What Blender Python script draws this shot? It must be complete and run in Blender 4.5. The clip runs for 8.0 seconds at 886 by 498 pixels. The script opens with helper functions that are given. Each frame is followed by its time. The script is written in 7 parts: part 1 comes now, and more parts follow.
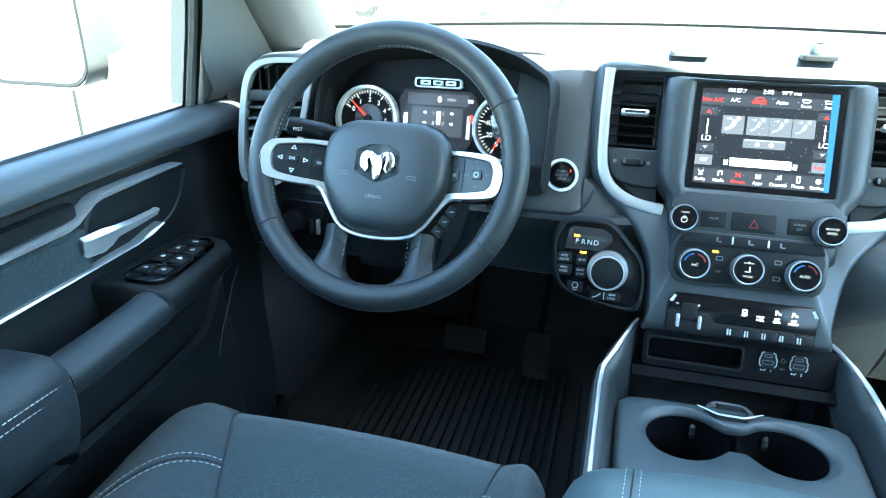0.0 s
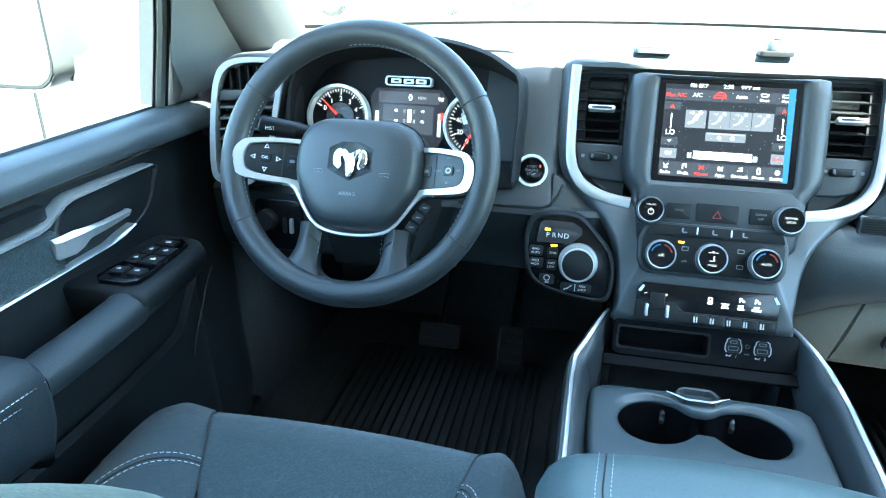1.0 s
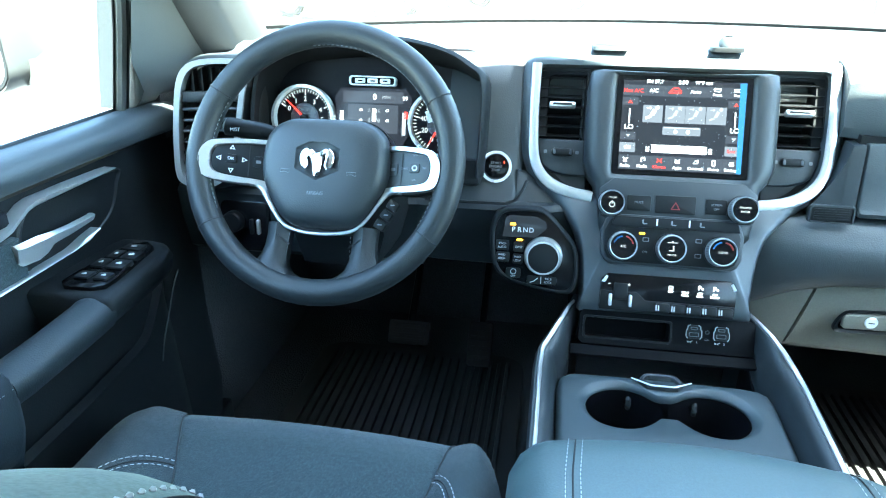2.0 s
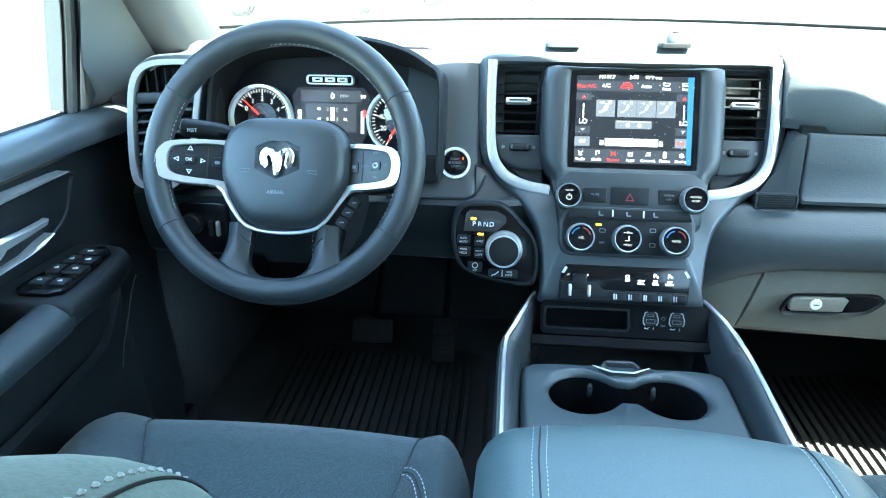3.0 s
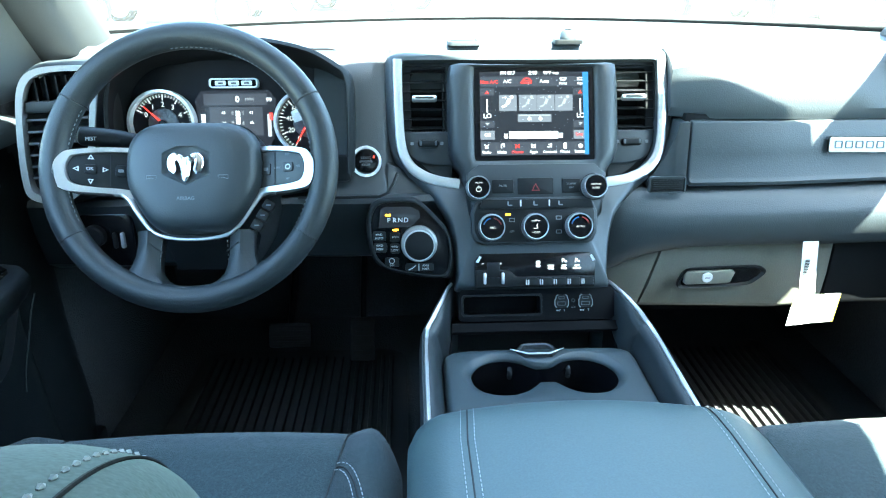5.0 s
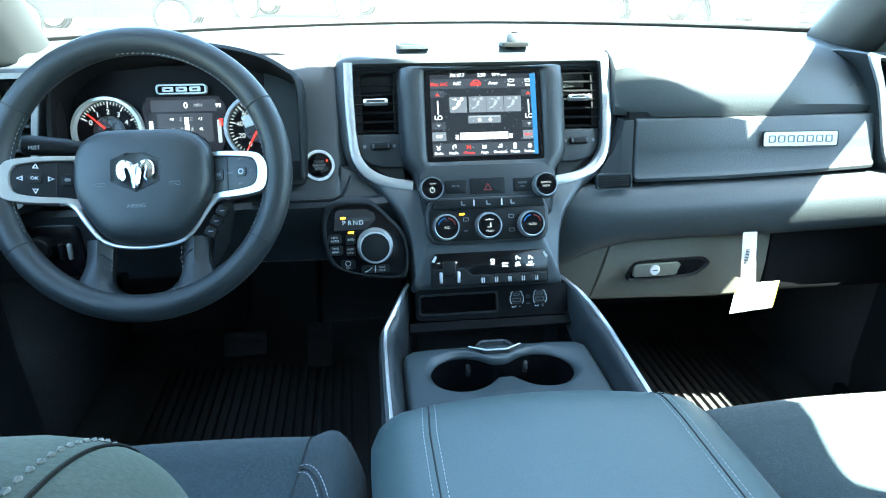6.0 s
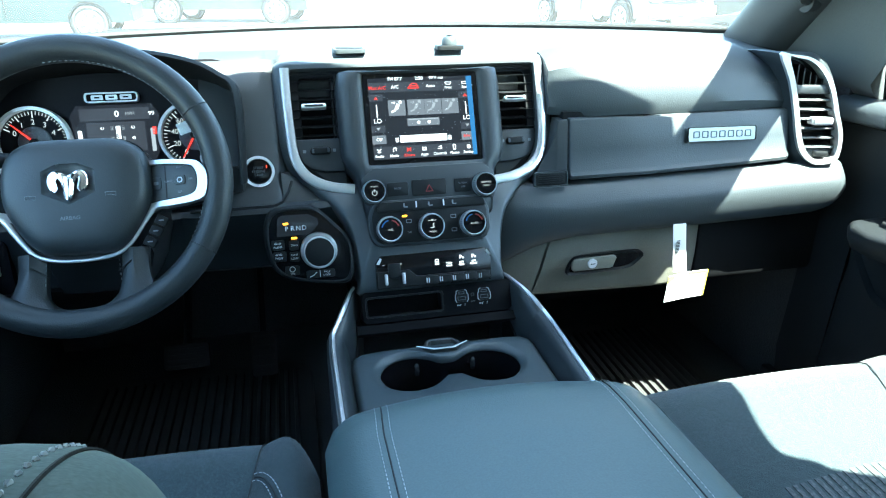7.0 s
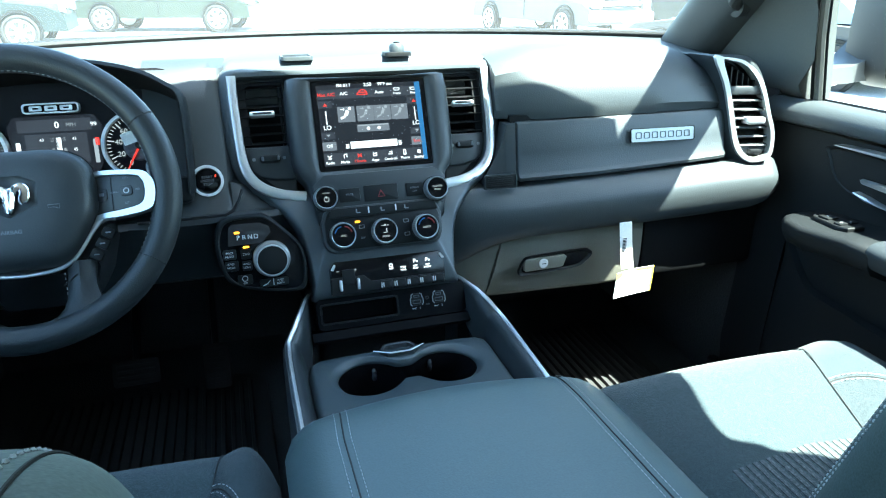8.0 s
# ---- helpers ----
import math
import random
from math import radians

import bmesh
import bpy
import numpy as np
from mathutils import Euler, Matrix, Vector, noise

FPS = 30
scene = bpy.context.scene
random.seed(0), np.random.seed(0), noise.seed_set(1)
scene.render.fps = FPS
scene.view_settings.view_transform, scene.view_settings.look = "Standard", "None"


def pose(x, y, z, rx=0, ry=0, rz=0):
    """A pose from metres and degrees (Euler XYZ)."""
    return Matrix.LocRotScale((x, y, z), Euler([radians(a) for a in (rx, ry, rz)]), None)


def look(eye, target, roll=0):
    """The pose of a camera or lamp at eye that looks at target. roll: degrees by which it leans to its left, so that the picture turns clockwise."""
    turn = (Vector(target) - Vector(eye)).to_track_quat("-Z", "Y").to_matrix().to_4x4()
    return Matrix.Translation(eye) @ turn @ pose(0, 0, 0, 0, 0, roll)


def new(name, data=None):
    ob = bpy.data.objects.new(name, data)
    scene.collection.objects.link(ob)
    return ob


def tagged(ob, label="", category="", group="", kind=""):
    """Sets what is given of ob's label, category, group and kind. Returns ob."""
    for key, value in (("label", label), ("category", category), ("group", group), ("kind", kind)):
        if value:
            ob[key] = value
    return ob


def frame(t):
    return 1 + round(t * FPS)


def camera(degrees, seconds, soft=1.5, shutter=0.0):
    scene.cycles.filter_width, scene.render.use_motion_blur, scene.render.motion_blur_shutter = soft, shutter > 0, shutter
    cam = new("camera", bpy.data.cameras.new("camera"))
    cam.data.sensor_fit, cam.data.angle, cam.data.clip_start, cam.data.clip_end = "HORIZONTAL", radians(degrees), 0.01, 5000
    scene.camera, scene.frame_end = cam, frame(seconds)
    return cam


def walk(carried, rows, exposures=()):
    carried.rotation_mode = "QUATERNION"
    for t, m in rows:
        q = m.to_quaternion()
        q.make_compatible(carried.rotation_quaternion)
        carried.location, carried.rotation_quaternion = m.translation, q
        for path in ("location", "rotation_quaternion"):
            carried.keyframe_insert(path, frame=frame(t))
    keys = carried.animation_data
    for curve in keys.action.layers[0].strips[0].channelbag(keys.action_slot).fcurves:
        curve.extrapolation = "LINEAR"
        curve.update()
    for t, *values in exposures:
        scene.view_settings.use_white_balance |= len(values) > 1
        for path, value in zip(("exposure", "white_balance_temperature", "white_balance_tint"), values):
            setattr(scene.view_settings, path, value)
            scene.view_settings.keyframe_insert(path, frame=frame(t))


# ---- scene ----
cam = camera(67.1, 8.0, 1.1)
PATH = [
    (0, (-0.184, -0.939, 0.894), (-0.665, 0.831, 0.1045), 0.6),
    (0.5, (-0.182, -0.945, 0.893), (-0.628, 0.834, 0.1035), 0.6),
    (1, (-0.182, -0.954, 0.894), (-0.583, 0.836, 0.1045), 0.5),
    (1.5, (-0.182, -0.962, 0.896), (-0.534, 0.838, 0.1055), 0.4),
    (3, (-0.184, -0.982, 0.8955), (-0.365, 0.844, 0.1024), 0.2),
    (3.5, (-0.186, -0.989, 0.896), (-0.298, 0.843, 0.102), 0.2),
    (4, (-0.186, -0.995, 0.895), (-0.235, 0.841, 0.103), 0.1),
    (4.5, (-0.191, -1.0, 0.896), (-0.166, 0.836, 0.103), 0.1),
    (6, (-0.2, -1.019, 0.894), (0.032, 0.807, 0.1195), -0.0),
    (6.5, (-0.207, -1.027, 0.895), (0.119, 0.785, 0.1235), 0.0),
    (7, (-0.211, -1.03, 0.896), (0.202, 0.765, 0.1305), 0.0),
    (7.5, (-0.216, -1.035, 0.895), (0.272, 0.747, 0.1405), -0.1),
    (8, (-0.216, -1.04, 0.896), (0.337, 0.725, 0.1475), -0.1),
]
walk(cam, [(t, look(eye, target, roll)) for t, eye, target, roll in PATH], [(0, 4.98, 5950, -10), (1.5, 5.08, 5950, -10), (4.5, 4.90, 5950, -10), (6.5, 4.34, 5900, -10), (8, 3.82, 5850, -10)])

# ---- sky, sun ----
SUN_TO = Vector((1.0, -1.15, 2.8)).normalized()
world = bpy.data.worlds.new("sky")
scene.world = world
world.use_nodes = True
wn = world.node_tree.nodes
sky = wn.new("ShaderNodeTexSky")
sky.sky_type = "NISHITA"
sky.sun_disc = False
sky.sun_elevation = math.asin(SUN_TO.z)
sky.sun_rotation = math.atan2(SUN_TO.x, SUN_TO.y)
wn["Background"].inputs["Strength"].default_value = 0.11
world.node_tree.links.new(sky.outputs["Color"], wn["Background"].inputs["Color"])
sun_data = bpy.data.lights.new("sun", "SUN")
sun_data.energy, sun_data.angle, sun_data.color = 5.0, radians(0.5), (1.0, 0.95, 0.86)
sun = new("sun", sun_data)
sun.matrix_world = look(SUN_TO * 30, (0, 0, 0))


# ---- materials ----
def material(name, color, rough=0.5, metal=0.0, vary=0.12, grain=0.0, grain_size=0.0006, blotch=0.15, coat=0.0, weave=0.0, spec=0.5):
    """Procedural surface: two scales of tone, fine relief and wear in the gloss."""
    m = bpy.data.materials.new(name)
    m.use_nodes = True
    n, l = m.node_tree.nodes, m.node_tree.links
    b = n["Principled BSDF"]
    b.inputs["Metallic"].default_value = metal
    b.inputs["Coat Weight"].default_value = coat
    b.inputs["Specular IOR Level"].default_value = spec
    tc = n.new("ShaderNodeTexCoord")
    big, fine = n.new("ShaderNodeTexNoise"), n.new("ShaderNodeTexNoise")
    big.inputs["Scale"].default_value, big.inputs["Detail"].default_value = 9.0, 4
    fine.inputs["Scale"].default_value, fine.inputs["Detail"].default_value = 1 / max(grain_size * 3, 1e-4), 3
    for t in (big, fine):
        l.new(tc.outputs["Object"], t.inputs["Vector"])
    add = n.new("ShaderNodeMath")
    add.operation = "MULTIPLY_ADD"
    l.new(big.outputs["Fac"], add.inputs[0])
    add.inputs[1].default_value = blotch
    l.new(fine.outputs["Fac"], add.inputs[2])
    ramp = n.new("ShaderNodeMapRange")
    ramp.inputs[1].default_value, ramp.inputs[2].default_value = 0.3, 0.75 + blotch
    ramp.inputs[3].default_value, ramp.inputs[4].default_value = 1 - vary, 1 + vary
    l.new(add.outputs[0], ramp.inputs[0])
    mul = n.new("ShaderNodeVectorMath")
    mul.operation = "SCALE"
    mul.inputs[0].default_value = color
    l.new(ramp.outputs[0], mul.inputs["Scale"])
    l.new(mul.outputs[0], b.inputs["Base Color"])
    rr = n.new("ShaderNodeMapRange")
    rr.inputs[3].default_value, rr.inputs[4].default_value = max(rough - 0.06, 0.02), min(rough + 0.08, 1)
    l.new(big.outputs["Fac"], rr.inputs[0])
    l.new(rr.outputs[0], b.inputs["Roughness"])
    if grain:
        bump = n.new("ShaderNodeBump")
        bump.inputs["Strength"].default_value, bump.inputs["Distance"].default_value = grain, grain_size
        if weave:
            v = n.new("ShaderNodeTexVoronoi")
            v.inputs["Scale"].default_value = 1 / weave
            l.new(tc.outputs["Object"], v.inputs["Vector"])
            l.new(v.outputs["Distance"], bump.inputs["Height"])
        else:
            v = n.new("ShaderNodeTexVoronoi")
            v.feature = "SMOOTH_F1"
            v.inputs["Scale"].default_value = 1 / (grain_size * 2.2)
            l.new(tc.outputs["Object"], v.inputs["Vector"])
            l.new(v.outputs["Distance"], bump.inputs["Height"])
        l.new(bump.outputs[0], b.inputs["Normal"])
    return m


def cloth_material(name, color, light, size=0.0011):
    """Woven upholstery: heathered yarn tones and a knobbly relief."""
    m = material(name, color, 0.9, grain=0.8, grain_size=0.0008, weave=size, vary=0.3, spec=0.25)
    n, l = m.node_tree.nodes, m.node_tree.links
    b = n["Principled BSDF"]
    old = b.inputs["Base Color"].links[0].from_socket
    w = n.new("ShaderNodeTexNoise")
    w.inputs["Scale"].default_value, w.inputs["Detail"].default_value = 520, 2
    tc = n.new("ShaderNodeTexCoord")
    st = n.new("ShaderNodeMapping")
    st.inputs["Scale"].default_value = (1.0, 0.45, 1.0)
    l.new(tc.outputs["Object"], st.inputs["Vector"])
    l.new(st.outputs[0], w.inputs["Vector"])
    r = n.new("ShaderNodeMapRange")
    r.inputs[1].default_value, r.inputs[2].default_value = 0.5, 0.72
    l.new(w.outputs["Fac"], r.inputs[0])
    mx = n.new("ShaderNodeMix")
    mx.data_type = "RGBA"
    l.new(r.outputs[0], mx.inputs[0])
    l.new(old, mx.inputs[6])
    mx.inputs[7].default_value = (*light, 1)
    l.new(mx.outputs[2], b.inputs["Base Color"])
    b.inputs["Sheen Weight"].default_value = 0.15
    b.inputs["Sheen Roughness"].default_value = 0.5
    return m


def glow(name, color, strength):
    m = bpy.data.materials.new(name)
    m.use_nodes = True
    b = m.node_tree.nodes["Principled BSDF"]
    b.inputs["Base Color"].default_value = (0.01, 0.01, 0.01, 1)
    b.inputs["Roughness"].default_value = 0.15
    b.inputs["Specular IOR Level"].default_value = 0.18
    b.inputs["Emission Color"].default_value = (*color, 1)
    b.inputs["Emission Strength"].default_value = strength
    return m


def pane_material(name, tint, gloss, dust=0.0):
    m = bpy.data.materials.new(name)
    m.use_nodes = True
    n, l = m.node_tree.nodes, m.node_tree.links
    n.remove(n["Principled BSDF"])
    tr, gl, mx, fr = n.new("ShaderNodeBsdfTransparent"), n.new("ShaderNodeBsdfGlossy"), n.new("ShaderNodeMixShader"), n.new("ShaderNodeFresnel")
    tr.inputs[0].default_value = (*tint, 1)
    gl.inputs["Roughness"].default_value = 0.02
    fr.inputs["IOR"].default_value = gloss
    l.new(fr.outputs[0], mx.inputs[0])
    l.new(tr.outputs[0], mx.inputs[1])
    l.new(gl.outputs[0], mx.inputs[2])
    last = mx
    # translucent film: dust, and the veil of reflections lumped in with it
    if dust:
        film, both_, noise_, amount = n.new("ShaderNodeBsdfTranslucent"), n.new("ShaderNodeMixShader"), n.new("ShaderNodeTexNoise"), n.new("ShaderNodeMapRange")
        film.inputs[0].default_value = (0.80, 0.80, 0.77, 1)
        noise_.inputs["Scale"].default_value, noise_.inputs["Detail"].default_value = 5.0, 5
        amount.inputs[3].default_value, amount.inputs[4].default_value = dust * 0.5, dust * 1.5
        l.new(noise_.outputs["Fac"], amount.inputs[0])
        l.new(amount.outputs[0], both_.inputs[0])
        l.new(mx.outputs[0], both_.inputs[1])
        l.new(film.outputs[0], both_.inputs[2])
        last = both_
    l.new(last.outputs[0], n["Material Output"].inputs["Surface"])
    return m


VINYL = material("dark_vinyl", (0.0185, 0.0225, 0.0255), 0.46, grain=0.22, grain_size=0.0007, vary=0.07)
PAD = material("soft_pad_vinyl", (0.033, 0.040, 0.044), 0.50, grain=0.28, grain_size=0.0008, vary=0.08)
PLASTIC = material("black_plastic", (0.010, 0.011, 0.012), 0.42, grain=0.15, grain_size=0.0005, spec=0.18)
SHELL = material("console_plastic", (0.028, 0.032, 0.034), 0.46, grain=0.15, grain_size=0.0006)
DOORSKIN = material("door_plastic", (0.0095, 0.0110, 0.0122), 0.55, grain=0.3, grain_size=0.0008, spec=0.16)
TRAY = material("tray_plastic", (0.031, 0.041, 0.046), 0.46, grain=0.15, grain_size=0.0006)
DEEP = material("deep_black_plastic", (0.0105, 0.011, 0.012), 0.6, grain=0.15, grain_size=0.0006, spec=0.05)
# darker copy of the black plastic; shade in bin and seams put into colour
SHADEBLACK = material("shaded_black_plastic", (0.0045, 0.0048, 0.0056), 0.6, grain=0.15, grain_size=0.0006, spec=0.06)
STACKGREY = material("satin_grey_plastic", (0.054, 0.064, 0.071), 0.42, metal=0.25, grain=0.1, grain_size=0.0004)
PIANO = material("gloss_black", (0.005, 0.005, 0.006), 0.16, vary=0.05, spec=0.2)
LEATHER = material("wheel_leather", (0.019, 0.022, 0.024), 0.42, grain=0.3, grain_size=0.0007, spec=0.36)
LIDSKIN = material("lid_leatherette", (0.064, 0.089, 0.092), 0.45, grain=0.2, grain_size=0.0008)
SILVER = material("satin_silver", (0.68, 0.69, 0.70), 0.32, metal=0.8, vary=0.04)
BRIGHT = material("bright_silver_paint", (0.78, 0.79, 0.80), 0.25, metal=0.2, vary=0.03)
SATIN = material("satin_wheel_metal", (0.56, 0.57, 0.58), 0.30, metal=0.75, vary=0.04)
KNURLED = material("knurled_knob_metal", (0.34, 0.35, 0.36), 0.32, metal=0.75, vary=0.05, grain=0.25, grain_size=0.0006)
BADGE = material("badge_satin", (0.34, 0.35, 0.36), 0.4, metal=0.7, vary=0.05)
CHROME = material("chrome", (0.75, 0.75, 0.76), 0.10, metal=1.0, vary=0.03)
CLOTH = cloth_material("seat_cloth", (0.0215, 0.0340, 0.0385), (0.044, 0.062, 0.068))
BOLSTER = cloth_material("bolster_cloth", (0.0200, 0.0305, 0.036), (0.036, 0.0505, 0.0575), 0.0008)
RIBBED = cloth_material("ribbed_cloth", (0.050, 0.056, 0.058), (0.13, 0.14, 0.145))
BACKSKIN = material("backrest_cloth", (0.042, 0.058, 0.054), 0.85, grain=0.2, grain_size=0.0006, vary=0.28)
THREAD = material("pale_thread", (0.42, 0.43, 0.44), 0.8)
GREYTHREAD = material("grey_thread", (0.20, 0.21, 0.215), 0.85)
SEAM = material("dark_seam", (0.016, 0.017, 0.018), 0.8)
RUBBER = material("mat_rubber", (0.040, 0.039, 0.039), 0.65, grain=0.3, grain_size=0.0008, spec=0.12)
PEDAL = material("pedal_rubber", (0.026, 0.022, 0.020), 0.7, grain=0.3, grain_size=0.0008, spec=0.1)
ARMPAD = material("armrest_vinyl", (0.019, 0.0235, 0.027), 0.5, grain=0.35, grain_size=0.0007, spec=0.3)
CARPET = material("floor_carpet", (0.042, 0.042, 0.044), 0.95, grain=0.8, grain_size=0.0015, vary=0.3)
HEADLINER = material("headliner_fabric", (0.46, 0.46, 0.45), 0.95, grain=0.3, grain_size=0.0012)
SAIL = material("sail_trim_plastic", (0.062, 0.066, 0.062), 0.6, grain=0.2, grain_size=0.0008)
CARGLASS = material("car_glass", (0.30, 0.33, 0.34), 0.06, metal=0.7, vary=0.03)
PILLAR = material("pillar_trim_plastic", (0.042, 0.044, 0.043), 0.6, grain=0.2, grain_size=0.0008)
GLOVE = material("glovebox_plastic", (0.145, 0.140, 0.114), 0.55, grain=0.3, grain_size=0.0008)
PAPER = material("white_paper", (0.78, 0.78, 0.76), 0.8)
YELLOW = material("yellow_card", (0.75, 0.65, 0.06), 0.7)
INK = material("print_ink", (0.02, 0.02, 0.02), 0.8)
MARK = material("white_marking", (0.62, 0.63, 0.64), 0.6)
DIMMARK = material("grey_marking", (0.16, 0.17, 0.18), 0.6)
REDMARK = material("red_marking", (0.22, 0.015, 0.015), 0.5)
BLUEMARK = material("blue_marking", (0.02, 0.10, 0.26), 0.5)
DIAL = material("dial_face", (0.009, 0.009, 0.011), 0.5, spec=0.08)
DIALGREY = material("dial_mesh", (0.09, 0.092, 0.10), 0.45, metal=0.4, grain=0.5, grain_size=0.0012)
PANE = pane_material("clear_pane", (0.94, 0.97, 0.95), 1.06)
# the dust amount also stands in for the dashboard's reflection in the glass
SCREENGLASS = pane_material("windscreen_glass", (0.92, 0.96, 0.94), 1.08, 0.035)
PRIVACY = pane_material("privacy_pane", (0.22, 0.23, 0.23), 1.1)
MIRRORGLASS = material("mirror_silver", (0.9, 0.9, 0.9), 0.02, metal=1.0, vary=0.0)
ASPHALT = material("lot_concrete", (0.30, 0.295, 0.285), 0.9, vary=0.25, grain=0.3, grain_size=0.01)
SCREEN_BASE = glow("screen_dark", (0.030, 0.032, 0.045), 0.05)
SCREEN_ROW = glow("screen_row", (0.06, 0.065, 0.085), 0.075)
SCREEN_TILE = glow("screen_tile", (0.16, 0.17, 0.20), 0.115)
SCREEN_WHITE = glow("screen_white", (0.95, 0.95, 1.0), 0.14)
SCREEN_GREY = glow("screen_grey", (0.45, 0.47, 0.52), 0.085)
SCREEN_RED = glow("screen_red", (1.0, 0.06, 0.05), 0.085)
# the film is no lamp; its brightness is put in as emission
FILM_GLOW = glow("glowing_blue_film", (0.06, 0.24, 0.55), 0.075)
AMBER = glow("amber_lamp", (1.0, 0.38, 0.02), 0.35)
LIT = glow("lit_legend", (0.9, 0.95, 1.0), 0.055)


# ---- mesh helpers ----
def empty(name, m=None):
    ob = new(name)
    ob.empty_display_size = 0.05
    if m is not None:
        ob.matrix_world = m
    return ob


def part(name, bm, mat, parent=None, label="", angle=35, smooth=True):
    """Links a bmesh as one mesh object under a thing or a part."""
    bmesh.ops.remove_doubles(bm, verts=bm.verts, dist=1e-6)
    bmesh.ops.recalc_face_normals(bm, faces=bm.faces)
    me = bpy.data.meshes.new(name)
    bm.to_mesh(me)
    bm.free()
    me.materials.append(mat)
    if smooth:
        for p in me.polygons:
            p.use_smooth = True
        me.set_sharp_from_angle(angle=radians(angle))
    ob = new(name, me)
    if parent is not None:
        ob.parent = parent
    if label:
        ob["label"] = label
    return ob


def lofted(bm, sections, closed=True, caps=True):
    """Skin over rows of points; closed: each row is a ring."""
    rows = [[bm.verts.new(p) for p in s] for s in sections]
    n = len(rows[0])
    for a, b in zip(rows, rows[1:]):
        for i in range(n if closed else n - 1):
            j = (i + 1) % n
            bm.faces.new((a[i], a[j], b[j], b[i]))
    if caps and closed:
        bm.faces.new(rows[0])
        bm.faces.new(rows[-1])
    return bm


def prism(pts, z0, z1, bevel=0.0, bm=None, seg=2):
    """A flat outline raised from z0 to z1, its upper rim rounded."""
    bm = bm or bmesh.new()
    c = Vector((sum(p[0] for p in pts) / len(pts), sum(p[1] for p in pts) / len(pts), 0))
    rings = [[(p[0], p[1], z0) for p in pts]]
    if bevel:
        for k in range(seg + 1):
            a = math.pi / 2 * k / seg
            d = bevel * (1 - math.cos(a))
            ring = []
            for i, p in enumerate(pts):
                a0, b0 = Vector(pts[i - 1][:2]), Vector(pts[(i + 1) % len(pts)][:2])
                t = (b0 - a0)
                nrm = Vector((t.y, -t.x)).normalized() if t.length else Vector((0, 0))
                if nrm.dot(Vector((p[0], p[1])) - c.xy) < 0:
                    nrm = -nrm
                ring.append((p[0] - nrm.x * d, p[1] - nrm.y * d, z1 - bevel + bevel * math.sin(a)))
            rings.append(ring)
    else:
        rings.append([(p[0], p[1], z1) for p in pts])
    return lofted(bm, rings)


def rrect(w, h, r, cx=0.0, cy=0.0, n=4):
    pts = []
    for sx, sy, a0 in ((1, 1, 0), (-1, 1, 90), (-1, -1, 180), (1, -1, 270)):
        for k in range(n + 1):
            a = radians(a0 + 90 * k / n)
            pts.append((cx + sx * (w / 2 - r) + r * math.cos(a), cy + sy * (h / 2 - r) + r * math.sin(a)))
    return pts


def circle(r, cx=0.0, cy=0.0, n=32):
    return [(cx + r * math.cos(2 * math.pi * k / n), cy + r * math.sin(2 * math.pi * k / n)) for k in range(n)]


def curve_pts(pts, n=6, closed=False):
    """A smooth line through the points."""
    P = [Vector(p) for p in pts]
    out = []
    m = len(P)
    for i in range(m if closed else m - 1):
        if closed:
            a, b, c, d = P[i - 1], P[i], P[(i + 1) % m], P[(i + 2) % m]
        else:
            a, b, c, d = P[max(i - 1, 0)], P[i], P[i + 1], P[min(i + 2, m - 1)]
        for k in range(n):
            t = k / n
            out.append(0.5 * ((2 * b) + (c - a) * t + (2 * a - 5 * b + 4 * c - d) * t * t + (3 * b - a - 3 * c + d) * t ** 3))
    if not closed:
        out.append(P[-1])
    return out


def frame_ring(outer, inner, z0, z1, bevel=0.0015, bm=None):
    """A flat frame between two outlines with equally many points."""
    bm = bm or bmesh.new()
    n = len(outer)
    mid = [((o[0] * 0.94 + i[0] * 0.06), (o[1] * 0.94 + i[1] * 0.06)) for o, i in zip(outer, inner)]
    mid2 = [((o[0] * 0.06 + i[0] * 0.94), (o[1] * 0.06 + i[1] * 0.94)) for o, i in zip(outer, inner)]
    rings = [[(*p[:2], z0) for p in outer], [(*p[:2], z1 - bevel) for p in outer], [(*p, z1) for p in mid], [(*p, z1) for p in mid2],
             [(*p[:2], z1 - bevel) for p in inner], [(*p[:2], z0) for p in inner]]
    rows = [[bm.verts.new(p) for p in r] for r in rings]
    for a, b in zip(rows, rows[1:] + rows[:1]):
        for i in range(n):
            j = (i + 1) % n
            bm.faces.new((a[i], a[j], b[j], b[i]))
    return bm


def pipe(pts, r, n=8, closed=False, bm=None, flat=1.0, up=None):
    """A tube along a line; flat: its thickness across up."""
    bm = bm or bmesh.new()
    P = [Vector(p) for p in pts]
    rings = []
    for i, p in enumerate(P):
        if closed:
            t = P[(i + 1) % len(P)] - P[i - 1]
        else:
            t = P[min(i + 1, len(P) - 1)] - P[max(i - 1, 0)]
        t.normalize()
        ref = Vector(up) if up else (Vector((0, 0, 1)) if abs(t.z) < 0.9 else Vector((1, 0, 0)))
        a = t.cross(ref).normalized()
        b = a.cross(t)
        rad = r[i] if isinstance(r, (list, tuple)) else r
        rings.append([p + a * math.cos(2 * math.pi * k / n) * rad + b * math.sin(2 * math.pi * k / n) * rad * flat for k in range(n)])
    if closed:
        rings.append(rings[0])
        rows = [[bm.verts.new(q) for q in s] for s in rings[:-1]]
        rows.append(rows[0])
        for a, b in zip(rows, rows[1:]):
            for i in range(n):
                j = (i + 1) % n
                bm.faces.new((a[i], a[j], b[j], b[i]))
        return bm
    return lofted(bm, rings)


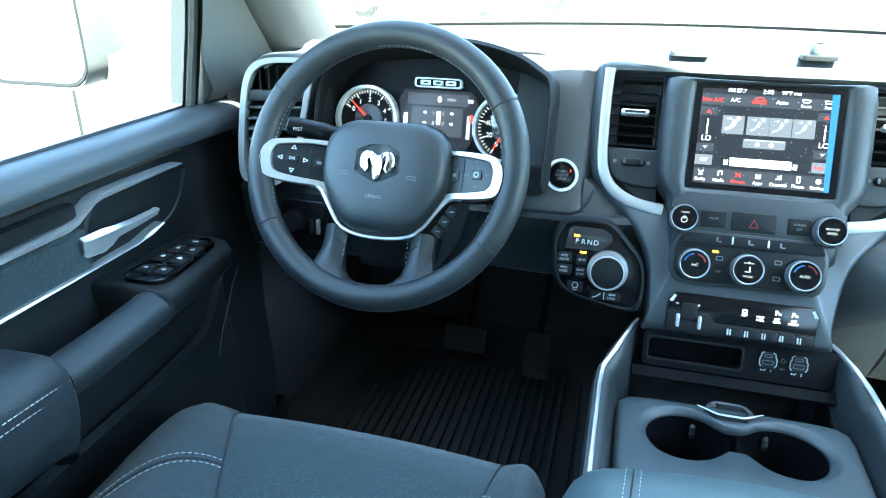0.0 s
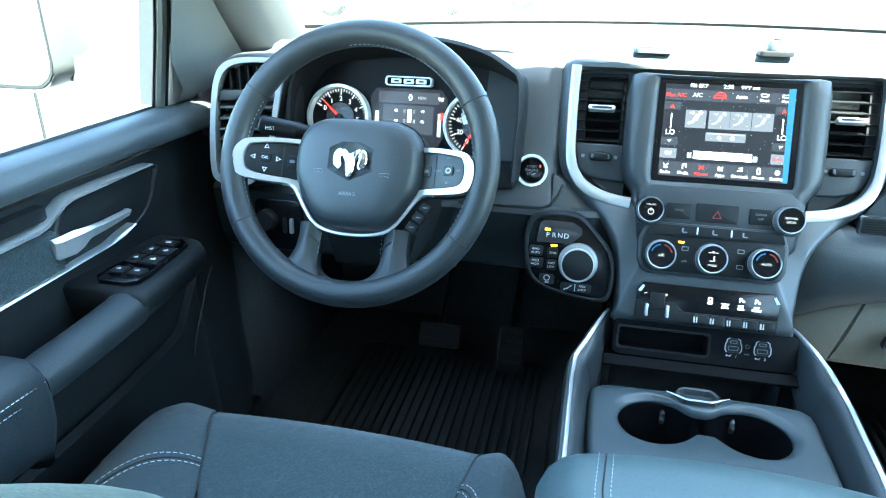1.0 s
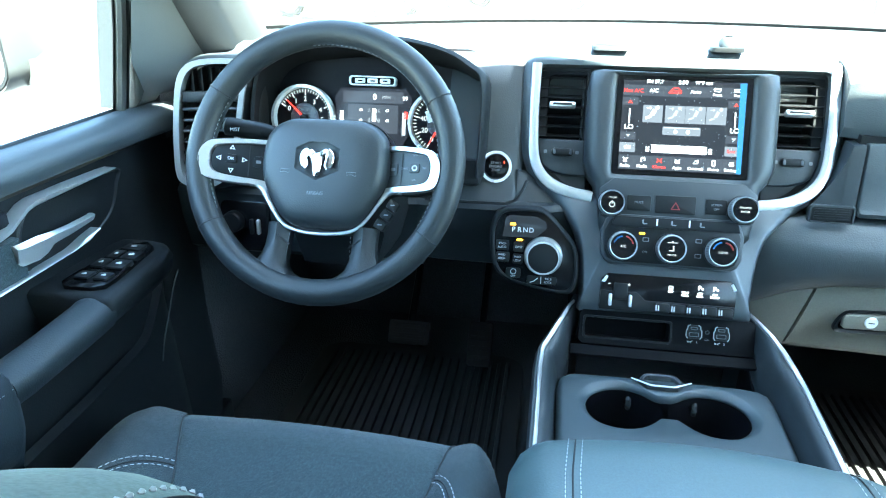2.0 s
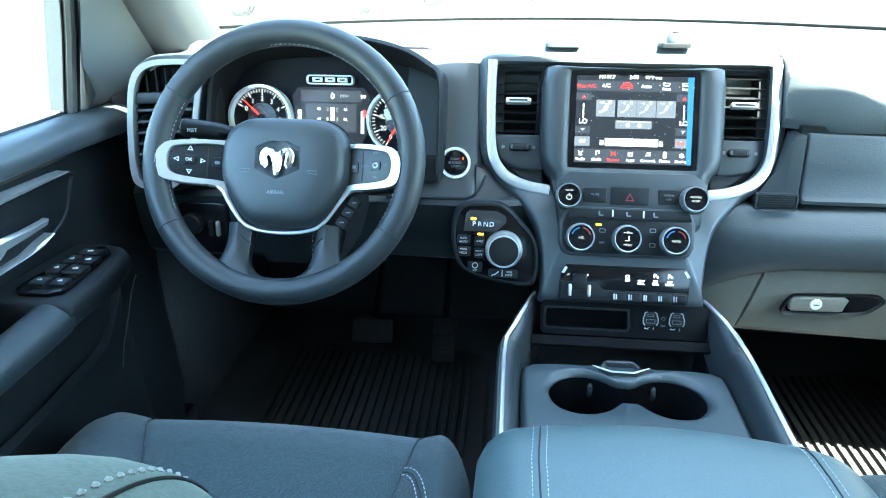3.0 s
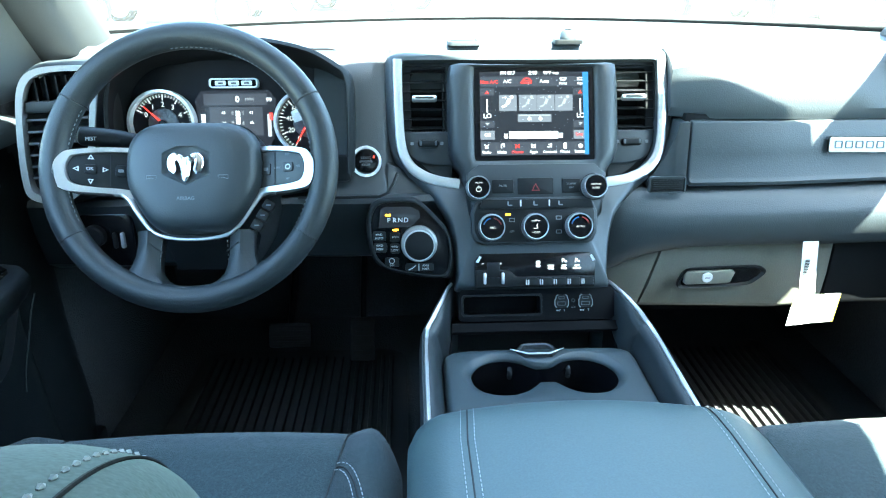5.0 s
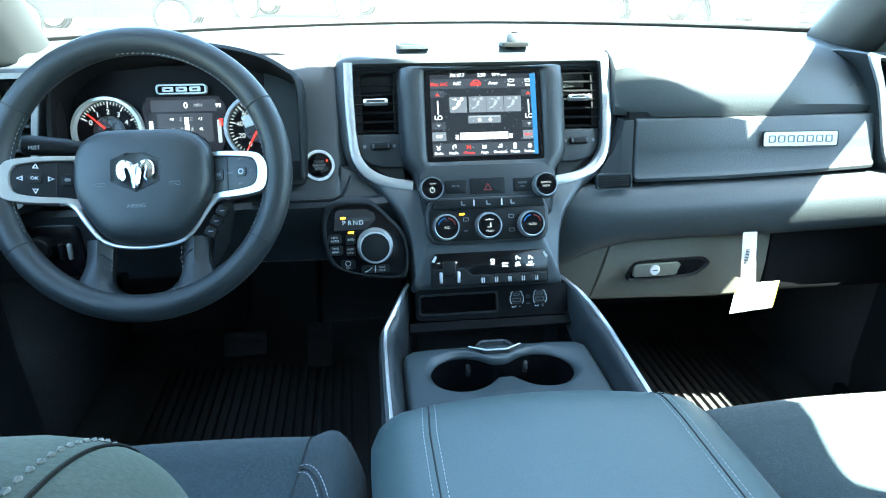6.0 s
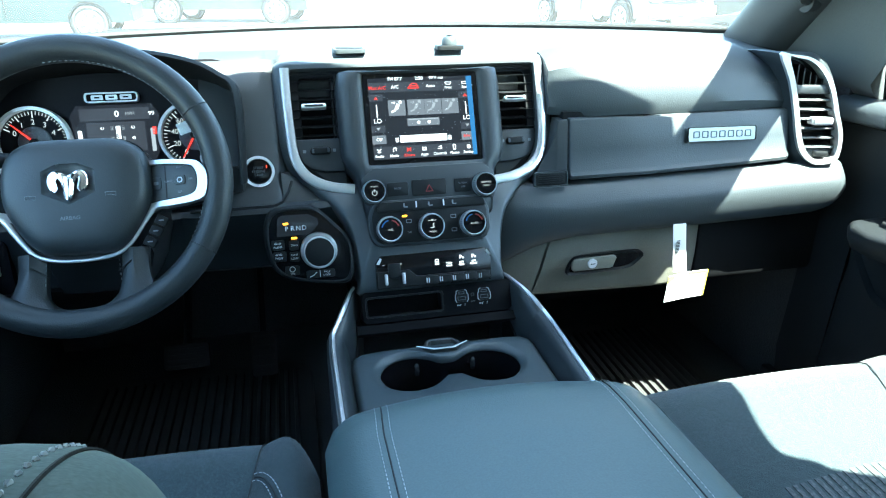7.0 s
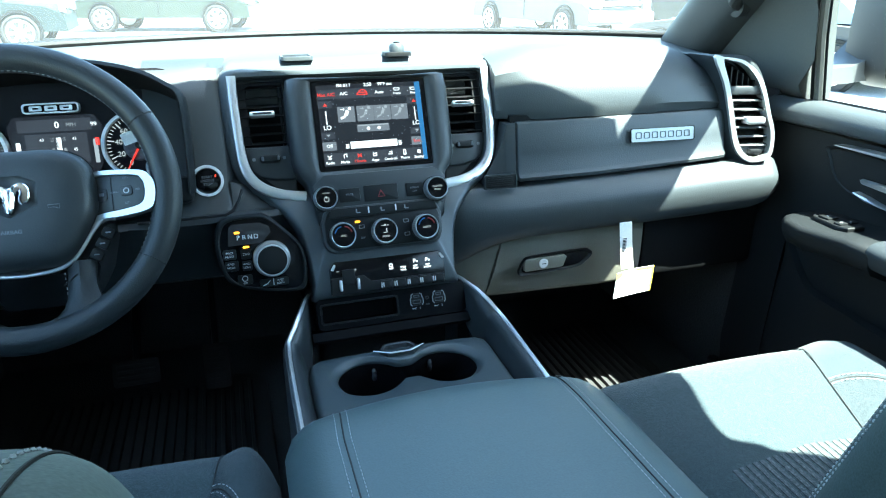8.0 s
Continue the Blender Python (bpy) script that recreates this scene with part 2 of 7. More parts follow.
def turned(profile, n=32, cx=0.0, cy=0.0, bm=None):
    """A round body from (radius, height) pairs about the local z axis."""
    bm = bm or bmesh.new()
    return lofted(bm, [[(cx + r * math.cos(2 * math.pi * k / n), cy + r * math.sin(2 * math.pi * k / n), z) for k in range(n)] for r, z in profile])


def block(x0, x1, y0, y1, z0, z1, bevel=0.004, bm=None, seg=2):
    bm = bm or bmesh.new()
    r = bmesh.ops.create_cube(bm, size=1, matrix=Matrix.LocRotScale(((x0 + x1) / 2, (y0 + y1) / 2, (z0 + z1) / 2), None, (abs(x1 - x0), abs(y1 - y0), abs(z1 - z0))))
    if bevel:
        vs = set(r["verts"])
        bmesh.ops.bevel(bm, geom=[e for e in bm.edges if e.verts[0] in vs and e.verts[1] in vs], offset=bevel, segments=seg, profile=0.5, affect="EDGES", clamp_overlap=True)
    return bm


def lettering(text, size, x, y, z, mat, parent, align="CENTER", m=None, name="lettering", bold=0.0):
    """Flat writing in the built-in font, in the parent's local plane."""
    cu = bpy.data.curves.new(name, "FONT")
    cu.body, cu.size, cu.align_x, cu.align_y, cu.extrude, cu.offset = text, size, align, "CENTER", 0.00015, bold
    tmp = bpy.data.objects.new("tmp", cu)
    me = bpy.data.meshes.new_from_object(tmp)
    bpy.data.objects.remove(tmp)
    bpy.data.curves.remove(cu)
    me.materials.append(mat)
    me.name = name
    me.transform((m or Matrix()) @ Matrix.Translation((x, y, z)))
    ob = new(name, me)
    ob.parent = parent
    return ob


def stitches(pts, parent, length=0.0042, gap=0.0022, r=0.0006, mat=None, lift=(0, 0, 0.0004)):
    """A row of thread stitches along a line."""
    P = [Vector(p) + Vector(lift) for p in pts]
    bm = bmesh.new()
    run, on = 0.0, True
    for a, b in zip(P, P[1:]):
        d = (b - a).length
        s = 0.0
        while s < d:
            step = min((length if on else gap) - run, d - s)
            q0, q1 = a + (b - a) * (s / d), a + (b - a) * ((s + step) / d)
            if on and step > 1e-5:
                t = (q1 - q0).normalized()
                side = t.cross(Vector((0, 0, 1)))
                side = side.normalized() * r if side.length > 1e-6 else Vector((r, 0, 0))
                upv = side.cross(t).normalized() * r
                v = [bm.verts.new(q) for q in (q0 - side, q0 + upv, q0 + side, q1 - side, q1 + upv, q1 + side)]
                bm.faces.new((v[0], v[1], v[4], v[3]))
                bm.faces.new((v[1], v[2], v[5], v[4]))
            s += step
            run += step
            if run >= (length if on else gap) - 1e-6:
                run, on = 0.0, not on
    me = bpy.data.meshes.new("stitching")
    bm.to_mesh(me)
    bm.free()
    me.materials.append(mat or THREAD)
    ob = new("stitching", me)
    ob.parent = parent
    return ob


def spanned(a, b, k):
    return a + (b - a) * k

# ---- cab shell ----
def setting(name, bm, mat, label, angle=35):
    return tagged(part(name, bm, mat, angle=angle), label, kind="structure")


setting("floor", block(-0.86, 0.86, -1.9, 0.62, -0.05, 0.0, 0.0), CARPET, "black carpeted cab floor")
setting("firewall", block(-0.86, 0.86, 0.62, 0.66, -0.05, 0.76, 0.0), CARPET, "dark carpeted firewall behind the dashboard")
bm = bmesh.new()
lofted(bm, [[(x, -1.95, 1.27 - 0.03 * abs(x)), (x, -0.9, 1.29 - 0.03 * abs(x)), (x, -0.125 - 0.14 * (x / 0.7) ** 2, 1.25 - 0.03 * abs(x)), (x, -0.125 - 0.14 * (x / 0.7) ** 2, 1.31 - 0.03 * abs(x)), (x, -1.95, 1.33)] for x in (-0.66, -0.4, 0.0, 0.4, 0.66)])
setting("ceiling", bm, HEADLINER, "light grey fabric headliner")
bm = block(-0.86, 0.86, -1.95, -1.9, 0.0, 0.74, 0.0)
block(-0.86, -0.5, -1.95, -1.9, 0.74, 1.3, 0.0, bm)
block(0.5, 0.86, -1.95, -1.9, 0.74, 1.3, 0.0, bm)
block(-0.5, 0.5, -1.95, -1.9, 1.18, 1.3, 0.0, bm)
setting("wall_rear", bm, PILLAR, "rear cab wall with a window opening")


def pillar(side):
    """Windscreen pillar trim, from the dashboard end to the roof."""
    s = side
    rows = []
    for k in range(9):
        t = k / 8
        y, z, x = spanned(0.40, -0.27, t), spanned(0.745, 1.27, t), spanned(0.80, 0.69, t)
        f = 1.0 if s < 0 else 0.82
        ring = curve_pts([(s * (x - 0.004), y + 0.018, z + 0.018), (s * (x - 0.026), y, z), (s * (x - 0.034), y - 0.03 * f, z - 0.022 * f), (s * (x - 0.031), y - 0.065 * f, z - 0.05 * f), (s * (x - 0.018), y - 0.095 * f, z - 0.075 * f), (s * (x + 0.02), y - 0.115 * f, z - 0.092 * f)], 3)
        rows.append([(s * (x + 0.05), y + 0.022, z + 0.022)] + ring + [(s * (x + 0.05), y - 0.115 * f, z - 0.092 * f)])
    bm = bmesh.new()
    lofted(bm, rows)
    ob = setting("pillar_right" if s > 0 else "pillar_left", bm, PILLAR, "grey plastic windscreen pillar trim", angle=60)
    # sail panel between the pillar and the upright front edge of the door glass
    outline = [(0.30, 0.68), (0.30, 0.79), (0.0, 1.02), (-0.22, 1.20), (-0.30, 1.245), (-0.36, 1.25), (-0.24, 1.16), (-0.115, 1.06), (-0.055, 0.94), (-0.03, 0.85), (-0.020, 0.76), (-0.016, 0.68)]
    bm = prism(outline, 0.0, 0.074, 0.028, seg=6)
    for v in bm.verts:
        y, z, h = v.co
        v.co = (s * (0.89 - h - 0.26 * max(z - 0.7, 0)), y, z)
    setting("sail_panel_right" if s > 0 else "sail_panel_left", bm, SAIL, "grey plastic corner trim ahead of the door glass", angle=60)
    return ob


for s in (-1, 1):
    pillar(s)


def grab_handle(s):
    ob = empty("grab_handle", pose(s * 0.765, 0.12, 0.845))
    d = Vector((s * -0.07, -0.31, 0.22)).normalized()
    off = Vector((s * -0.035, 0, 0))
    pts = curve_pts([(0, 0, 0), off * 0.8 + d * 0.02, off + d * 0.07, off + d * 0.18, off * 0.8 + d * 0.23, d * 0.25], 5)
    part("grip", pipe(pts, 0.012, 10), PILLAR, ob)
    for q in (Vector((0, 0, 0)), d * 0.25):
        mt = Matrix.Translation(q) @ Matrix.Rotation(radians(90), 4, "Y")
        b = turned([(0.021, -0.012), (0.021, 0.006), (0.014, 0.010)], 20)
        b.transform(mt)
        part("mount", b, PILLAR, ob)
    tagged(ob, "grey plastic grab handle on the windscreen pillar", "grab handle", "pillar grab handles")


for s in (-1, 1):
    grab_handle(s)

# windscreen: curved pane from the cowl to the roof
bm = bmesh.new()
lofted(bm, [[(x * spanned(0.80, 0.68, t) / 0.8, spanned(0.74 - 0.34 * (x / 0.8) ** 2, -0.12 - 0.15 * (x / 0.8) ** 2, t), spanned(0.762, 1.262, t)) for t in (0, 0.25, 0.5, 0.75, 1)]
            for x in np.linspace(-0.8, 0.8, 13)], closed=False)
ws = setting("windscreen", bm, SCREENGLASS, "clear curved windscreen glass")
ws.visible_shadow = False
# dark seal along the foot of the windscreen
edge = [(x, 0.732 - 0.34 * (x / 0.8) ** 2, 0.771) for x in np.linspace(-0.8, 0.8, 25)]
setting("windscreen_seal", pipe(edge, 0.009, 8), PLASTIC, "black seal along the foot of the windscreen")


# ---- doors ----
def door(s):
    ob = empty("door", pose(s * 0.86, -0.45, 0.4))
    inv = ob.matrix_world.inverted()
    X = lambda x, y, z: inv @ Vector((s * x, y, z))
    # upper pad: rolled top under the glass
    prof = [(0.885, 0.65), (0.872, 0.679), (0.838, 0.682), (0.814, 0.675), (0.802, 0.660), (0.803, 0.643), (0.82, 0.636), (0.885, 0.636)]
    bm = bmesh.new()
    prof = [(p.x, p.y) for p in curve_pts([(x, z, 0) for x, z in prof[:6]], 3)] + prof[6:]
    lofted(bm, [[X(x - 0.012 * math.sin(max(0, (y + 0.12)) * 9), y, z) for x, z in prof] for y in (-1.15, -0.8, -0.5, -0.3, -0.15, -0.06, 0.0, 0.05)])
    part("upper_pad", bm, PAD, ob, "grained soft pad under the door glass", angle=60)
    # main panel
    prof = [(0.885, 0.631), (0.822, 0.631), (0.816, 0.60), (0.814, 0.53), (0.812, 0.50), (0.80, 0.44), (0.80, 0.30), (0.79, 0.14), (0.80, 0.06), (0.885, 0.06)]
    bm = bmesh.new()
    lofted(bm, [[X(x, y, z) for x, z in prof] for y in (-1.15, -0.6, -0.3, -0.12, 0.02, 0.05)])
    part("main_panel", bm, DOORSKIN, ob)
    # map pocket lip
    lip = curve_pts([X(0.80, -0.065, 0.44), X(0.790, -0.085, 0.415), X(0.786, -0.130, 0.365), X(0.784, -0.165, 0.345), X(0.780, -0.25, 0.341), X(0.778, -0.35, 0.337), X(0.776, -0.75, 0.335), X(0.776, -1.1, 0.335)], 5)
    bm = bmesh.new()
    rows = []
    for p in lip:
        rows.append([p, p + Vector((s * 0.012, 0, 0.006)), Vector((s * (0.80 - 0.86), p.y, p.z - 0.02)), Vector((s * (0.80 - 0.86), p.y, -0.33)), Vector((s * (0.785 - 0.86), p.y, -0.33)), p + Vector((s * 0.004, 0, -0.05))])
    lofted(bm, rows)
    part("map_pocket", bm, DOORSKIN, ob)
    if s < 0:
        part("panel_edge", pipe(curve_pts([X(0.794, -0.03, 0.412), X(0.792, -0.055, 0.39), X(0.790, -0.078, 0.36), X(0.789, -0.105, 0.325), X(0.788, -0.122, 0.29)], 4), 0.0012, 6), SHELL, ob)
    # silver accent strip with its kink
    strip = [(-0.130, 0.6200), (-0.150, 0.6205), (-0.217, 0.6212), (-0.288, 0.6215), (-0.304, 0.6185), (-0.336, 0.6018), (-0.350, 0.5988), (-0.50, 0.5975), (-1.12, 0.60)]
    wid = [0.0010, 0.0022, 0.0038, 0.0046, 0.0048, 0.0046, 0.0042, 0.0034, 0.0030]
    bm = bmesh.new()
    lofted(bm, [[X(0.818, y, z - w), X(0.803, y, z - w), X(0.799, y, z - w * 0.4), X(0.799, y, z + w * 0.6), X(0.804, y, z + w), X(0.818, y, z + w)] for (y, z), w in zip(strip, wid)])
    part("accent_strip", bm, SATIN, ob, "satin silver accent strip")
    low = [(-0.188, 0.549), (-0.212, 0.5435), (-0.245, 0.539), (-0.33, 0.5375), (-0.45, 0.5365), (-0.80, 0.535)]
    bm = bmesh.new()
    lofted(bm, [[X(0.818, y, z - w), X(0.80, y, z - w), X(0.798, y, z), X(0.80, y, z + w), X(0.818, y, z + w)] for (y, z), w in zip(low, [0.0008, 0.0034, 0.0012, 0.0012, 0.0024, 0.0024])])
    part("lower_strip", bm, SATIN, ob, "thin satin silver strip")
    # dark upper slot and cloth insert behind the kink
    bm = bmesh.new()
    lofted(bm, [[X(0.82, y, 0.606), X(0.806, y, 0.607), X(0.806, y, 0.624), X(0.82, y, 0.625)] for y in (-0.33, -0.6, -1.12)])
    part("grip_inlay", bm, PLASTIC, ob)
    bm = bmesh.new()
    lofted(bm, [[X(0.82, y, 0.535), X(0.806, y, 0.536), X(0.803, y, 0.56), X(0.806, y, z1), X(0.82, y, z1 + 0.001)] for y, z1 in ((-0.322, 0.588), (-0.36, 0.587), (-0.6, 0.587), (-1.12, 0.590))])
    part("cloth_insert", bm, CLOTH, ob, "dark woven cloth insert")
    # release handle in its cup: a black overlay standing in for a shaded hollow
    cup = [(p[0], p[1]) for p in curve_pts([(-0.108, 0.612, 0), (-0.113, 0.592, 0), (-0.127, 0.567, 0), (-0.150, 0.549, 0), (-0.185, 0.540, 0), (-0.25, 0.538, 0), (-0.31, 0.537, 0), (-0.320, 0.565, 0), (-0.306, 0.600, 0), (-0.28, 0.613, 0), (-0.20, 0.6145, 0)], 4, True)]
    bm = bmesh.new()
    cy, cz = -0.2, 0.577
    lofted(bm, [[X(d, cy + (y - cy) * k, cz + (z - cz) * k) for y, z in cup] for d, k in ((0.8145, 1.02), (0.8125, 0.99), (0.8135, 0.96), (0.818, 0.90), (0.82, 0.6))], caps=False)
    part("handle_cup", bm, PLASTIC, ob)
    bm = bmesh.new()
    h = [(-0.336, 0.5705, 0.0125, 0.800), (-0.330, 0.5690, 0.0150, 0.796), (-0.306, 0.5685, 0.0160, 0.793), (-0.298, 0.5700, 0.0140, 0.791), (-0.288, 0.5740, 0.0088, 0.789), (-0.255, 0.5742, 0.0066, 0.787), (-0.212, 0.5748, 0.0046, 0.788), (-0.205, 0.5752, 0.0036, 0.791)]
    lofted(bm, [[X(x + 0.006, y, z - w), X(x, y, z - w * 0.7), X(x - 0.002, y, z + w * 0.6), X(x + 0.003, y, z + w), X(x + 0.009, y, z + w * 0.8), X(x + 0.010, y, z - w * 0.8)] for y, z, w, x in h])
    part("release_handle", bm, SATIN, ob, "satin silver door release handle")
    # armrest: switch pod, grip bridge, padded rest
    bm = bmesh.new()
    low_ = 0.0 if s < 0 else -0.010
    pod = [(-0.112, 0.800, 0.780, 0.496), (-0.118, 0.800, 0.758, 0.503), (-0.130, 0.800, 0.738, 0.507), (-0.155, 0.80, 0.716, 0.510), (-0.20, 0.80, 0.706, 0.512), (-0.27, 0.80, 0.701, 0.5145), (-0.318, 0.80, 0.697, 0.5165), (-0.326, 0.80, 0.699, 0.512)]
    lofted(bm, [[X(0.82, y, zt), X(xo, y, zt), X(xi + 0.016, y, zt), X(xi + 0.008, y, zt - 0.0010), X(xi + 0.003, y, zt - 0.0040), X(xi, y, zt - 0.010), X(xi + 0.003, y, zt - 0.026), X(xi + 0.014, y, zt - 0.042), X(0.80, y, zt - 0.078), X(0.82, y, zt - 0.08)] for y, xo, xi, zt in [(a, b, c - (0.022 if s > 0 and a > -0.25 else 0.0), z + low_) for a, b, c, z in pod]])
    part("armrest_pod", bm, DOORSKIN, ob, angle=70)
    bm = bmesh.new()
    lofted(bm, [curve_pts([X(x0, y, zt - 0.035), X(x0 + 0.001, y, zt - 0.012), X(x0 - 0.012, y, zt), X(x1 + 0.018, y, zt), X(x1 + 0.003, y, zt - 0.010), X(x1 + 0.004, y, zt - 0.028), X(x1 + 0.018, y, zt - 0.042)], 4, True) for y, x0, x1, zt in
                ((-0.318, 0.752, 0.697, 0.513), (-0.335, 0.750, 0.697, 0.512), (-0.40, 0.750, 0.698, 0.509), (-0.45, 0.752, 0.699, 0.507), (-0.48, 0.752, 0.702, 0.506))])
    part("grip_bridge", bm, ARMPAD, ob, angle=70)
    bm = bmesh.new()
    lofted(bm, [curve_pts([X(0.81, y, zt - 0.13), X(0.81, y, zt - 0.006), X(0.80, y, zt), X(0.735, y, zt + 0.003), X(xi + 0.014, y, zt - 0.003), X(xi + 0.002, y, zt - 0.016), X(xi, y, zt - 0.045), X(xi + 0.006, y, zt - 0.085), X(0.74, y, zt - 0.13)], 3, True) for y, zt, xi in
                ((-0.4725, 0.498, 0.718), (-0.4740, 0.507, 0.711), (-0.478, 0.513, 0.706), (-0.486, 0.517, 0.702), (-0.53, 0.522, 0.698), (-0.62, 0.527, 0.696), (-0.8, 0.530, 0.695), (-1.1, 0.532, 0.695))])
    rest = part("armrest_pad", bm, ARMPAD, ob, "stitched soft armrest pad", angle=70)
    for dz in (0.0, -0.010):
        stitches([X(x, y, zt + dz) for x, y, zt in ((0.7055, -0.483, 0.4945), (0.6995, -0.53, 0.5015), (0.6965, -0.62, 0.507), (0.6945, -0.8, 0.510), (0.6945, -1.05, 0.512))], rest, lift=(s * -0.0014, 0, 0))
    # window and lock switches
    plate = [( -0.145, 0.757), (-0.165, 0.738), (-0.30, 0.722), (-0.335, 0.722), (-0.347, 0.735), (-0.347, 0.772), (-0.335, 0.782), (-0.30, 0.783), (-0.16, 0.776)] if s < 0 else \
        [(-0.16, 0.752), (-0.175, 0.738), (-0.25, 0.728), (-0.272, 0.735), (-0.275, 0.768), (-0.25, 0.778), (-0.175, 0.772)]
    bm = bmesh.new()
    lofted(bm, [[X(spanned(x, 0.752, k), -0.15 + (spanned(y, -0.25 if s < 0 else -0.22, k) + 0.145) * 0.79, 0.5175 + low_ + dz + (-y - 0.25) * 0.03) for y, x in plate] for dz, k in ((-0.006, 0), (0.0015, 0), (0.003, 0.05), (0.003, 0.12))])
    sw = part("switch_panel", bm, PLASTIC if s > 0 else PIANO, ob, "black switch panel")
    spots = [(-0.185, 0.757, 0.012, 0.014), (-0.222, 0.742, 0.016, 0.012), (-0.222, 0.765, 0.016, 0.008), (-0.262, 0.740, 0.016, 0.013), (-0.262, 0.766, 0.016, 0.009), (-0.312, 0.735, 0.012, 0.010), (-0.312, 0.762, 0.012, 0.010)] if s < 0 else \
        [(-0.20, 0.752, 0.014, 0.012), (-0.245, 0.742, 0.009, 0.009), (-0.245, 0.764, 0.009, 0.009)]
    for y, x, dy, dx in spots:
        zt = 0.5205 + low_ + (-y - 0.25) * 0.03
        c = X(x, -0.15 + (y + 0.145) * 0.79, zt)
        dy *= 0.8
        b = block(c.x - dx, c.x + dx, c.y - dy, c.y + dy, c.z - 0.004, c.z + 0.0035, 0.0015)
        k = part("switch", b, PLASTIC, sw)
        bmk = block(c.x - dx * 0.30, c.x + dx * 0.30, c.y - dy * 0.14, c.y + dy * 0.14, c.z + 0.0035, c.z + 0.0039, 0)
        block(c.x - dx * 0.12, c.x + dx * 0.12, c.y - dy * 0.05, c.y + dy * 0.34, c.z + 0.0035, c.z + 0.0038, 0, bmk)
        part("legend", bmk, MARK if s < 0 else DIMMARK, k)
    # glass run channel and pane
    run = [(-0.036, 0.680), (-0.042, 0.80), (-0.06, 0.92), (-0.115, 1.06), (-0.34, 1.235), (-0.5, 1.266)]
    bm = pipe([X(0.842 - 0.26 * max(z - 0.69, 0), y, z) for y, z in run], 0.008, 8)
    part("glass_channel", bm, SAIL, ob, "pale grey glass run channel")
    bm = pipe([X(0.840 - 0.26 * max(z - 0.69, 0), y + 0.013, z) for y, z in run], 0.0035, 6)
    part("channel_seal", bm, PLASTIC, ob)
    bm = pipe([X(0.848 - 0.26 * max(z - 0.69, 0), y - 0.008, z) for y, z in run], 0.0022, 6)
    part("channel_seal", bm, PLASTIC, ob)
    bm = pipe([X(0.848, y, 0.682) for y in (-0.04, -0.5, -1.13)], 0.0045, 6)
    part("belt_seal", bm, PLASTIC, ob)
    bm = bmesh.new()
    lofted(bm, [[X(0.850 - 0.26 * max(z - 0.69, 0), y, z) for y, z in ((y0, 0.675), (y1, 0.92), (y2, 1.10), (y3, 1.262))] for y0, y1, y2, y3 in ((-0.036, -0.06, -0.115, -0.36), (-0.4, -0.4, -0.4, -0.45), (-1.13, -1.13, -1.13, -1.13))], closed=False)
    g = part("pane", bm, PANE, ob)
    g.visible_shadow = False
    # header over the glass and the post behind it, unseen, edges bent to shape the sun patch
    bm = bmesh.new()
    lofted(bm, [[X(0.63, y, 1.31), X(0.63, y, 1.262), X(x - 0.012, y, 1.259), X(x, y, 1.262), X(x + 0.004, y, 1.31)] for y, x in ((-0.30, 0.70), (-0.60, 0.698), (-0.70, 0.693), (-0.746, 0.683), (-0.808, 0.664), (-0.845, 0.657), (-0.872, 0.663), (-0.888, 0.684), (-0.896, 0.70), (-1.15, 0.70))])
    part("window_header", bm, PILLAR, ob)
    bm = bmesh.new()
    lofted(bm, [[X(0.84 - 0.26 * max(z - 0.69, 0) + dx, y, z) for dx, y in ((-0.03, y0), (0.010, y0), (0.010, -1.34), (-0.03, -1.34))] for z, y0 in ((0.06, -1.12), (0.66, -1.12), (0.70, -0.96), (1.0, -0.91), (1.14, -0.890), (1.20, -0.888), (1.24, -0.894), (1.27, -0.896))])
    part("door_post", bm, PILLAR, ob)
    tagged(ob, "dark grey front door with silver strips and a padded armrest", "car door", "front doors")
    return ob


door(-1)
door(1)

# rear side walls close the cab
for s, nm in ((-1, "wall_left"), (1, "wall_right")):
    bm = block(s * 0.82, s * 0.88, -1.9, -1.32, 0.0, 0.70, 0.0)
    block(s * 0.74, s * 0.82, -1.9, -1.32, 1.18, 1.3, 0.0, bm)
    setting(nm, bm, VINYL, "dark rear door panel with an open window band")

for s, nm in ((-1, "kick_panel_left"), (1, "kick_panel_right")):
    setting(nm, block(s * 0.82, s * 0.90, 0.04, 0.70, -0.05, 0.765, 0.0), CARPET, "dark footwell side panel")
setting("sill_trim_left", block(-0.90, -0.80, -1.3, 0.1, -0.05, 0.06, 0.01), PLASTIC, "black door sill trim")
setting("sill_trim_right", block(0.80, 0.90, -1.3, 0.1, -0.05, 0.06, 0.01), PLASTIC, "black door sill trim")

# tinted rear panes
bm = bmesh.new()
lofted(bm, [[(x, -1.925, 0.74), (x, -1.925, 1.18)] for x in (-0.5, 0.5)], closed=False)
setting("window_rear", bm, PRIVACY, "dark tinted rear window").visible_shadow = False
for s, nm in ((-1, "window_rear_left"), (1, "window_rear_right")):
    bm = bmesh.new()
    lofted(bm, [[(s * 0.85, y, 0.70), (s * 0.76, y, 1.2)] for y in (-1.92, -1.30)], closed=False)
    setting(nm, bm, PRIVACY, "dark tinted rear door window").visible_shadow = False

# ---- dashboard ----
dash = empty("dashboard", pose(0, 0.2, 0.5))
tagged(dash, "dark grey grained dashboard with a padded top", "dashboard")
D = lambda x, y, z: (x, y - 0.2, z - 0.5)
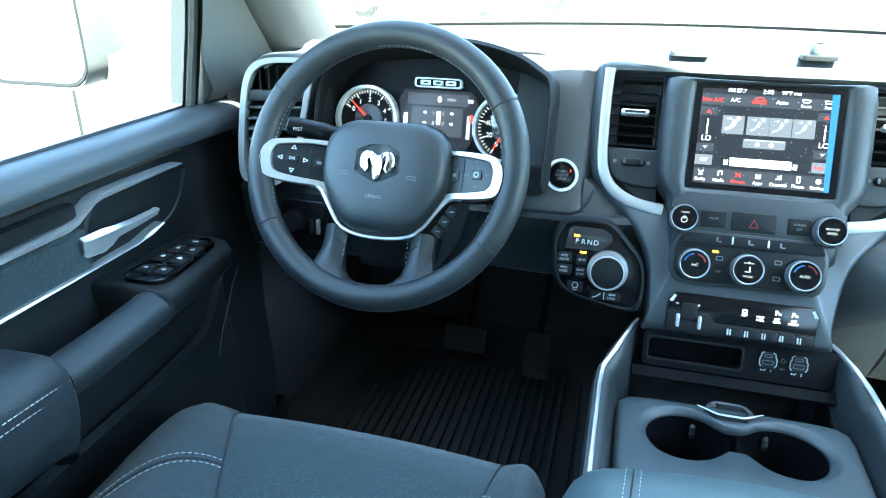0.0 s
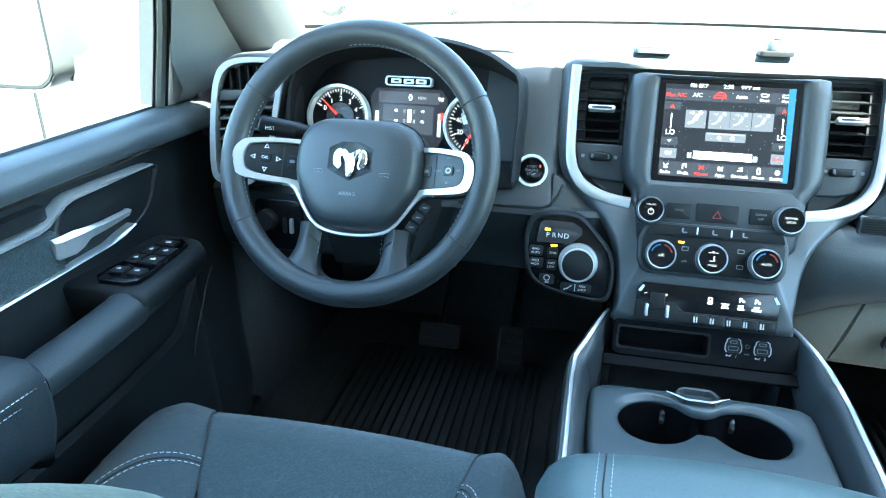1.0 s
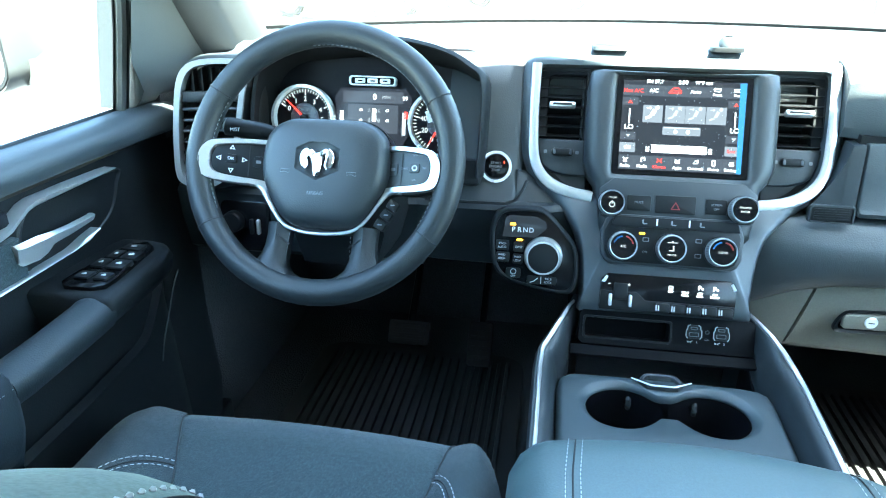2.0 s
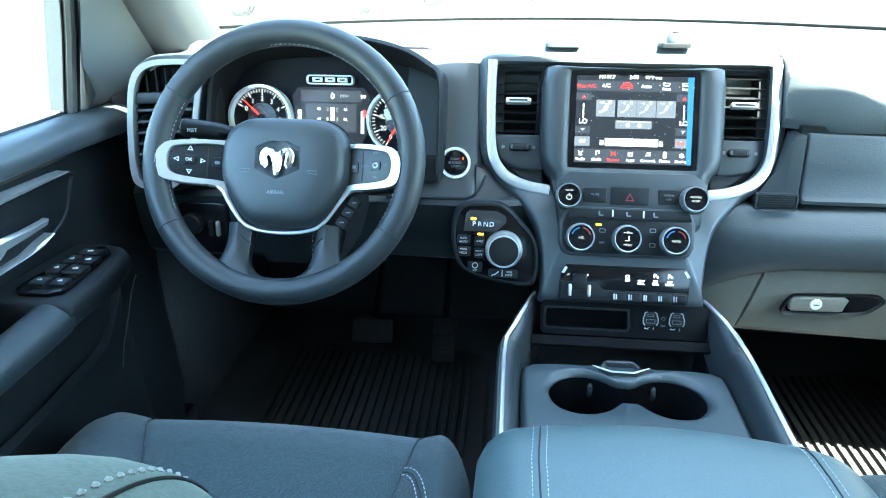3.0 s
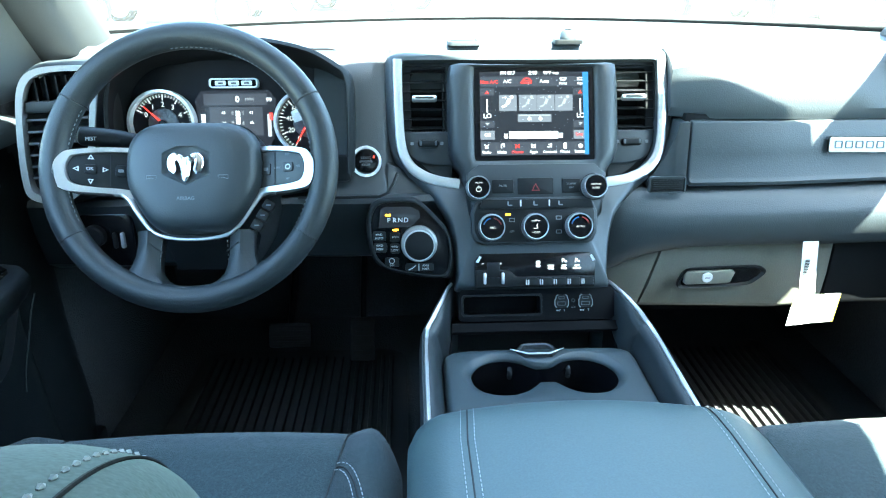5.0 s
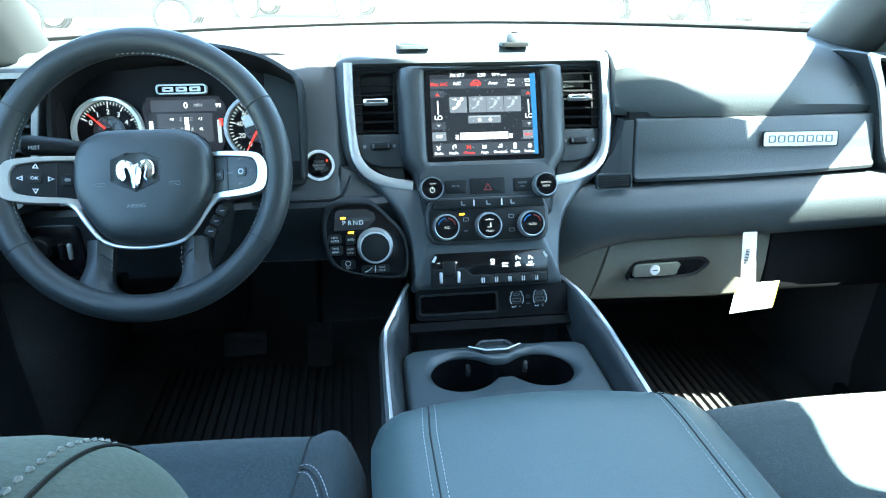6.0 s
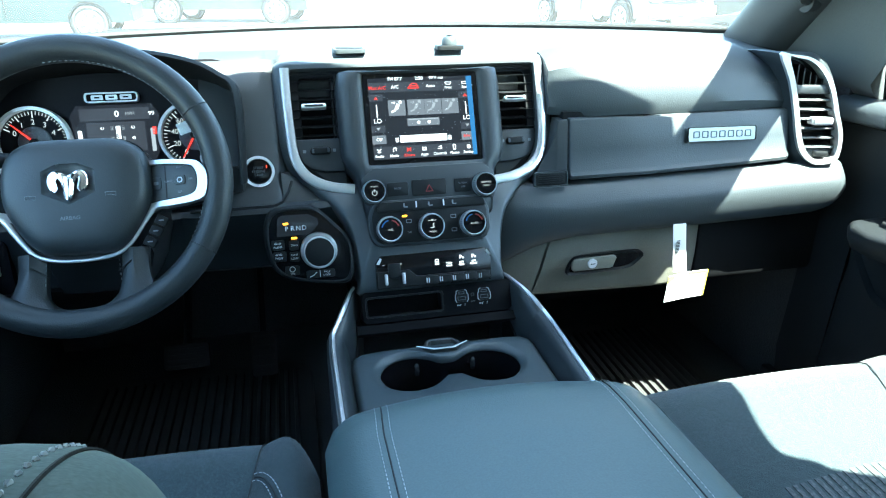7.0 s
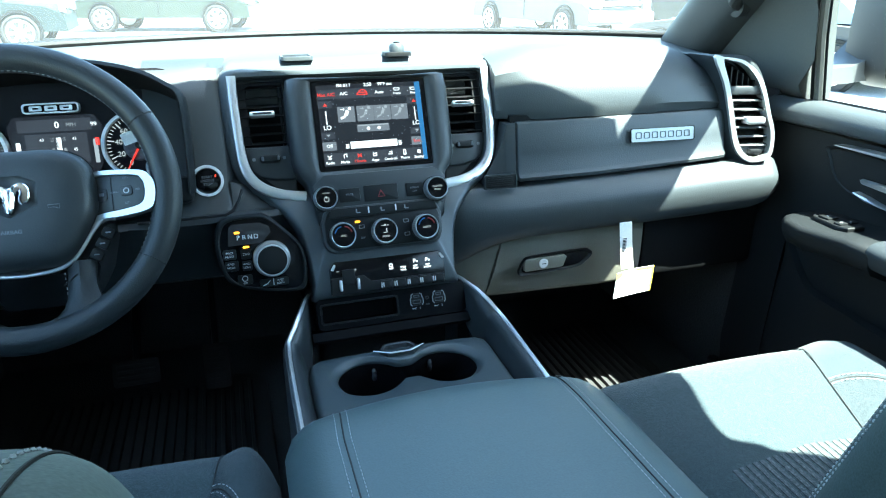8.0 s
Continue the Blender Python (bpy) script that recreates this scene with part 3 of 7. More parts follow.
# top shelf reaching to the windscreen
bm = bmesh.new()
rows = []
for x in [-0.8, -0.74, -0.70, -0.672, -0.665, -0.62, -0.56, -0.48, -0.40, -0.32, -0.265, -0.255, -0.16, -0.08, 0, 0.08, 0.16, 0.255, 0.265, 0.32, 0.40, 0.48, 0.56, 0.64, 0.655, 0.668, 0.70, 0.74, 0.8]:
    yb = 0.735 - 0.34 * (x / 0.8) ** 2
    e = abs(x)
    drop = 0.045 * max(0, (e - 0.55) / 0.25) ** 2
    rise = 0.002 * math.exp(-(x / 0.25) ** 2)
    yf = 0.07 if x > 0.26 or x < -0.67 else 0.19 if x < -0.26 else 0.128
    rows.append([D(x, yb, 0.70), D(x, yb, 0.765), D(x, spanned(yb, 0.12, 0.4), 0.767 + rise - drop * 0.3), D(x, max(0.22, yf + 0.08), 0.768 + rise - drop * 0.6), D(x, yf + 0.05, 0.766 + rise - drop), D(x, yf, 0.76 - drop), D(x, yf, 0.70)])
lofted(bm, rows)
part("top_shelf", bm, PAD, dash, "grained dashboard top")
# passenger upper pad with its rolled front edge
bm = bmesh.new()
rows = []
for x in (0.222, 0.235, 0.30, 0.38, 0.46, 0.51, 0.55, 0.58, 0.605, 0.625, 0.642, 0.656, 0.667, 0.675, 0.681, 0.684):
    k = max(0, (x - 0.45) / 0.22)
    q = min(1.0, max(0.0, (x - 0.47) / 0.2145))
    zt = 0.787 - 0.112 * (1 - max(0.0, 1 - q ** 2.6) ** (1 / 2.6)) - 0.022 * max(0, (0.31 - x) / 0.09) ** 1.5
    yb = 0.02 - 0.02 * (x - 0.22) / 0.45 + 0.028 * max(0, (0.32 - x) / 0.10) ** 2
    zb = 0.668 + 0.004 * k
    rows.append([D(x, 0.20, zb + 0.02), D(x, 0.20, zt - 0.008), D(x, 0.11, zt), D(x, 0.065 + yb * 0.3, zt - 0.010), D(x, 0.034 + yb * 0.5, spanned(zb, zt, 0.74)), D(x, 0.010 + yb, spanned(zb, zt, 0.45)), D(x, 0.000 + yb, spanned(zb, zt, 0.15)), D(x, 0.006 + yb, zb), D(x, 0.04 + yb, zb - 0.004)])
lofted(bm, rows)
part("passenger_pad", bm, PAD, dash, "soft upper pad ahead of the passenger")
lettering("AIRBAG", 0.0075, 0, 0, 0, SEAM, dash, m=Matrix.Translation(D(0.612, 0.001, 0.716)) @ Matrix.Rotation(radians(90), 4, "X") @ Matrix.Rotation(radians(-14), 4, "X"))
# shadow gap, then the storage door panel
bm = block(0.242, 0.70, -0.17, -0.08, 0.03, 0.175, 0)
part("panel_backing", bm, DEEP, dash)
bm = bmesh.new()
face = lambda x: -0.004 - 0.030 * (x / 0.65) ** 2 + 0.010
lofted(bm, [[D(x, face(x) + 0.03 + e, z0 - 0.001), D(x, face(x) + 0.003 + e, z0), D(x, face(x) - 0.0025 + e, z0 + 0.0025), D(x, face(x) - 0.0035 + e, z0 + 0.008), D(x, face(x) - 0.0010 + e, z0 + 0.0115), D(x, face(x) + 0.0015 + e, z0 + 0.015), D(x, face(x) + 0.008 + e, spanned(z0, z1, 0.5)), D(x, face(x) + 0.0155 + e, z1 - 0.004), D(x, face(x) + 0.019 + e, z1), D(x, face(x) + 0.03 + e, z1)]
            for x, z0, z1, e in ((0.2495, 0.5665, 0.6645, 0.006), (0.2510, 0.565, 0.6655, 0.0015), (0.254, 0.5635, 0.6660, 0.0), (0.40, 0.566, 0.6665, 0.0), (0.55, 0.574, 0.669, 0.0), (0.650, 0.5815, 0.671, 0.0), (0.656, 0.583, 0.6705, 0.0015), (0.659, 0.585, 0.669, 0.006))])
part("storage_door", bm, PAD, dash, "grained dash storage door", angle=40)
bm = bmesh.new()
lofted(bm, [[D(x, face(x) + 0.05, z0), D(x, face(x) + 0.002, z0), D(x, face(x) + 0.018, z1), D(x, face(x) + 0.05, z1)] for x, z0, z1 in ((0.192, 0.553, 0.568), (0.202, 0.553, 0.588), (0.216, 0.553, 0.612), (0.227, 0.554, 0.64), (0.231, 0.554, 0.663), (0.247, 0.555, 0.664))])
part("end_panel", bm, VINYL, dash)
# ribbed push button under the end panel
bm = prism(rrect(0.054, 0.020, 0.003), 0, 0.006, 0.001)
for k in range(5):
    block(-0.023, 0.023, -0.0075 + k * 0.0034, -0.0058 + k * 0.0034, 0.006, 0.0072, 0, bm)
bm.transform(Matrix.Translation(D(0.212, -0.002, 0.570)) @ Matrix.Rotation(radians(84), 4, "X"))
push = part("push_button", bm, PLASTIC, dash, "ribbed black push button")
bm = frame_ring(rrect(0.060, 0.026, 0.004), rrect(0.055, 0.021, 0.003), 0, 0.0085, 0.001)
bm.transform(Matrix.Translation(D(0.212, -0.002, 0.570)) @ Matrix.Rotation(radians(84), 4, "X"))
part("button_surround", bm, VINYL, push)
# name badge, lettered as plain bars
badge = Matrix.Translation(D(0.527, -0.0075, 0.6325)) @ Matrix.Rotation(radians(-3.2), 4, "Z") @ Matrix.Rotation(radians(79), 4, "X")
bm = frame_ring(rrect(0.130, 0.026, 0.004), rrect(0.127, 0.023, 0.003), 0, 0.003, 0.0008)
bm.transform(badge)
bd = part("badge", bm, PIANO, dash, "black edged silver badge")
bm = prism(rrect(0.127, 0.023, 0.003), 0, 0.0020)
bm.transform(badge)
part("badge_plate", bm, BADGE, bd)
for k in range(7):
    bm = frame_ring(rrect(0.012, 0.012, 0.002, -0.049 + k * 0.0163, 0), rrect(0.0085, 0.0085, 0.0015, -0.049 + k * 0.0163, 0), 0.0020, 0.0030, 0.0003)
    bm.transform(badge)
    part("bar", bm, STACKGREY, bd)

# lower knee roll on the passenger side, sweeping down to the console
bm = bmesh.new()
rows = []
for x, zt, zb, dy in ((0.105, 0.560, 0.385, 0.030), (0.125, 0.560, 0.400, 0.014), (0.145, 0.559, 0.414, 0.006), (0.165, 0.558, 0.427, 0.000), (0.19, 0.557, 0.440, -0.005), (0.22, 0.556, 0.450, -0.008), (0.26, 0.556, 0.457, -0.010), (0.36, 0.560, 0.461, -0.014), (0.50, 0.566, 0.464, -0.022), (0.64, 0.575, 0.472, -0.034), (0.72, 0.579, 0.480, -0.046), (0.745, 0.580, 0.487, -0.047), (0.760, 0.578, 0.500, -0.045), (0.766, 0.572, 0.515, -0.040)):
    rows.append([D(x, 0.10, zt - 0.002), D(x, 0.014 + dy, zt), D(x, 0.006 + dy, zt - 0.0025), D(x, -0.004 + dy, zt - 0.014), D(x, -0.0125 + dy, zt - 0.027), D(x, -0.0165 + dy, zt - 0.036), D(x, -0.0165 + dy, spanned(zt - 0.036, zb, 0.25)), D(x, -0.0125 + dy, spanned(zt - 0.036, zb, 0.55)), D(x, -0.0045 + dy, spanned(zt - 0.036, zb, 0.82)), D(x, 0.006 + dy, spanned(zt - 0.036, zb, 0.95)), D(x, 0.022 + dy, zb), D(x, 0.10, zb + 0.005)])
lofted(bm, rows)
part("passenger_knee_roll", bm, PAD, dash, "grained knee roll sweeping down to the console", angle=60)
# driver side: centre panel with the start button, knee panels
bm = bmesh.new()
lofted(bm, [[D(x, 0.16, 0.553), D(x, 0.002 + b, 0.556), D(x, 0.020 + b, 0.585), D(x, 0.034 + b, 0.61), D(x, 0.052 + b, 0.66), D(x, 0.078 + b, 0.72), D(x, 0.105 + b * 0.5, 0.765), D(x, 0.16, 0.775)] for x, b in ((-0.345, 0.0), (-0.31, 0.0), (-0.275, 0.0), (-0.255, 0.003), (-0.24, 0.007), (-0.228, 0.012), (-0.220, 0.030))])
part("driver_centre_panel", bm, VINYL, dash, angle=50)
bm = bmesh.new()
lofted(bm, [[D(x, 0.12, 0.553), D(x, 0.006 + b, 0.556), D(x, 0.018 + b, 0.575), D(x, 0.026 + b, zt), D(x, 0.12, zt)] for x, b, zt in ((-0.232, 0.004, 0.600), (-0.21, 0.006, 0.590), (-0.19, 0.008, 0.580), (-0.16, 0.010, 0.572), (-0.12, 0.012, 0.568))])
part("shield_foot", bm, VINYL, dash, angle=50)
bm = bmesh.new()
lofted(bm, [[D(x, 0.12, zt), D(x, dy, zt), D(x, dy - 0.006, zt - 0.008), D(x, dy - 0.002, zt - 0.03), D(x, dy + 0.004, 0.50), D(x, dy + 0.03, 0.445), D(x, dy + 0.07, 0.425), D(x, 0.12, 0.425)] for x, zt, dy in
            ((-0.385, 0.556, 0.0), (-0.36, 0.556, -0.005), (-0.30, 0.556, -0.007), (-0.25, 0.556, -0.007), (-0.20, 0.556, -0.003), (-0.16, 0.556, 0.004), (-0.125, 0.556, 0.012))])
part("knee_panel", bm, VINYL, dash)
bm = bmesh.new()
lofted(bm, [[D(x, 0.12, 0.553), D(x, 0.008, 0.553), D(x, 0.000, 0.545), D(x, 0.004, 0.50), D(x, 0.02, 0.44), D(x, 0.05, 0.42), D(x, 0.12, 0.42)] for x in (-0.79, -0.74, -0.62, -0.50, -0.385)])
part("driver_knee_panel", bm, VINYL, dash)
bm = pipe([D(x, y, z) for x, y, z in ((-0.37, -0.008, 0.558), (-0.30, -0.012, 0.559), (-0.245, -0.013, 0.560), (-0.232, -0.011, 0.565), (-0.222, -0.004, 0.578), (-0.216, 0.006, 0.592))], 0.0025, 6)
part("panel_edge", bm, PLASTIC, dash)
bm = bmesh.new()
lofted(bm, [[D(x, 0.16, 0.56), D(x, 0.012, 0.56), D(x, 0.022, 0.62), D(x, 0.044, 0.68), D(x, 0.080, 0.735), D(x, 0.13, 0.764), D(x, 0.16, 0.768)] for x in (-0.72, -0.69, -0.648)])
part("driver_end_panel", bm, PAD, dash, angle=60)
# column shroud
bm = bmesh.new()
lofted(bm, [[(x * k - 0.475, y - 0.2, z - 0.5) for x, z in ((-0.06, 0.60), (0.06, 0.60), (0.075, 0.54), (0.06, 0.49), (-0.06, 0.49), (-0.075, 0.54))] for y, k in ((-0.12, 0.9), (-0.05, 1.0), (0.05, 1.05))])
part("column_shroud", bm, PLASTIC, dash)
# deep backing so nothing shows through
part("dash_core", block(-0.79, 0.79, -0.08, 0.42, -0.06, 0.20, 0.0), DEEP, dash)
# raised centre plateau behind the shield
bm = bmesh.new()
lofted(bm, [[D(-w - 0.012, y, z - 0.02), D(-w - 0.004, y, z - 0.003), D(-w + 0.008, y, z), D(0, y, z + 0.003), D(w - 0.008, y, z), D(w + 0.004, y, z - 0.003), D(w + 0.012, y, z - 0.02)] for w, y, z in
            ((0.222, 0.112, 0.760), (0.222, 0.118, 0.7685), (0.217, 0.14, 0.7750), (0.20, 0.22, 0.7785), (0.16, 0.34, 0.7785), (0.09, 0.44, 0.775), (0.03, 0.48, 0.770))])
part("centre_plateau", bm, PAD, dash, "raised centre of the dashboard top", angle=50)
# small recess, a ring with a black floor plate, and sun sensor on the top shelf
bm = frame_ring(rrect(0.052, 0.046, 0.008), rrect(0.044, 0.038, 0.006), -0.004, 0.0022, 0.0008)
bm.transform(Matrix.Translation(D(-0.105, 0.130, 0.7762)))
tray_ = part("top_tray", bm, PAD, dash, "small dark recess on the dashboard top")
bm = prism(rrect(0.045, 0.039, 0.006), -0.003, 0.0006)
bm.transform(Matrix.Translation(D(-0.105, 0.130, 0.7762)))
part("tray_floor", bm, DEEP, tray_)
bm = prism(rrect(0.046, 0.030, 0.006), -0.002, 0.005, 0.002)
bm.transform(Matrix.Translation(D(0.064, 0.118, 0.776)))
sens = part("light_sensor", bm, PLASTIC, dash, "small round light sensor")
bm = turned([(0.013, 0.0), (0.013, 0.008), (0.010, 0.013), (0.001, 0.015)], 22)
bm.transform(Matrix.Translation(D(0.064, 0.118, 0.781)))
dome = part("sensor_dome", bm, PAD, sens)
bm = frame_ring(circle(0.006, n=18), circle(0.0035, n=18), 0.012, 0.0155, 0.0005)
bm.transform(Matrix.Translation(D(0.064, 0.118, 0.781)))
part("sensor_ring", bm, PLASTIC, dome)

# ---- start button ----
stb = empty("start_button", pose(-0.2655, 0.030, 0.604, 72))
part("bezel", frame_ring(circle(0.0245), circle(0.0202), -0.004, 0.006, 0.0016), BRIGHT, stb, "chrome ring")
cap = part("cap", turned([(0.0188, -0.004), (0.0188, 0.003), (0.0165, 0.0042), (0.001, 0.0035)], 32), PIANO, stb)
for tx, y, sz in (("START", 0.0055, 0.0055), ("ENGINE", 0.0, 0.0058), ("STOP", -0.0055, 0.0055)):
    lettering(tx, sz, 0, y, 0.0042, DIMMARK, cap)
bm = prism(rrect(0.0020, 0.0042, 0.0008, 0.0125, 0.007), 0.0036, 0.0044)
part("indicator", bm, glow("red_lamp", (1.0, 0.06, 0.03), 0.14), cap)
tagged(stb, "round black start button with a chrome ring", "start button")

# ---- centre stack ----
stack = empty("centre_stack", pose(0, 0, 0.62, 67.4))
tagged(stack, "satin grey centre stack with chrome shield trim", "centre console panel")


def both(h):
    """An outline from its right half, mirrored."""
    r = [(x, y) for x, y in h]
    l = [(-x, y) for x, y in reversed(h) if x > 1e-6]
    return r + l


def smooth_half(h, n=4):
    return both([(max(p.x, 0.0), p.y) for p in curve_pts([(x, y, 0) for x, y in h], n)])


def stack_z(y):
    """Depth of the satin face: the column stands prouder than the shield."""
    k = min(1.0, max(0.0, (-0.015 - y) / 0.085))
    return -0.033 + 0.026 * k * k * (3 - 2 * k)


def profiled(outer, inner, profile, shift=0.0, depth=None):
    """A frame between two outlines with a rounded cross-section of (inset, height) pairs; a negative inset is a share of the width."""
    rings = []
    for d, z in profile:
        ring = []
        for o, i in zip(outer, inner):
            o, i = Vector(o[:2]), Vector(i[:2])
            w = max((i - o).length, 1e-5)
            k = -d if d < 0 else min(d / w, 0.6)
            p = o + (i - o) * k
            dx = shift * min(1.0, max(0.0, (-0.03 - p.y) / 0.06))
            ring.append((p.x + dx, p.y, z + (depth(p.y) if depth else 0)))
        rings.append(ring)
    return lofted(bmesh.new(), rings, caps=False)


outer = smooth_half([(0.0, 0.1775), (0.12, 0.1775), (0.205, 0.177), (0.228, 0.171), (0.2355, 0.155), (0.2365, 0.12), (0.2355, 0.07), (0.231, 0.030), (0.220, -0.002), (0.200, -0.030), (0.171, -0.054), (0.147, -0.079), (0.132, -0.104), (0.1245, -0.135), (0.1215, -0.165), (0.120, -0.195), (0.119, -0.214), (0.06, -0.216), (0.0, -0.216)])
inner = smooth_half([(0.0, 0.157), (0.12, 0.157), (0.190, 0.157), (0.2045, 0.155), (0.2075, 0.145), (0.2075, 0.12), (0.2065, 0.07), (0.2035, 0.030), (0.196, 0.003), (0.180, -0.016), (0.158, -0.030), (0.138, -0.036), (0.118, -0.038), (0.10, -0.040), (0.085, -0.042), (0.07, -0.044), (0.05, -0.046), (0.03, -0.046), (0.0, -0.046)])
bm = profiled(outer, inner, ((0.0, -0.06), (0.0, -0.024), (0.0012, -0.015), (0.0040, -0.008), (0.0085, -0.0035), (0.0135, -0.0010), (0.0185, 0.0), (-0.75, 0.0), (-1.0, -0.001), (-1.0, -0.03)), -0.006, stack_z)
part("shield_moulding", bm, STACKGREY, stack, "satin grey shield and column moulding", angle=60)
# bright strip inside the surround
for s in (-1, 1):
    line = [(0.213, 0.158), (0.2135, 0.12), (0.2125, 0.07), (0.209, 0.02), (0.198, -0.008), (0.178, -0.026), (0.150, -0.037), (0.118, -0.042)]
    pts = curve_pts([(s * x, y, stack_z(y) + 0.0015) for x, y in line], 5)
    wd = [0.0074 + 0.0012 * min(1, max(0, (i - 12) / 14)) for i in range(len(pts))]
    part("bright_strip", pipe(pts, wd, 10, flat=0.45, up=(0, 0, 1)), SATIN, stack, "bright silver trim strip")
# vent wells and lower flats
bm = frame_ring(inner, [(x * 0.93, y * 0.93) for x, y in inner], -0.11, -0.052, 0.004)
part("well_wall", bm, DEEP, stack)
part("well_back", prism(inner, -0.115, -0.100), DEEP, stack)
for s in (-1, 1):
    flat = [(s * x, y) for x, y in ((0.128, 0.046), (0.205, 0.046), (0.203, 0.022), (0.197, 0.006), (0.184, -0.004), (0.162, -0.0095), (0.128, -0.0095))]
    part("vent_flat", prism(flat, -0.10, -0.046, 0.004, seg=3), VINYL, stack)
    ledge = [(s * x, y) for x, y in ((0.128, 0.02), (0.206, 0.02), (0.203, 0.004), (0.190, -0.012), (0.170, -0.026), (0.150, -0.034), (0.128, -0.038))]
    part("vent_ledge", prism(ledge, -0.10, -0.053, 0.002), SHELL, stack)
    vent = empty("air_vent", stack.matrix_world @ pose(s * 0.171, 0.098, -0.05))
    part("housing", frame_ring(rrect(0.078, 0.116, 0.004), rrect(0.070, 0.106, 0.003), -0.045, 0.002, 0.0015), PLASTIC, vent)
    for k in range(7):
        bm = bmesh.new()
        y = -0.045 + k * 0.015
        lofted(bm, [[(x, y - 0.0042, 0.0), (x, y - 0.003, 0.001), (x, y + 0.004, -0.016), (x, y + 0.003, -0.0165)] for x in (-0.035, 0.035)])
        part("slat", bm, PLASTIC, vent)
    bm = prism(rrect(0.040, 0.008, 0.003), 0, 0.010, 0.002)
    bm.transform(pose(0, -0.001, 0.0, -12))
    tab = part("tab", bm, SILVER, vent, "silver vent tab")
    bm = prism(rrect(0.030, 0.0036, 0.0015), 0.0095, 0.0105)
    bm.transform(pose(0, -0.001, 0.0, -12))
    part("tab_inlay", bm, PLASTIC, tab)
    part("vane", block(-s * 0.034, -s * 0.030, -0.05, 0.05, -0.03, -0.005, 0.0008), PLASTIC, vent)
    tagged(vent, "black slatted centre air vent with silver tab", "air vent", "centre air vents")
    wheel = part("thumb_wheel", prism(rrect(0.034, 0.012, 0.0055, s * 0.166, 0.0255), -0.05, -0.039, 0.003, seg=3), PLASTIC, stack)
    for d in (-1, 1):
        part("end_cap", prism(rrect(0.004, 0.0075, 0.0015, s * 0.166 + d * 0.0125, 0.0255), -0.042, -0.0384, 0.0005), STACKGREY, wheel)
    for dx in (-0.024, 0.024):
        part("legend", prism(rrect(0.005, 0.005, 0.001, s * 0.168 + dx, 0.026), -0.047, -0.0455), DIMMARK, stack)

# screen pod, running down into the knob bank
pod = [(0.0, 0.144), (0.09, 0.144), (0.120, 0.146), (0.132, 0.143), (0.135, 0.12), (0.135, 0.06), (0.134, 0.01), (0.128, -0.008), (0.116, -0.024), (0.112, -0.045), (0.109, -0.07), (0.106, -0.094), (0.10, -0.10)]
pod = both(pod)
hole = both([(0.0, 0.138), (0.06, 0.138), (0.09, 0.138), (0.0935, 0.136), (0.0945, 0.12), (0.0945, 0.06), (0.0945, 0.01), (0.0945, -0.002), (0.0935, -0.006), (0.0925, -0.0075), (0.07, -0.008), (0.04, -0.008), (0.02, -0.008)])
bm = profiled(pod, hole, ((0.0, -0.07), (0.0, -0.022), (0.0015, -0.013), (0.005, -0.0065), (0.011, -0.0025), (0.018, -0.0005), (-0.62, 0.0), (-0.80, -0.0008), (-0.93, -0.0032), (-1.0, -0.006), (-1.0, -0.012)))
part("pod_shell", bm, VINYL, stack, "dark grey screen surround", angle=60)
part("mid_panel", prism(both([(0.0, -0.014), (0.09, -0.014), (0.109, -0.03), (0.107, -0.068), (0.10, -0.072)]), -0.01, 0.0025, 0.0015), VINYL, stack)

# touch screen
W2, H = 0.0855, 0.130
screen = part("touch_screen", prism(rrect(0.188, 0.145, 0.002, 0, 0.065), -0.012, -0.006), PIANO, stack, "lit climate screen with dark glass")
part("display", prism(rrect(2 * W2, H, 0.001, 0, H / 2), -0.006, -0.0055), SCREEN_BASE, screen, smooth=False)
U = lambda px: (px - 987.5) / 197 * 0.171
V = lambda py: (276 - py) / 150 * 0.130


def tile(x0, x1, y0, y1, mat, z=-0.0052, r=0.0006):
    return part("tile", prism(rrect(abs(U(x1) - U(x0)), abs(V(y1) - V(y0)), r, (U(x0) + U(x1)) / 2, (V(y0) + V(y1)) / 2, 2), z - 0.0003, z), mat, screen, smooth=False)


def word(t, px, py, size, mat):
    lettering(t, size, U(px), V(py), -0.0046, mat, screen, bold=0.0001)


tile(890, 1085, 134, 152, SCREEN_ROW)
tile(890, 1085, 252, 275, SCREEN_ROW)
for px in (902, 1071):
    tile(px - 13, px + 13, 155, 168, SCREEN_ROW)
    tile(px - 13, px + 13, 213, 226, SCREEN_ROW)
    tile(px - 13, px + 13, 231, 247, SCREEN_TILE)
    tile(px - 1, px + 1, 174, 199, SCREEN_WHITE)
    word("LO", px, 205, 0.0098, SCREEN_WHITE)
    part("up_arrow", prism([(U(px - 4), V(165)), (U(px + 4), V(165)), (U(px), V(159))], -0.0052, -0.0048), SCREEN_RED, screen, smooth=False)
    part("down_arrow", prism([(U(px - 4), V(217)), (U(px + 4), V(217)), (U(px), V(222))], -0.0052, -0.0048), SCREEN_GREY, screen, smooth=False)
word("Off", 902, 239, 0.0070, SCREEN_WHITE)
word("Sync", 1068, 239, 0.0062, SCREEN_RED)
word("FM 87.7", 940, 128, 0.0072, SCREEN_WHITE)
word("2:50", 985, 128, 0.0078, SCREEN_WHITE)
word("99°F out", 1018, 128, 0.0068, SCREEN_WHITE)
word("Max A/C", 906, 144, 0.0078, SCREEN_RED)
word("A/C", 939, 143, 0.0076, SCREEN_WHITE)
word("Auto", 1006, 143, 0.0072, SCREEN_WHITE)
word("Front", 1040, 147, 0.0054, SCREEN_WHITE)
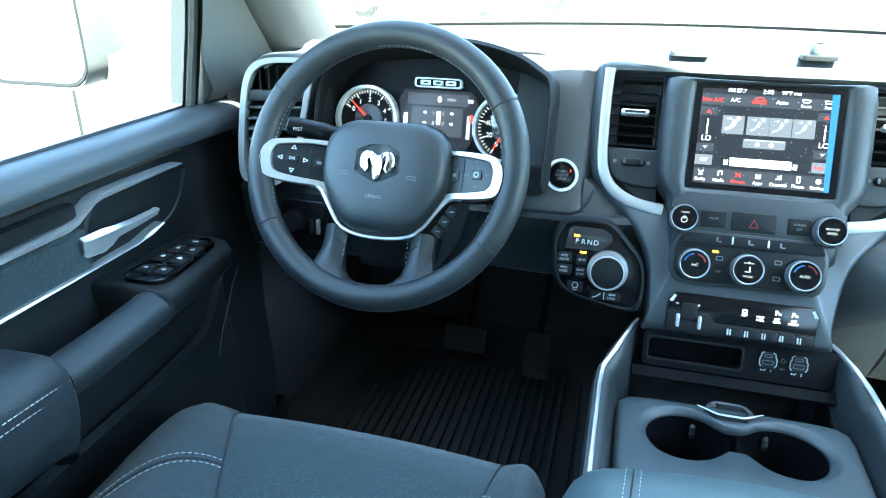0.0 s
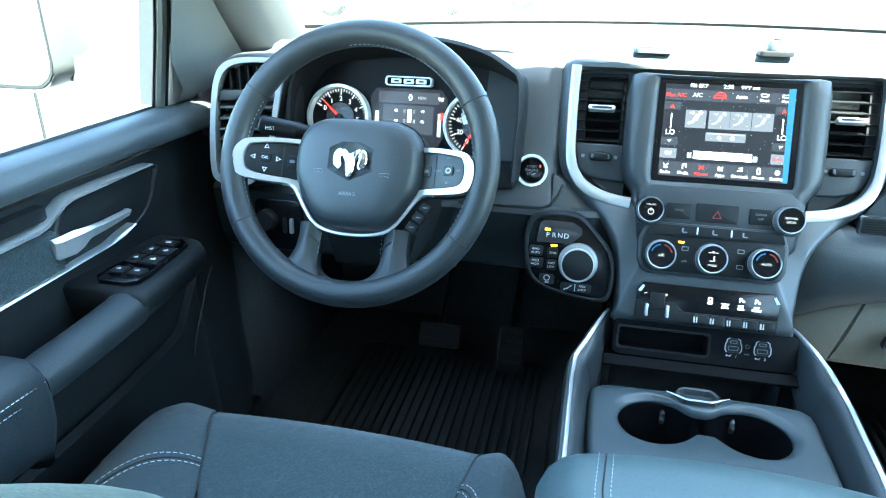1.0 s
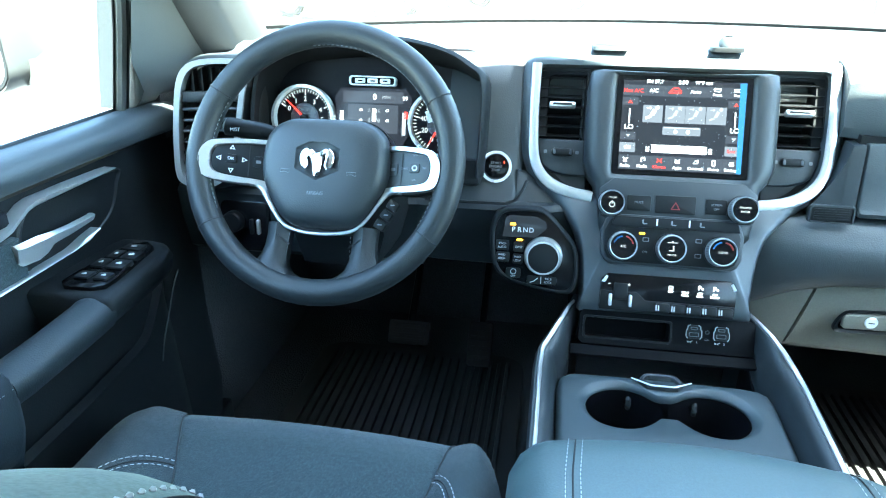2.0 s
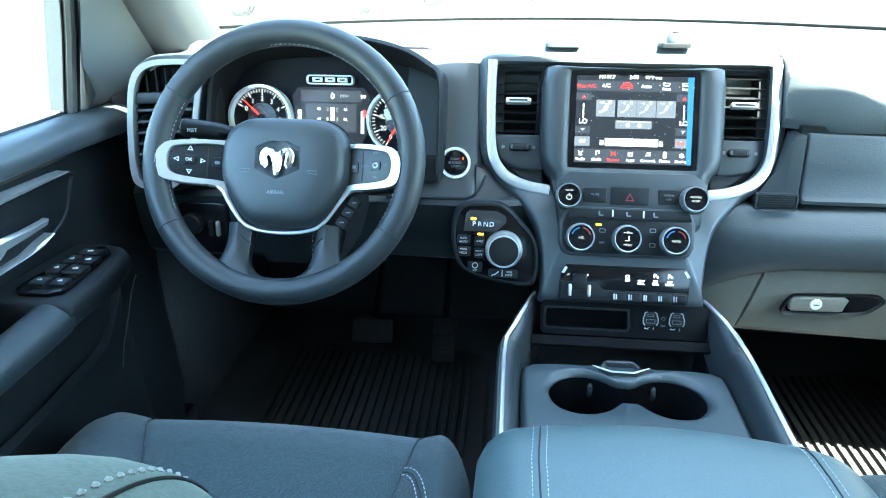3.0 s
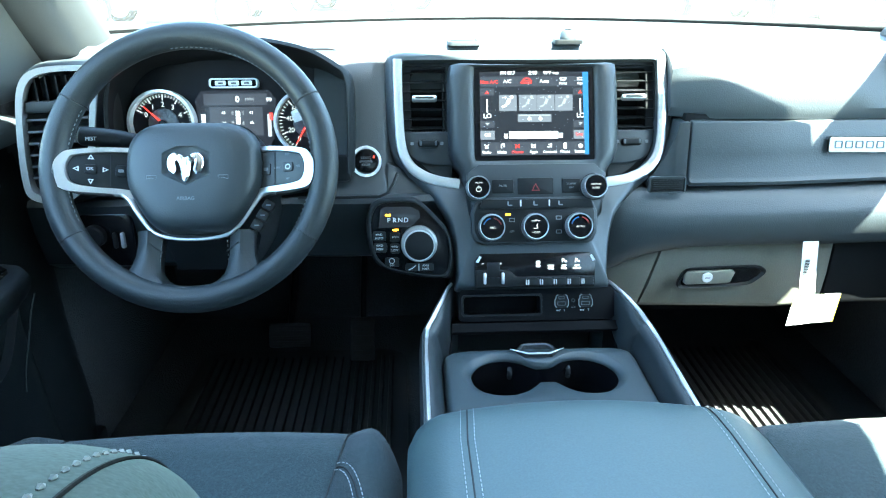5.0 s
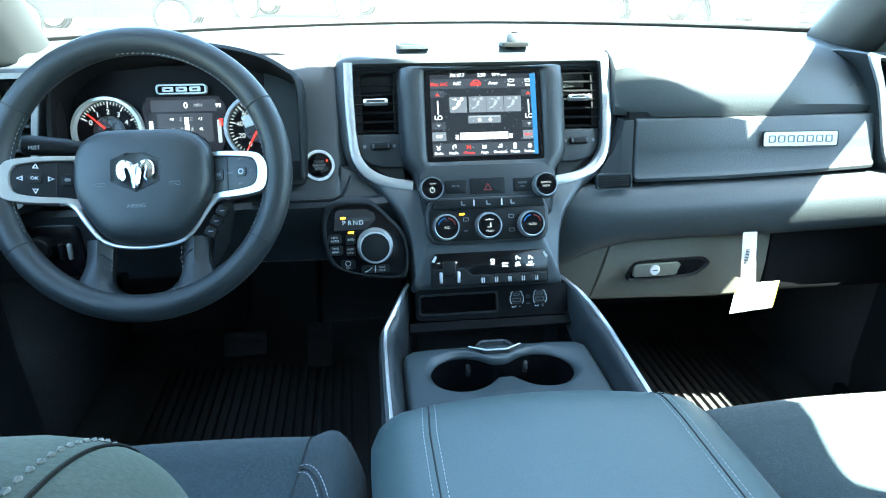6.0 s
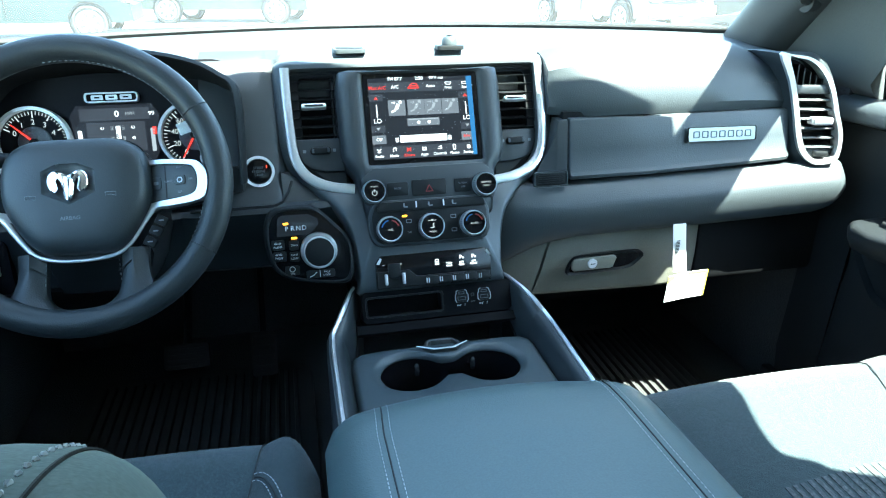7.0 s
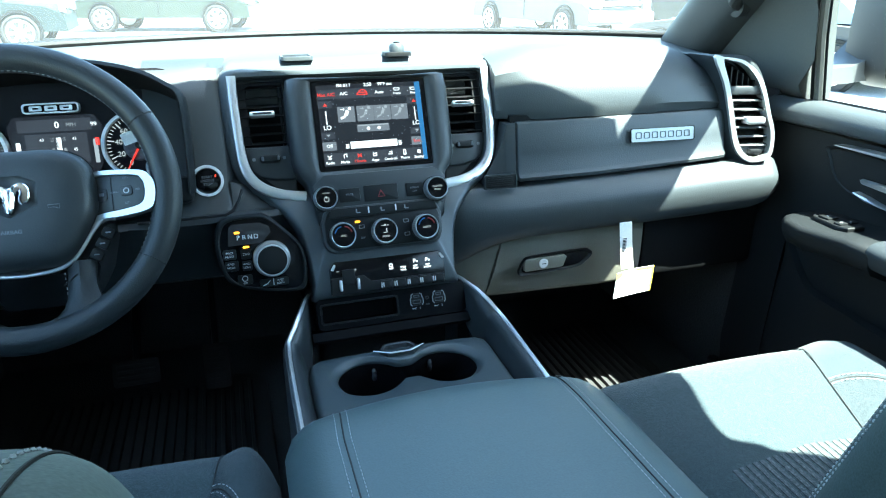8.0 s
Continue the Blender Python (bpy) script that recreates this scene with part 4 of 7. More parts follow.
word("Rear", 1072, 147, 0.0054, SCREEN_WHITE)


def strokes(name, lines, mat, w=0.0012):
    """An icon drawn with flat strokes in screen units."""
    bm = bmesh.new()
    for x0, y0, x1, y1 in lines:
        a, b = Vector((U(x0), V(y0))), Vector((U(x1), V(y1)))
        t = (b - a).normalized()
        n = Vector((-t.y, t.x)) * w / 2
        v = [bm.verts.new((q.x, q.y, -0.0046)) for q in (a + n, b + n, b - n, a - n)]
        bm.faces.new(v)
    return part(name, bm, mat, screen, smooth=False)


strokes("car_icon", [(963, 146, 983, 146), (963, 146, 966, 142), (966, 142, 980, 142), (983, 146, 980, 141), (967, 141, 972, 137), (972, 137, 979, 138), (979, 138, 983, 143)], SCREEN_RED, 0.0018)
for px in (1040, 1072):
    strokes("defrost_icon", [(px - 6, 137, px + 6, 137), (px - 6, 137, px - 4, 141), (px + 6, 137, px + 4, 141), (px - 4, 141, px + 4, 141)], SCREEN_WHITE, 0.0012)
for i, px in enumerate((939.5, 975.5, 1008, 1041)):
    tile(px - 16, px + 16, 167, 196, SCREEN_TILE)
    mt = SCREEN_WHITE if i == 0 else SCREEN_GREY
    strokes("seat_icon", [(px + 2, 174, px - 3, 185), (px - 3, 186, px - 11, 189), (px + 4, 175, px, 184)], mt, 0.0034 if i == 0 else 0.0024)
    part("head_icon", prism(circle(0.0026, U(px + 7), V(171), 14), -0.0052, -0.0047), mt, screen, smooth=False)
    strokes("flow_icon", [(px - 10, 172, px - 3, 172), (px - 5, 170, px - 3, 172), (px - 5, 174, px - 3, 172)], mt, 0.0012)
tile(957, 1018, 202, 216, SCREEN_TILE)
strokes("fan_row", [(959, 204, 1016, 204)], SCREEN_GREY, 0.0016)
for px in (978, 998):
    part("fan_dot", prism(circle(0.0027, U(px), V(210), 14), -0.0050, -0.0046), SCREEN_WHITE, screen, smooth=False)
tile(941, 1030, 233, 246, SCREEN_WHITE, -0.0049)
for px in (935, 1035):
    strokes("fan_icon", [(px - 3, 237, px + 3, 242), (px + 3, 237, px - 3, 242), (px - 3, 244, px + 3, 244)], SCREEN_WHITE, 0.0018)
for t, px in (("Radio", 900), ("Media", 927.5), ("Climate", 955.5), ("Apps", 984.5), ("Controls", 1014), ("Phone", 1042), ("Settings", 1070)):
    mt = SCREEN_RED if t == "Climate" else SCREEN_WHITE
    word(t, px, 270, 0.0060, mt)
    strokes("menu_icon", {"Radio": [(px - 4, 256, px + 3, 263), (px + 4, 256, px - 3, 263), (px, 258, px, 264)], "Media": [(px - 1, 256, px - 1, 263), (px - 1, 256, px + 4, 255), (px + 4, 255, px + 4, 261)],
                          "Climate": [(px - 4, 256, px + 4, 263), (px + 4, 256, px - 4, 263), (px - 4, 260, px + 4, 260)], "Apps": [(px - 3, 258, px + 3, 258), (px - 3, 262, px + 3, 262), (px - 3, 256, px - 3, 263), (px + 3, 256, px + 3, 263)],
                          "Controls": [(px - 4, 261, px + 2, 261), (px - 2, 257, px + 4, 257), (px + 3, 255, px + 3, 262)], "Phone": [(px - 2, 255, px - 2, 264), (px + 2, 255, px + 2, 264), (px - 2, 255, px + 2, 255), (px - 2, 264, px + 2, 264)],
                          "Settings": [(px - 4, 260, px + 4, 260), (px, 256, px, 264), (px - 3, 257, px + 3, 263), (px + 3, 257, px - 3, 263)]}[t], mt, 0.0016)
# film strip with glow added to its blue
part("protective_film", prism([(U(1075), V(127)), (U(1085.5), V(126.5)), (U(1085.5), V(275.5)), (U(1078), V(275.5))], -0.0046, -0.0040), FILM_GLOW, screen, "strip of blue protective film", smooth=False)


# dust specks on the screen glass
rnd = random.Random(11)
bm = bmesh.new()
for _ in range(170):
    x, y, q = rnd.uniform(-W2, W2), rnd.uniform(0.003, H - 0.003), rnd.choice((0.00022, 0.0003, 0.0004, 0.0006))
    bm.faces.new([bm.verts.new((x + q * dx, y + q * dy * rnd.uniform(0.6, 1.2), -0.0036)) for dx, dy in ((-1, -1), (1, -0.6), (0.8, 1), (-0.7, 0.9))])
tagged(part("dust", bm, DIMMARK, screen, smooth=False), kind="stuff")


# knobs
def knob(name, u, v, r, h, parent, z=0.0, words=(), temp=False):
    k = part(name, turned([(r * 1.03, z), (r * 1.02, z + h * 0.30), (r * 0.985, z + h * 0.36), (r * 0.975, z + h * 0.80), (r * 0.955, z + h * 0.96), (r * 0.915, z + h), (r * 0.875, z + h * 0.97), (r * 0.86, z + h * 0.90), (r * 0.02, z + h * 0.90)], 48, u, v), KNURLED, parent, "chrome sided black knob")
    part("face", turned([(r * 0.87, z + h * 0.88), (r * 0.86, z + h * 0.925), (r * 0.60, z + h * 0.915), (0.0005, z + h * 0.91)], 40, u, v), PIANO, k, "gloss black knob face")
    bm = bmesh.new()
    for i in range(36):
        a = 2 * math.pi * i / 36
        block(-0.0006, 0.0006, r * 0.955, r * 1.00, z + h * 0.36, z + h * 0.80, 0, bm)
        bmesh.ops.rotate(bm, verts=bm.verts[-8:], cent=(0, 0, 0), matrix=Matrix.Rotation(a, 3, "Z"))
    bm.transform(Matrix.Translation((u, v, 0)))
    part("knurl", bm, STACKGREY, k)
    part("collar", frame_ring(circle(r * 1.10, u, v, 40), circle(r * 1.0, u, v, 40), z - 0.002, z + 0.0035, 0.001), PLASTIC, k)
    for t, dy, sz in words:
        lettering(t, sz, u, v + dy, z + h * 0.93 + 0.0004, LIT, k)
    if temp:
        for mt, a0, a1 in ((BLUEMARK, 100, 165), (REDMARK, 15, 80)):
            bm = bmesh.new()
            pts = [(u + r * 0.66 * math.cos(radians(a)), v + r * 0.66 * math.sin(radians(a)), z + h * 0.93 + 0.0004) for a in range(a0, a1 + 1, 8)]
            pipe(pts, 0.0011, 5, bm=bm)
            part("temperature_arc", bm, mt, k)
    return k


knob("volume_knob", -0.092, -0.051, 0.0185, 0.022, stack, 0.0, (("VOLUME", 0.0068, 0.0029),))
knob("tune_knob", 0.0885, -0.051, 0.0190, 0.022, stack, 0.0, (("BROWSE", 0.0025, 0.0040), ("ENTER", -0.003, 0.0040)))
bm = frame_ring(circle(0.0042, -0.092, -0.054, 18), circle(0.0032, -0.092, -0.054, 18), 0.020, 0.0206, 0.0001)
block(-0.0924, -0.0916, -0.0535, -0.0485, 0.0202, 0.0207, 0, bm)
part("power_mark", bm, LIT, stack)
for nm, u0, u1, v0, v1 in (("mute_button", -0.070, -0.036, -0.060, -0.038), ("hazard_button", -0.030, 0.026, -0.062, -0.036), ("screen_button", 0.040, 0.068, -0.060, -0.038)):
    b = part(nm, prism(rrect(u1 - u0, v1 - v0, 0.002, (u0 + u1) / 2, (v0 + v1) / 2), 0.0, 0.0045, 0.001), PLASTIC, stack)
    if nm == "mute_button":
        lettering("MUTE", 0.0046, (u0 + u1) / 2, -0.048, 0.0048, DIMMARK, b)
    elif nm == "screen_button":
        lettering("SCREEN", 0.0042, (u0 + u1) / 2, -0.046, 0.0048, DIMMARK, b)
        lettering("OFF", 0.0042, (u0 + u1) / 2, -0.052, 0.0048, DIMMARK, b)
    else:
        o = [(-0.0085, -0.056), (0.0045, -0.056), (-0.002, -0.0445)]
        bm = frame_ring(o, [spanned(Vector(p), Vector((-0.002, -0.0522)), 0.28) for p in o], 0.0046, 0.0049, 0.0001)
        part("hazard_mark", bm, REDMARK, b)
# climate bank
bank = [(x - 0.0045, y) for x, y in both([(0.0, -0.066), (0.084, -0.066), (0.093, -0.074), (0.099, -0.090), (0.098, -0.122), (0.092, -0.134), (0.083, -0.139)])]
climate = part("climate_bank", prism(bank, -0.02, 0.005, 0.003), VINYL, stack, "dark climate control bank")
part("climate_face", prism([(-0.0045 + (x + 0.0045) * 0.95, -0.101 + (y + 0.101) * 0.90) for x, y in bank], 0.004, 0.0062, 0.001), PLASTIC, climate)
bar = part("seat_heat_bar", prism([(-0.090, -0.084), (-0.086, -0.069), (0.083, -0.069), (0.087, -0.084)], 0.004, 0.0095, 0.0012), PLASTIC, climate)
for u in (-0.0265, 0.018):
    part("divider", prism(rrect(0.002, 0.010, 0.0008, u, -0.0755), 0.009, 0.0105), MARK, bar)
for u in (-0.044, -0.004, 0.035):
    bm = prism(rrect(0.0022, 0.006, 0.0008, u - 0.002, -0.0755), 0.0095, 0.0102)
    prism(rrect(0.006, 0.0018, 0.0005, u + 0.001, -0.0785), 0.0095, 0.0102, bm=bm)
    part("legend", bm, DIMMARK, bar)
knob("temperature_knob", -0.0725, -0.112, 0.0205, 0.020, stack, 0.005, (("A/C", -0.001, 0.0052),), True)
knob("mode_knob", -0.0055, -0.112, 0.0205, 0.020, stack, 0.005, (("MODE", -0.0090, 0.0042),))
knob("temperature_knob", 0.0625, -0.112, 0.0205, 0.020, stack, 0.005, (("AUTO", -0.001, 0.0046),), True)
bm = prism(rrect(0.0034, 0.0026, 0.0008, 0.0, -0.1018), 0.0234, 0.0240)
for s in (-1, 1):
    prism(rrect(0.0040, 0.0010, 0.0004, s * 0.0045, -0.1024), 0.0234, 0.0240, bm=bm)
prism(circle(0.0011, 0.0016, -0.1078, 10), 0.0234, 0.0240, bm=bm)
prism([(0.0004, -0.1092), (0.0022, -0.1092), (0.0030, -0.1140), (0.0012, -0.1140)], 0.0234, 0.0240, bm=bm)
prism([(-0.0040, -0.1132), (0.0012, -0.1132), (0.0012, -0.1144), (-0.0040, -0.1144)], 0.0234, 0.0240, bm=bm)
bm.transform(Matrix.Translation((-0.0055, -0.001, 0.0)))
part("mode_mark", bm, LIT, stack)
part("lamp", prism(rrect(0.008, 0.003, 0.001, -0.046, -0.0925), 0.006, 0.0072), AMBER, climate)
for u, v in ((-0.040, -0.101), (0.033, -0.0985), (0.033, -0.120)):
    bm = frame_ring(rrect(0.009, 0.006, 0.001, u, v), rrect(0.007, 0.004, 0.0008, u, v), 0.0062, 0.0066, 0.0001)
    part("legend", bm, DIMMARK, climate)
lettering("OFF", 0.0042, -0.040, -0.119, 0.0066, DIMMARK, climate)
# switch strip
swp = [(-0.100, -0.164), (-0.091, -0.153), (0.080, -0.153), (0.089, -0.164), (0.087, -0.204), (-0.101, -0.204)]
strip = part("switch_strip", prism([(x + 0.002, y) for x, y in swp], -0.01, 0.0015, 0.001), PIANO, stack, "gloss black switch strip")
for u, d in ((-0.0925, 1), (0.0865, -1)):
    bm = prism([(u - 0.0045, -0.1655 if d > 0 else -0.158), (u + 0.0015 * d, -0.156), (u + 0.0045, -0.158 if d > 0 else -0.1655), (u, -0.1665 if d > 0 else -0.1665)], 0.001, 0.0022)
    part("end_chip", bm, SILVER, strip)
part("toggle_bank", prism([(-0.098, -0.178), (-0.046, -0.178), (-0.034, -0.189), (0.088, -0.189), (0.087, -0.206), (-0.099, -0.206)], 0.0, 0.006, 0.002), PLASTIC, strip)
for u in (-0.084, -0.056):
    bm = block(u - 0.0022, u + 0.0022, -0.1995, -0.182, 0.004, 0.014, 0.0015)
    part("brake_toggle", bm, SILVER, strip, "silver edged trailer brake paddle")
part("brake_slide", block(-0.080, -0.060, -0.190, -0.166, 0.004, 0.010, 0.002), PLASTIC, strip)
for i in range(5):
    u = -0.012 + i * 0.0215
    part("toggle", prism(rrect(0.019, 0.0135, 0.003, u + 0.002, -0.1975), 0.006, 0.012, 0.002), PLASTIC, strip)
    for du in (-0.0015, 0.0015):
        part("toggle_light", prism(rrect(0.0016, 0.008, 0.0006, u - 0.0085 + 0.0025 + du, -0.1975), 0.0085, 0.0128), SILVER, strip)
for u, a, b, c in ((0.0005, "", "OFF", ""), (0.0205, "", "TOW", "HAUL"), (0.041, "P", "OFF", "REAR"), (0.0615, "P", "OFF", "FRONT")):
    if a:
        lettering(a, 0.0080, u - 0.001, -0.1655, 0.0018, SCREEN_WHITE, strip, bold=0.0004)
        part("lit_legend", prism(rrect(0.003, 0.003, 0.0008, u + 0.003, -0.1665), 0.0015, 0.0021), SCREEN_WHITE, strip)
    elif not c:
        part("lit_legend", frame_ring(rrect(0.0062, 0.0055, 0.001, u, -0.168), rrect(0.0036, 0.0026, 0.0006, u, -0.168), 0.0015, 0.0021, 0.0001), SCREEN_WHITE, strip)
    lettering(b, 0.0040, u, -0.1735, 0.0018, SCREEN_WHITE, strip, bold=0.0002)
    if c:
        lettering(c, 0.0038, u, -0.1775, 0.0018, SCREEN_WHITE, strip, bold=0.0002)
part("minus_mark", prism(rrect(0.004, 0.001, 0.0003, -0.086, -0.168), 0.0015, 0.002), LIT, strip)
bm = prism(rrect(0.004, 0.001, 0.0003, -0.058, -0.168), 0.0015, 0.002)
prism(rrect(0.001, 0.004, 0.0003, -0.058, -0.168), 0.0015, 0.002, bm=bm)
part("plus_mark", bm, LIT, strip)
# slot and sockets under the strip
base = frame_ring(both([(0.0, -0.209), (0.06, -0.209), (0.118, -0.209), (0.124, -0.214), (0.124, -0.255), (0.118, -0.260), (0.06, -0.260)]), [(x, y) for x, y in [(-0.056, -0.219), (-0.02, -0.219), (0.003, -0.219), (0.007, -0.222), (0.007, -0.246), (0.003, -0.250), (-0.03, -0.250), (-0.09, -0.250), (-0.113, -0.250), (-0.117, -0.246), (-0.117, -0.222), (-0.113, -0.219), (-0.09, -0.219)]], -0.05, -0.012, 0.002)
slot = part("slot_panel", base, SHADEBLACK, stack, "black panel with a card slot")
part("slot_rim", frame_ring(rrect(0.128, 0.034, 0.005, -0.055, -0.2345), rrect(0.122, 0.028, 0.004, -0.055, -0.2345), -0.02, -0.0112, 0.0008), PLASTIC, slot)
part("slot_back", block(-0.13, 0.13, -0.27, -0.205, -0.09, -0.06, 0), SHADEBLACK, slot)
for u in (0.039, 0.077):
    v = -0.2300
    o, i_ = rrect(0.0185, 0.0200, 0.004, u, v), rrect(0.0170, 0.0180, 0.0035, u, v)
    rim = part("socket_rim", frame_ring(o, i_, -0.013, -0.0088, 0.0006), PLASTIC, slot, "chrome edged charging socket")
    for d in (-1, 1):
        part("bracket", pipe([(u + d * 0.0055, v + 0.0105, -0.0088), (u + d * 0.0088, v + 0.0085, -0.0088), (u + d * 0.0090, v + 0.0045, -0.0088), (u + d * 0.0108, v + 0.0020, -0.0088), (u + d * 0.0108, v - 0.0060, -0.0088), (u + d * 0.0085, v - 0.0095, -0.0088)], 0.0007, 6), SATIN, rim)
    part("socket_body", prism(i_, -0.02, -0.0095), PLASTIC, rim)
    for dy, w, h in ((-0.0035, 0.0135, 0.0060), (0.0055, 0.0095, 0.0042)):
        part("port", frame_ring(rrect(w, h, 0.001, u, v + dy), rrect(w - 0.0014, h - 0.0014, 0.0007, u, v + dy), -0.0095, -0.0086, 0.0002), DIMMARK, rim)
    part("socket_mark", pipe([(u - 0.0075, -0.2445, -0.0115), (u - 0.0035, -0.2445, -0.0115), (u - 0.0010, -0.2430, -0.0115)], 0.0004, 5), MARK, slot)
    part("socket_mark", pipe([(u - 0.0050, -0.2445, -0.0115), (u - 0.0025, -0.2460, -0.0115)], 0.0004, 5), MARK, slot)
    part("socket_mark", prism(circle(0.0011, u - 0.0072, -0.2445, 12), -0.012, -0.0112), MARK, slot)
part("aux_socket", frame_ring(circle(0.0030, 0.0580, -0.229, 16), circle(0.0019, 0.0580, -0.229, 16), -0.013, -0.0095, 0.0003), VINYL, slot)
lettering("1", 0.0052, 0.0440, -0.2445, -0.0115, MARK, slot)
lettering("2", 0.0052, 0.0820, -0.2445, -0.0115, MARK, slot)
lettering("AUX", 0.0034, 0.0580, -0.2400, -0.0115, DIMMARK, slot)
# open shelf below, running into the console
bm = bmesh.new()
lofted(bm, [[(u, -0.262, -0.012), (u, -0.275, -0.006), (u, -0.279, -0.012), (u, -0.285, -0.05), (u, -0.262, -0.06)] for u in (-0.135, 0.135)])
part("shelf_lip", bm, SHADEBLACK, stack)

# ---- instrument cluster ----
clus = empty("instrument_cluster", pose(-0.4725, 0.07, 0.665, 76))
tagged(clus, "instrument cluster with two chrome ringed dials and a display", "instrument cluster")
part("backplate", prism(rrect(0.36, 0.20, 0.03, 0, 0.01), -0.03, -0.012), DIAL, clus)


def dial(cx, cy, r, numbers, a0, a1, needle, sub):
    d = part("dial", turned([(r * 0.97, -0.012), (r * 0.97, -0.008), (0.001, -0.008)], 48, cx, cy), DIAL, clus)
    part("ring", frame_ring(circle(r * 1.06, cx, cy, 56), circle(r * 0.96, cx, cy, 56), -0.012, 0.006, 0.003), BRIGHT, d, "chrome dial ring")
    part("dial_centre", turned([(r * 0.48, -0.008), (r * 0.46, -0.0065), (0.001, -0.0065)], 40, cx, cy), DIALGREY, d)
    bm = bmesh.new()
    steps = (len(numbers) - 1) * 5
    for k in range(steps + 1):
        a = radians(spanned(a0, a1, k / steps))
        L = 0.20 if k % 5 == 0 else 0.11
        p, q = Vector((math.cos(a), math.sin(a))) * r * 0.93, Vector((math.cos(a), math.sin(a))) * r * (0.93 - L)
        n = Vector((-math.sin(a), math.cos(a))) * (0.0009 if k % 5 == 0 else 0.0006)
        bm.faces.new([bm.verts.new((cx + w.x, cy + w.y, -0.0076)) for w in (p + n, q + n, q - n, p - n)])
    part("tick_marks", bm, LIT, d, smooth=False)
    for k, t in enumerate(numbers):
        a = radians(spanned(a0, a1, k / (len(numbers) - 1)))
        lettering(t, r * 0.22, cx + math.cos(a) * r * 0.60, cy + math.sin(a) * r * 0.60, -0.0074, LIT, d)
    bm = bmesh.new()
    a = radians(needle)
    t, n = Vector((math.cos(a), math.sin(a))), Vector((-math.sin(a), math.cos(a)))
    lofted(bm, [[(cx + t.x * s + n.x * w, cy + t.y * s + n.y * w, -0.004), (cx + t.x * s - n.x * w, cy + t.y * s - n.y * w, -0.004), (cx + t.x * s, cy + t.y * s, -0.0025)] for s, w in ((r * 0.05, 0.0017), (r * 0.80, 0.0008))])
    part("needle", bm, glow("needle_red", (1.0, 0.04, 0.03), 0.12), d, "red needle")
    part("hub_cap", turned([(r * 0.13, -0.006), (r * 0.12, -0.001), (0.001, 0.0)], 24, cx, cy), PLASTIC, d)
    if sub:
        part("sub_ring", frame_ring(circle(r * 0.34, cx + sub[0], cy + sub[1], 32), circle(r * 0.28, cx + sub[0], cy + sub[1], 32), -0.008, 0.004, 0.002), BRIGHT, d)
    return d


tach = dial(-0.1155, -0.006, 0.050, ["0", "1", "2", "3", "4", "5", "6", "7"], 152, -68, 137, (-0.022, -0.036))
lettering("RPM", 0.0052, -0.1155 - 0.027, -0.006 - 0.020, -0.0074, DIMMARK, tach)
speedo = dial(0.1135, -0.006, 0.050, ["0", "20", "40", "60", "80", "100", "120", "140"], 240, -12, 240, (0.022, -0.036))
# paper sticker left on the dial lens
for x, y, w, h, a in ((0.104, 0.006, 0.026, 0.018, 18), (0.147, 0.025, 0.028, 0.012, 28)):
    bm = prism(rrect(w, h, 0.001), 0, 0.0004)
    bm.transform(Matrix.Translation((x, y, 0.0075)) @ Matrix.Rotation(radians(a), 4, "Z"))
    part("sticker", bm, PAPER, speedo, "white delivery sticker")
bm = prism([(0.150, 0.018), (0.162, 0.016), (0.164, -0.010), (0.156, -0.034), (0.148, -0.040), (0.154, -0.012)], 0, 0.0004)
bm.transform(Matrix.Translation((0, 0, 0.0078)))
part("sticker_edge", bm, YELLOW, speedo, "yellow edge of a delivery sticker")
# display between the dials
disp = part("display", prism([(-0.054, 0.045), (0.054, 0.045), (0.064, 0.030), (0.058, -0.030), (0.050, -0.045), (-0.050, -0.045), (-0.058, -0.030), (-0.064, 0.030)], -0.012, -0.007), SCREEN_BASE, clus, "lit information display")
c_line = lambda n, x0, x1, y0, y1, m: part(n, prism(rrect(x1 - x0, y1 - y0, 0.001, (x0 + x1) / 2, (y0 + y1) / 2), -0.007, -0.0064), m, disp, smooth=False)
c_line("band", -0.050, 0.050, 0.022, 0.040, SCREEN_ROW)
c_line("band", -0.042, 0.042, -0.026, 0.019, SCREEN_ROW)
lettering("0", 0.013, 0.003, 0.031, -0.0060, SCREEN_WHITE, disp, bold=0.0002)
lettering("MPH", 0.0068, 0.022, 0.031, -0.0060, SCREEN_GREY, disp)
lettering("99", 0.0090, 0.053, 0.030, -0.0060, SCREEN_WHITE, disp)
for t, x, y in (("43", -0.020, 0.010), ("43", 0.024, 0.010), ("44", -0.020, -0.006), ("45", 0.024, -0.006)):
    lettering(t, 0.0062, x, y, -0.0060, SCREEN_WHITE, disp)
c_line("truck_icon", -0.001, 0.006, -0.008, 0.013, SCREEN_WHITE)
for x in (-0.006, 0.010):
    for y in (-0.006, 0.010):
        c_line("wheel_icon", x - 0.002, x + 0.002, y - 0.003, y + 0.003, SCREEN_GREY)
lettering("Warning", 0.005, 0.004, -0.020, -0.0060, SCREEN_WHITE, disp)
for s in (-1, 1):
    c_line("gauge_bar", s * 0.052 - 0.003, s * 0.052 + 0.003, -0.028, 0.008, SCREEN_WHITE if s < 0 else SCREEN_GREY)
c_line("lamp", 0.052, 0.058, -0.002, 0.010, SCREEN_RED)
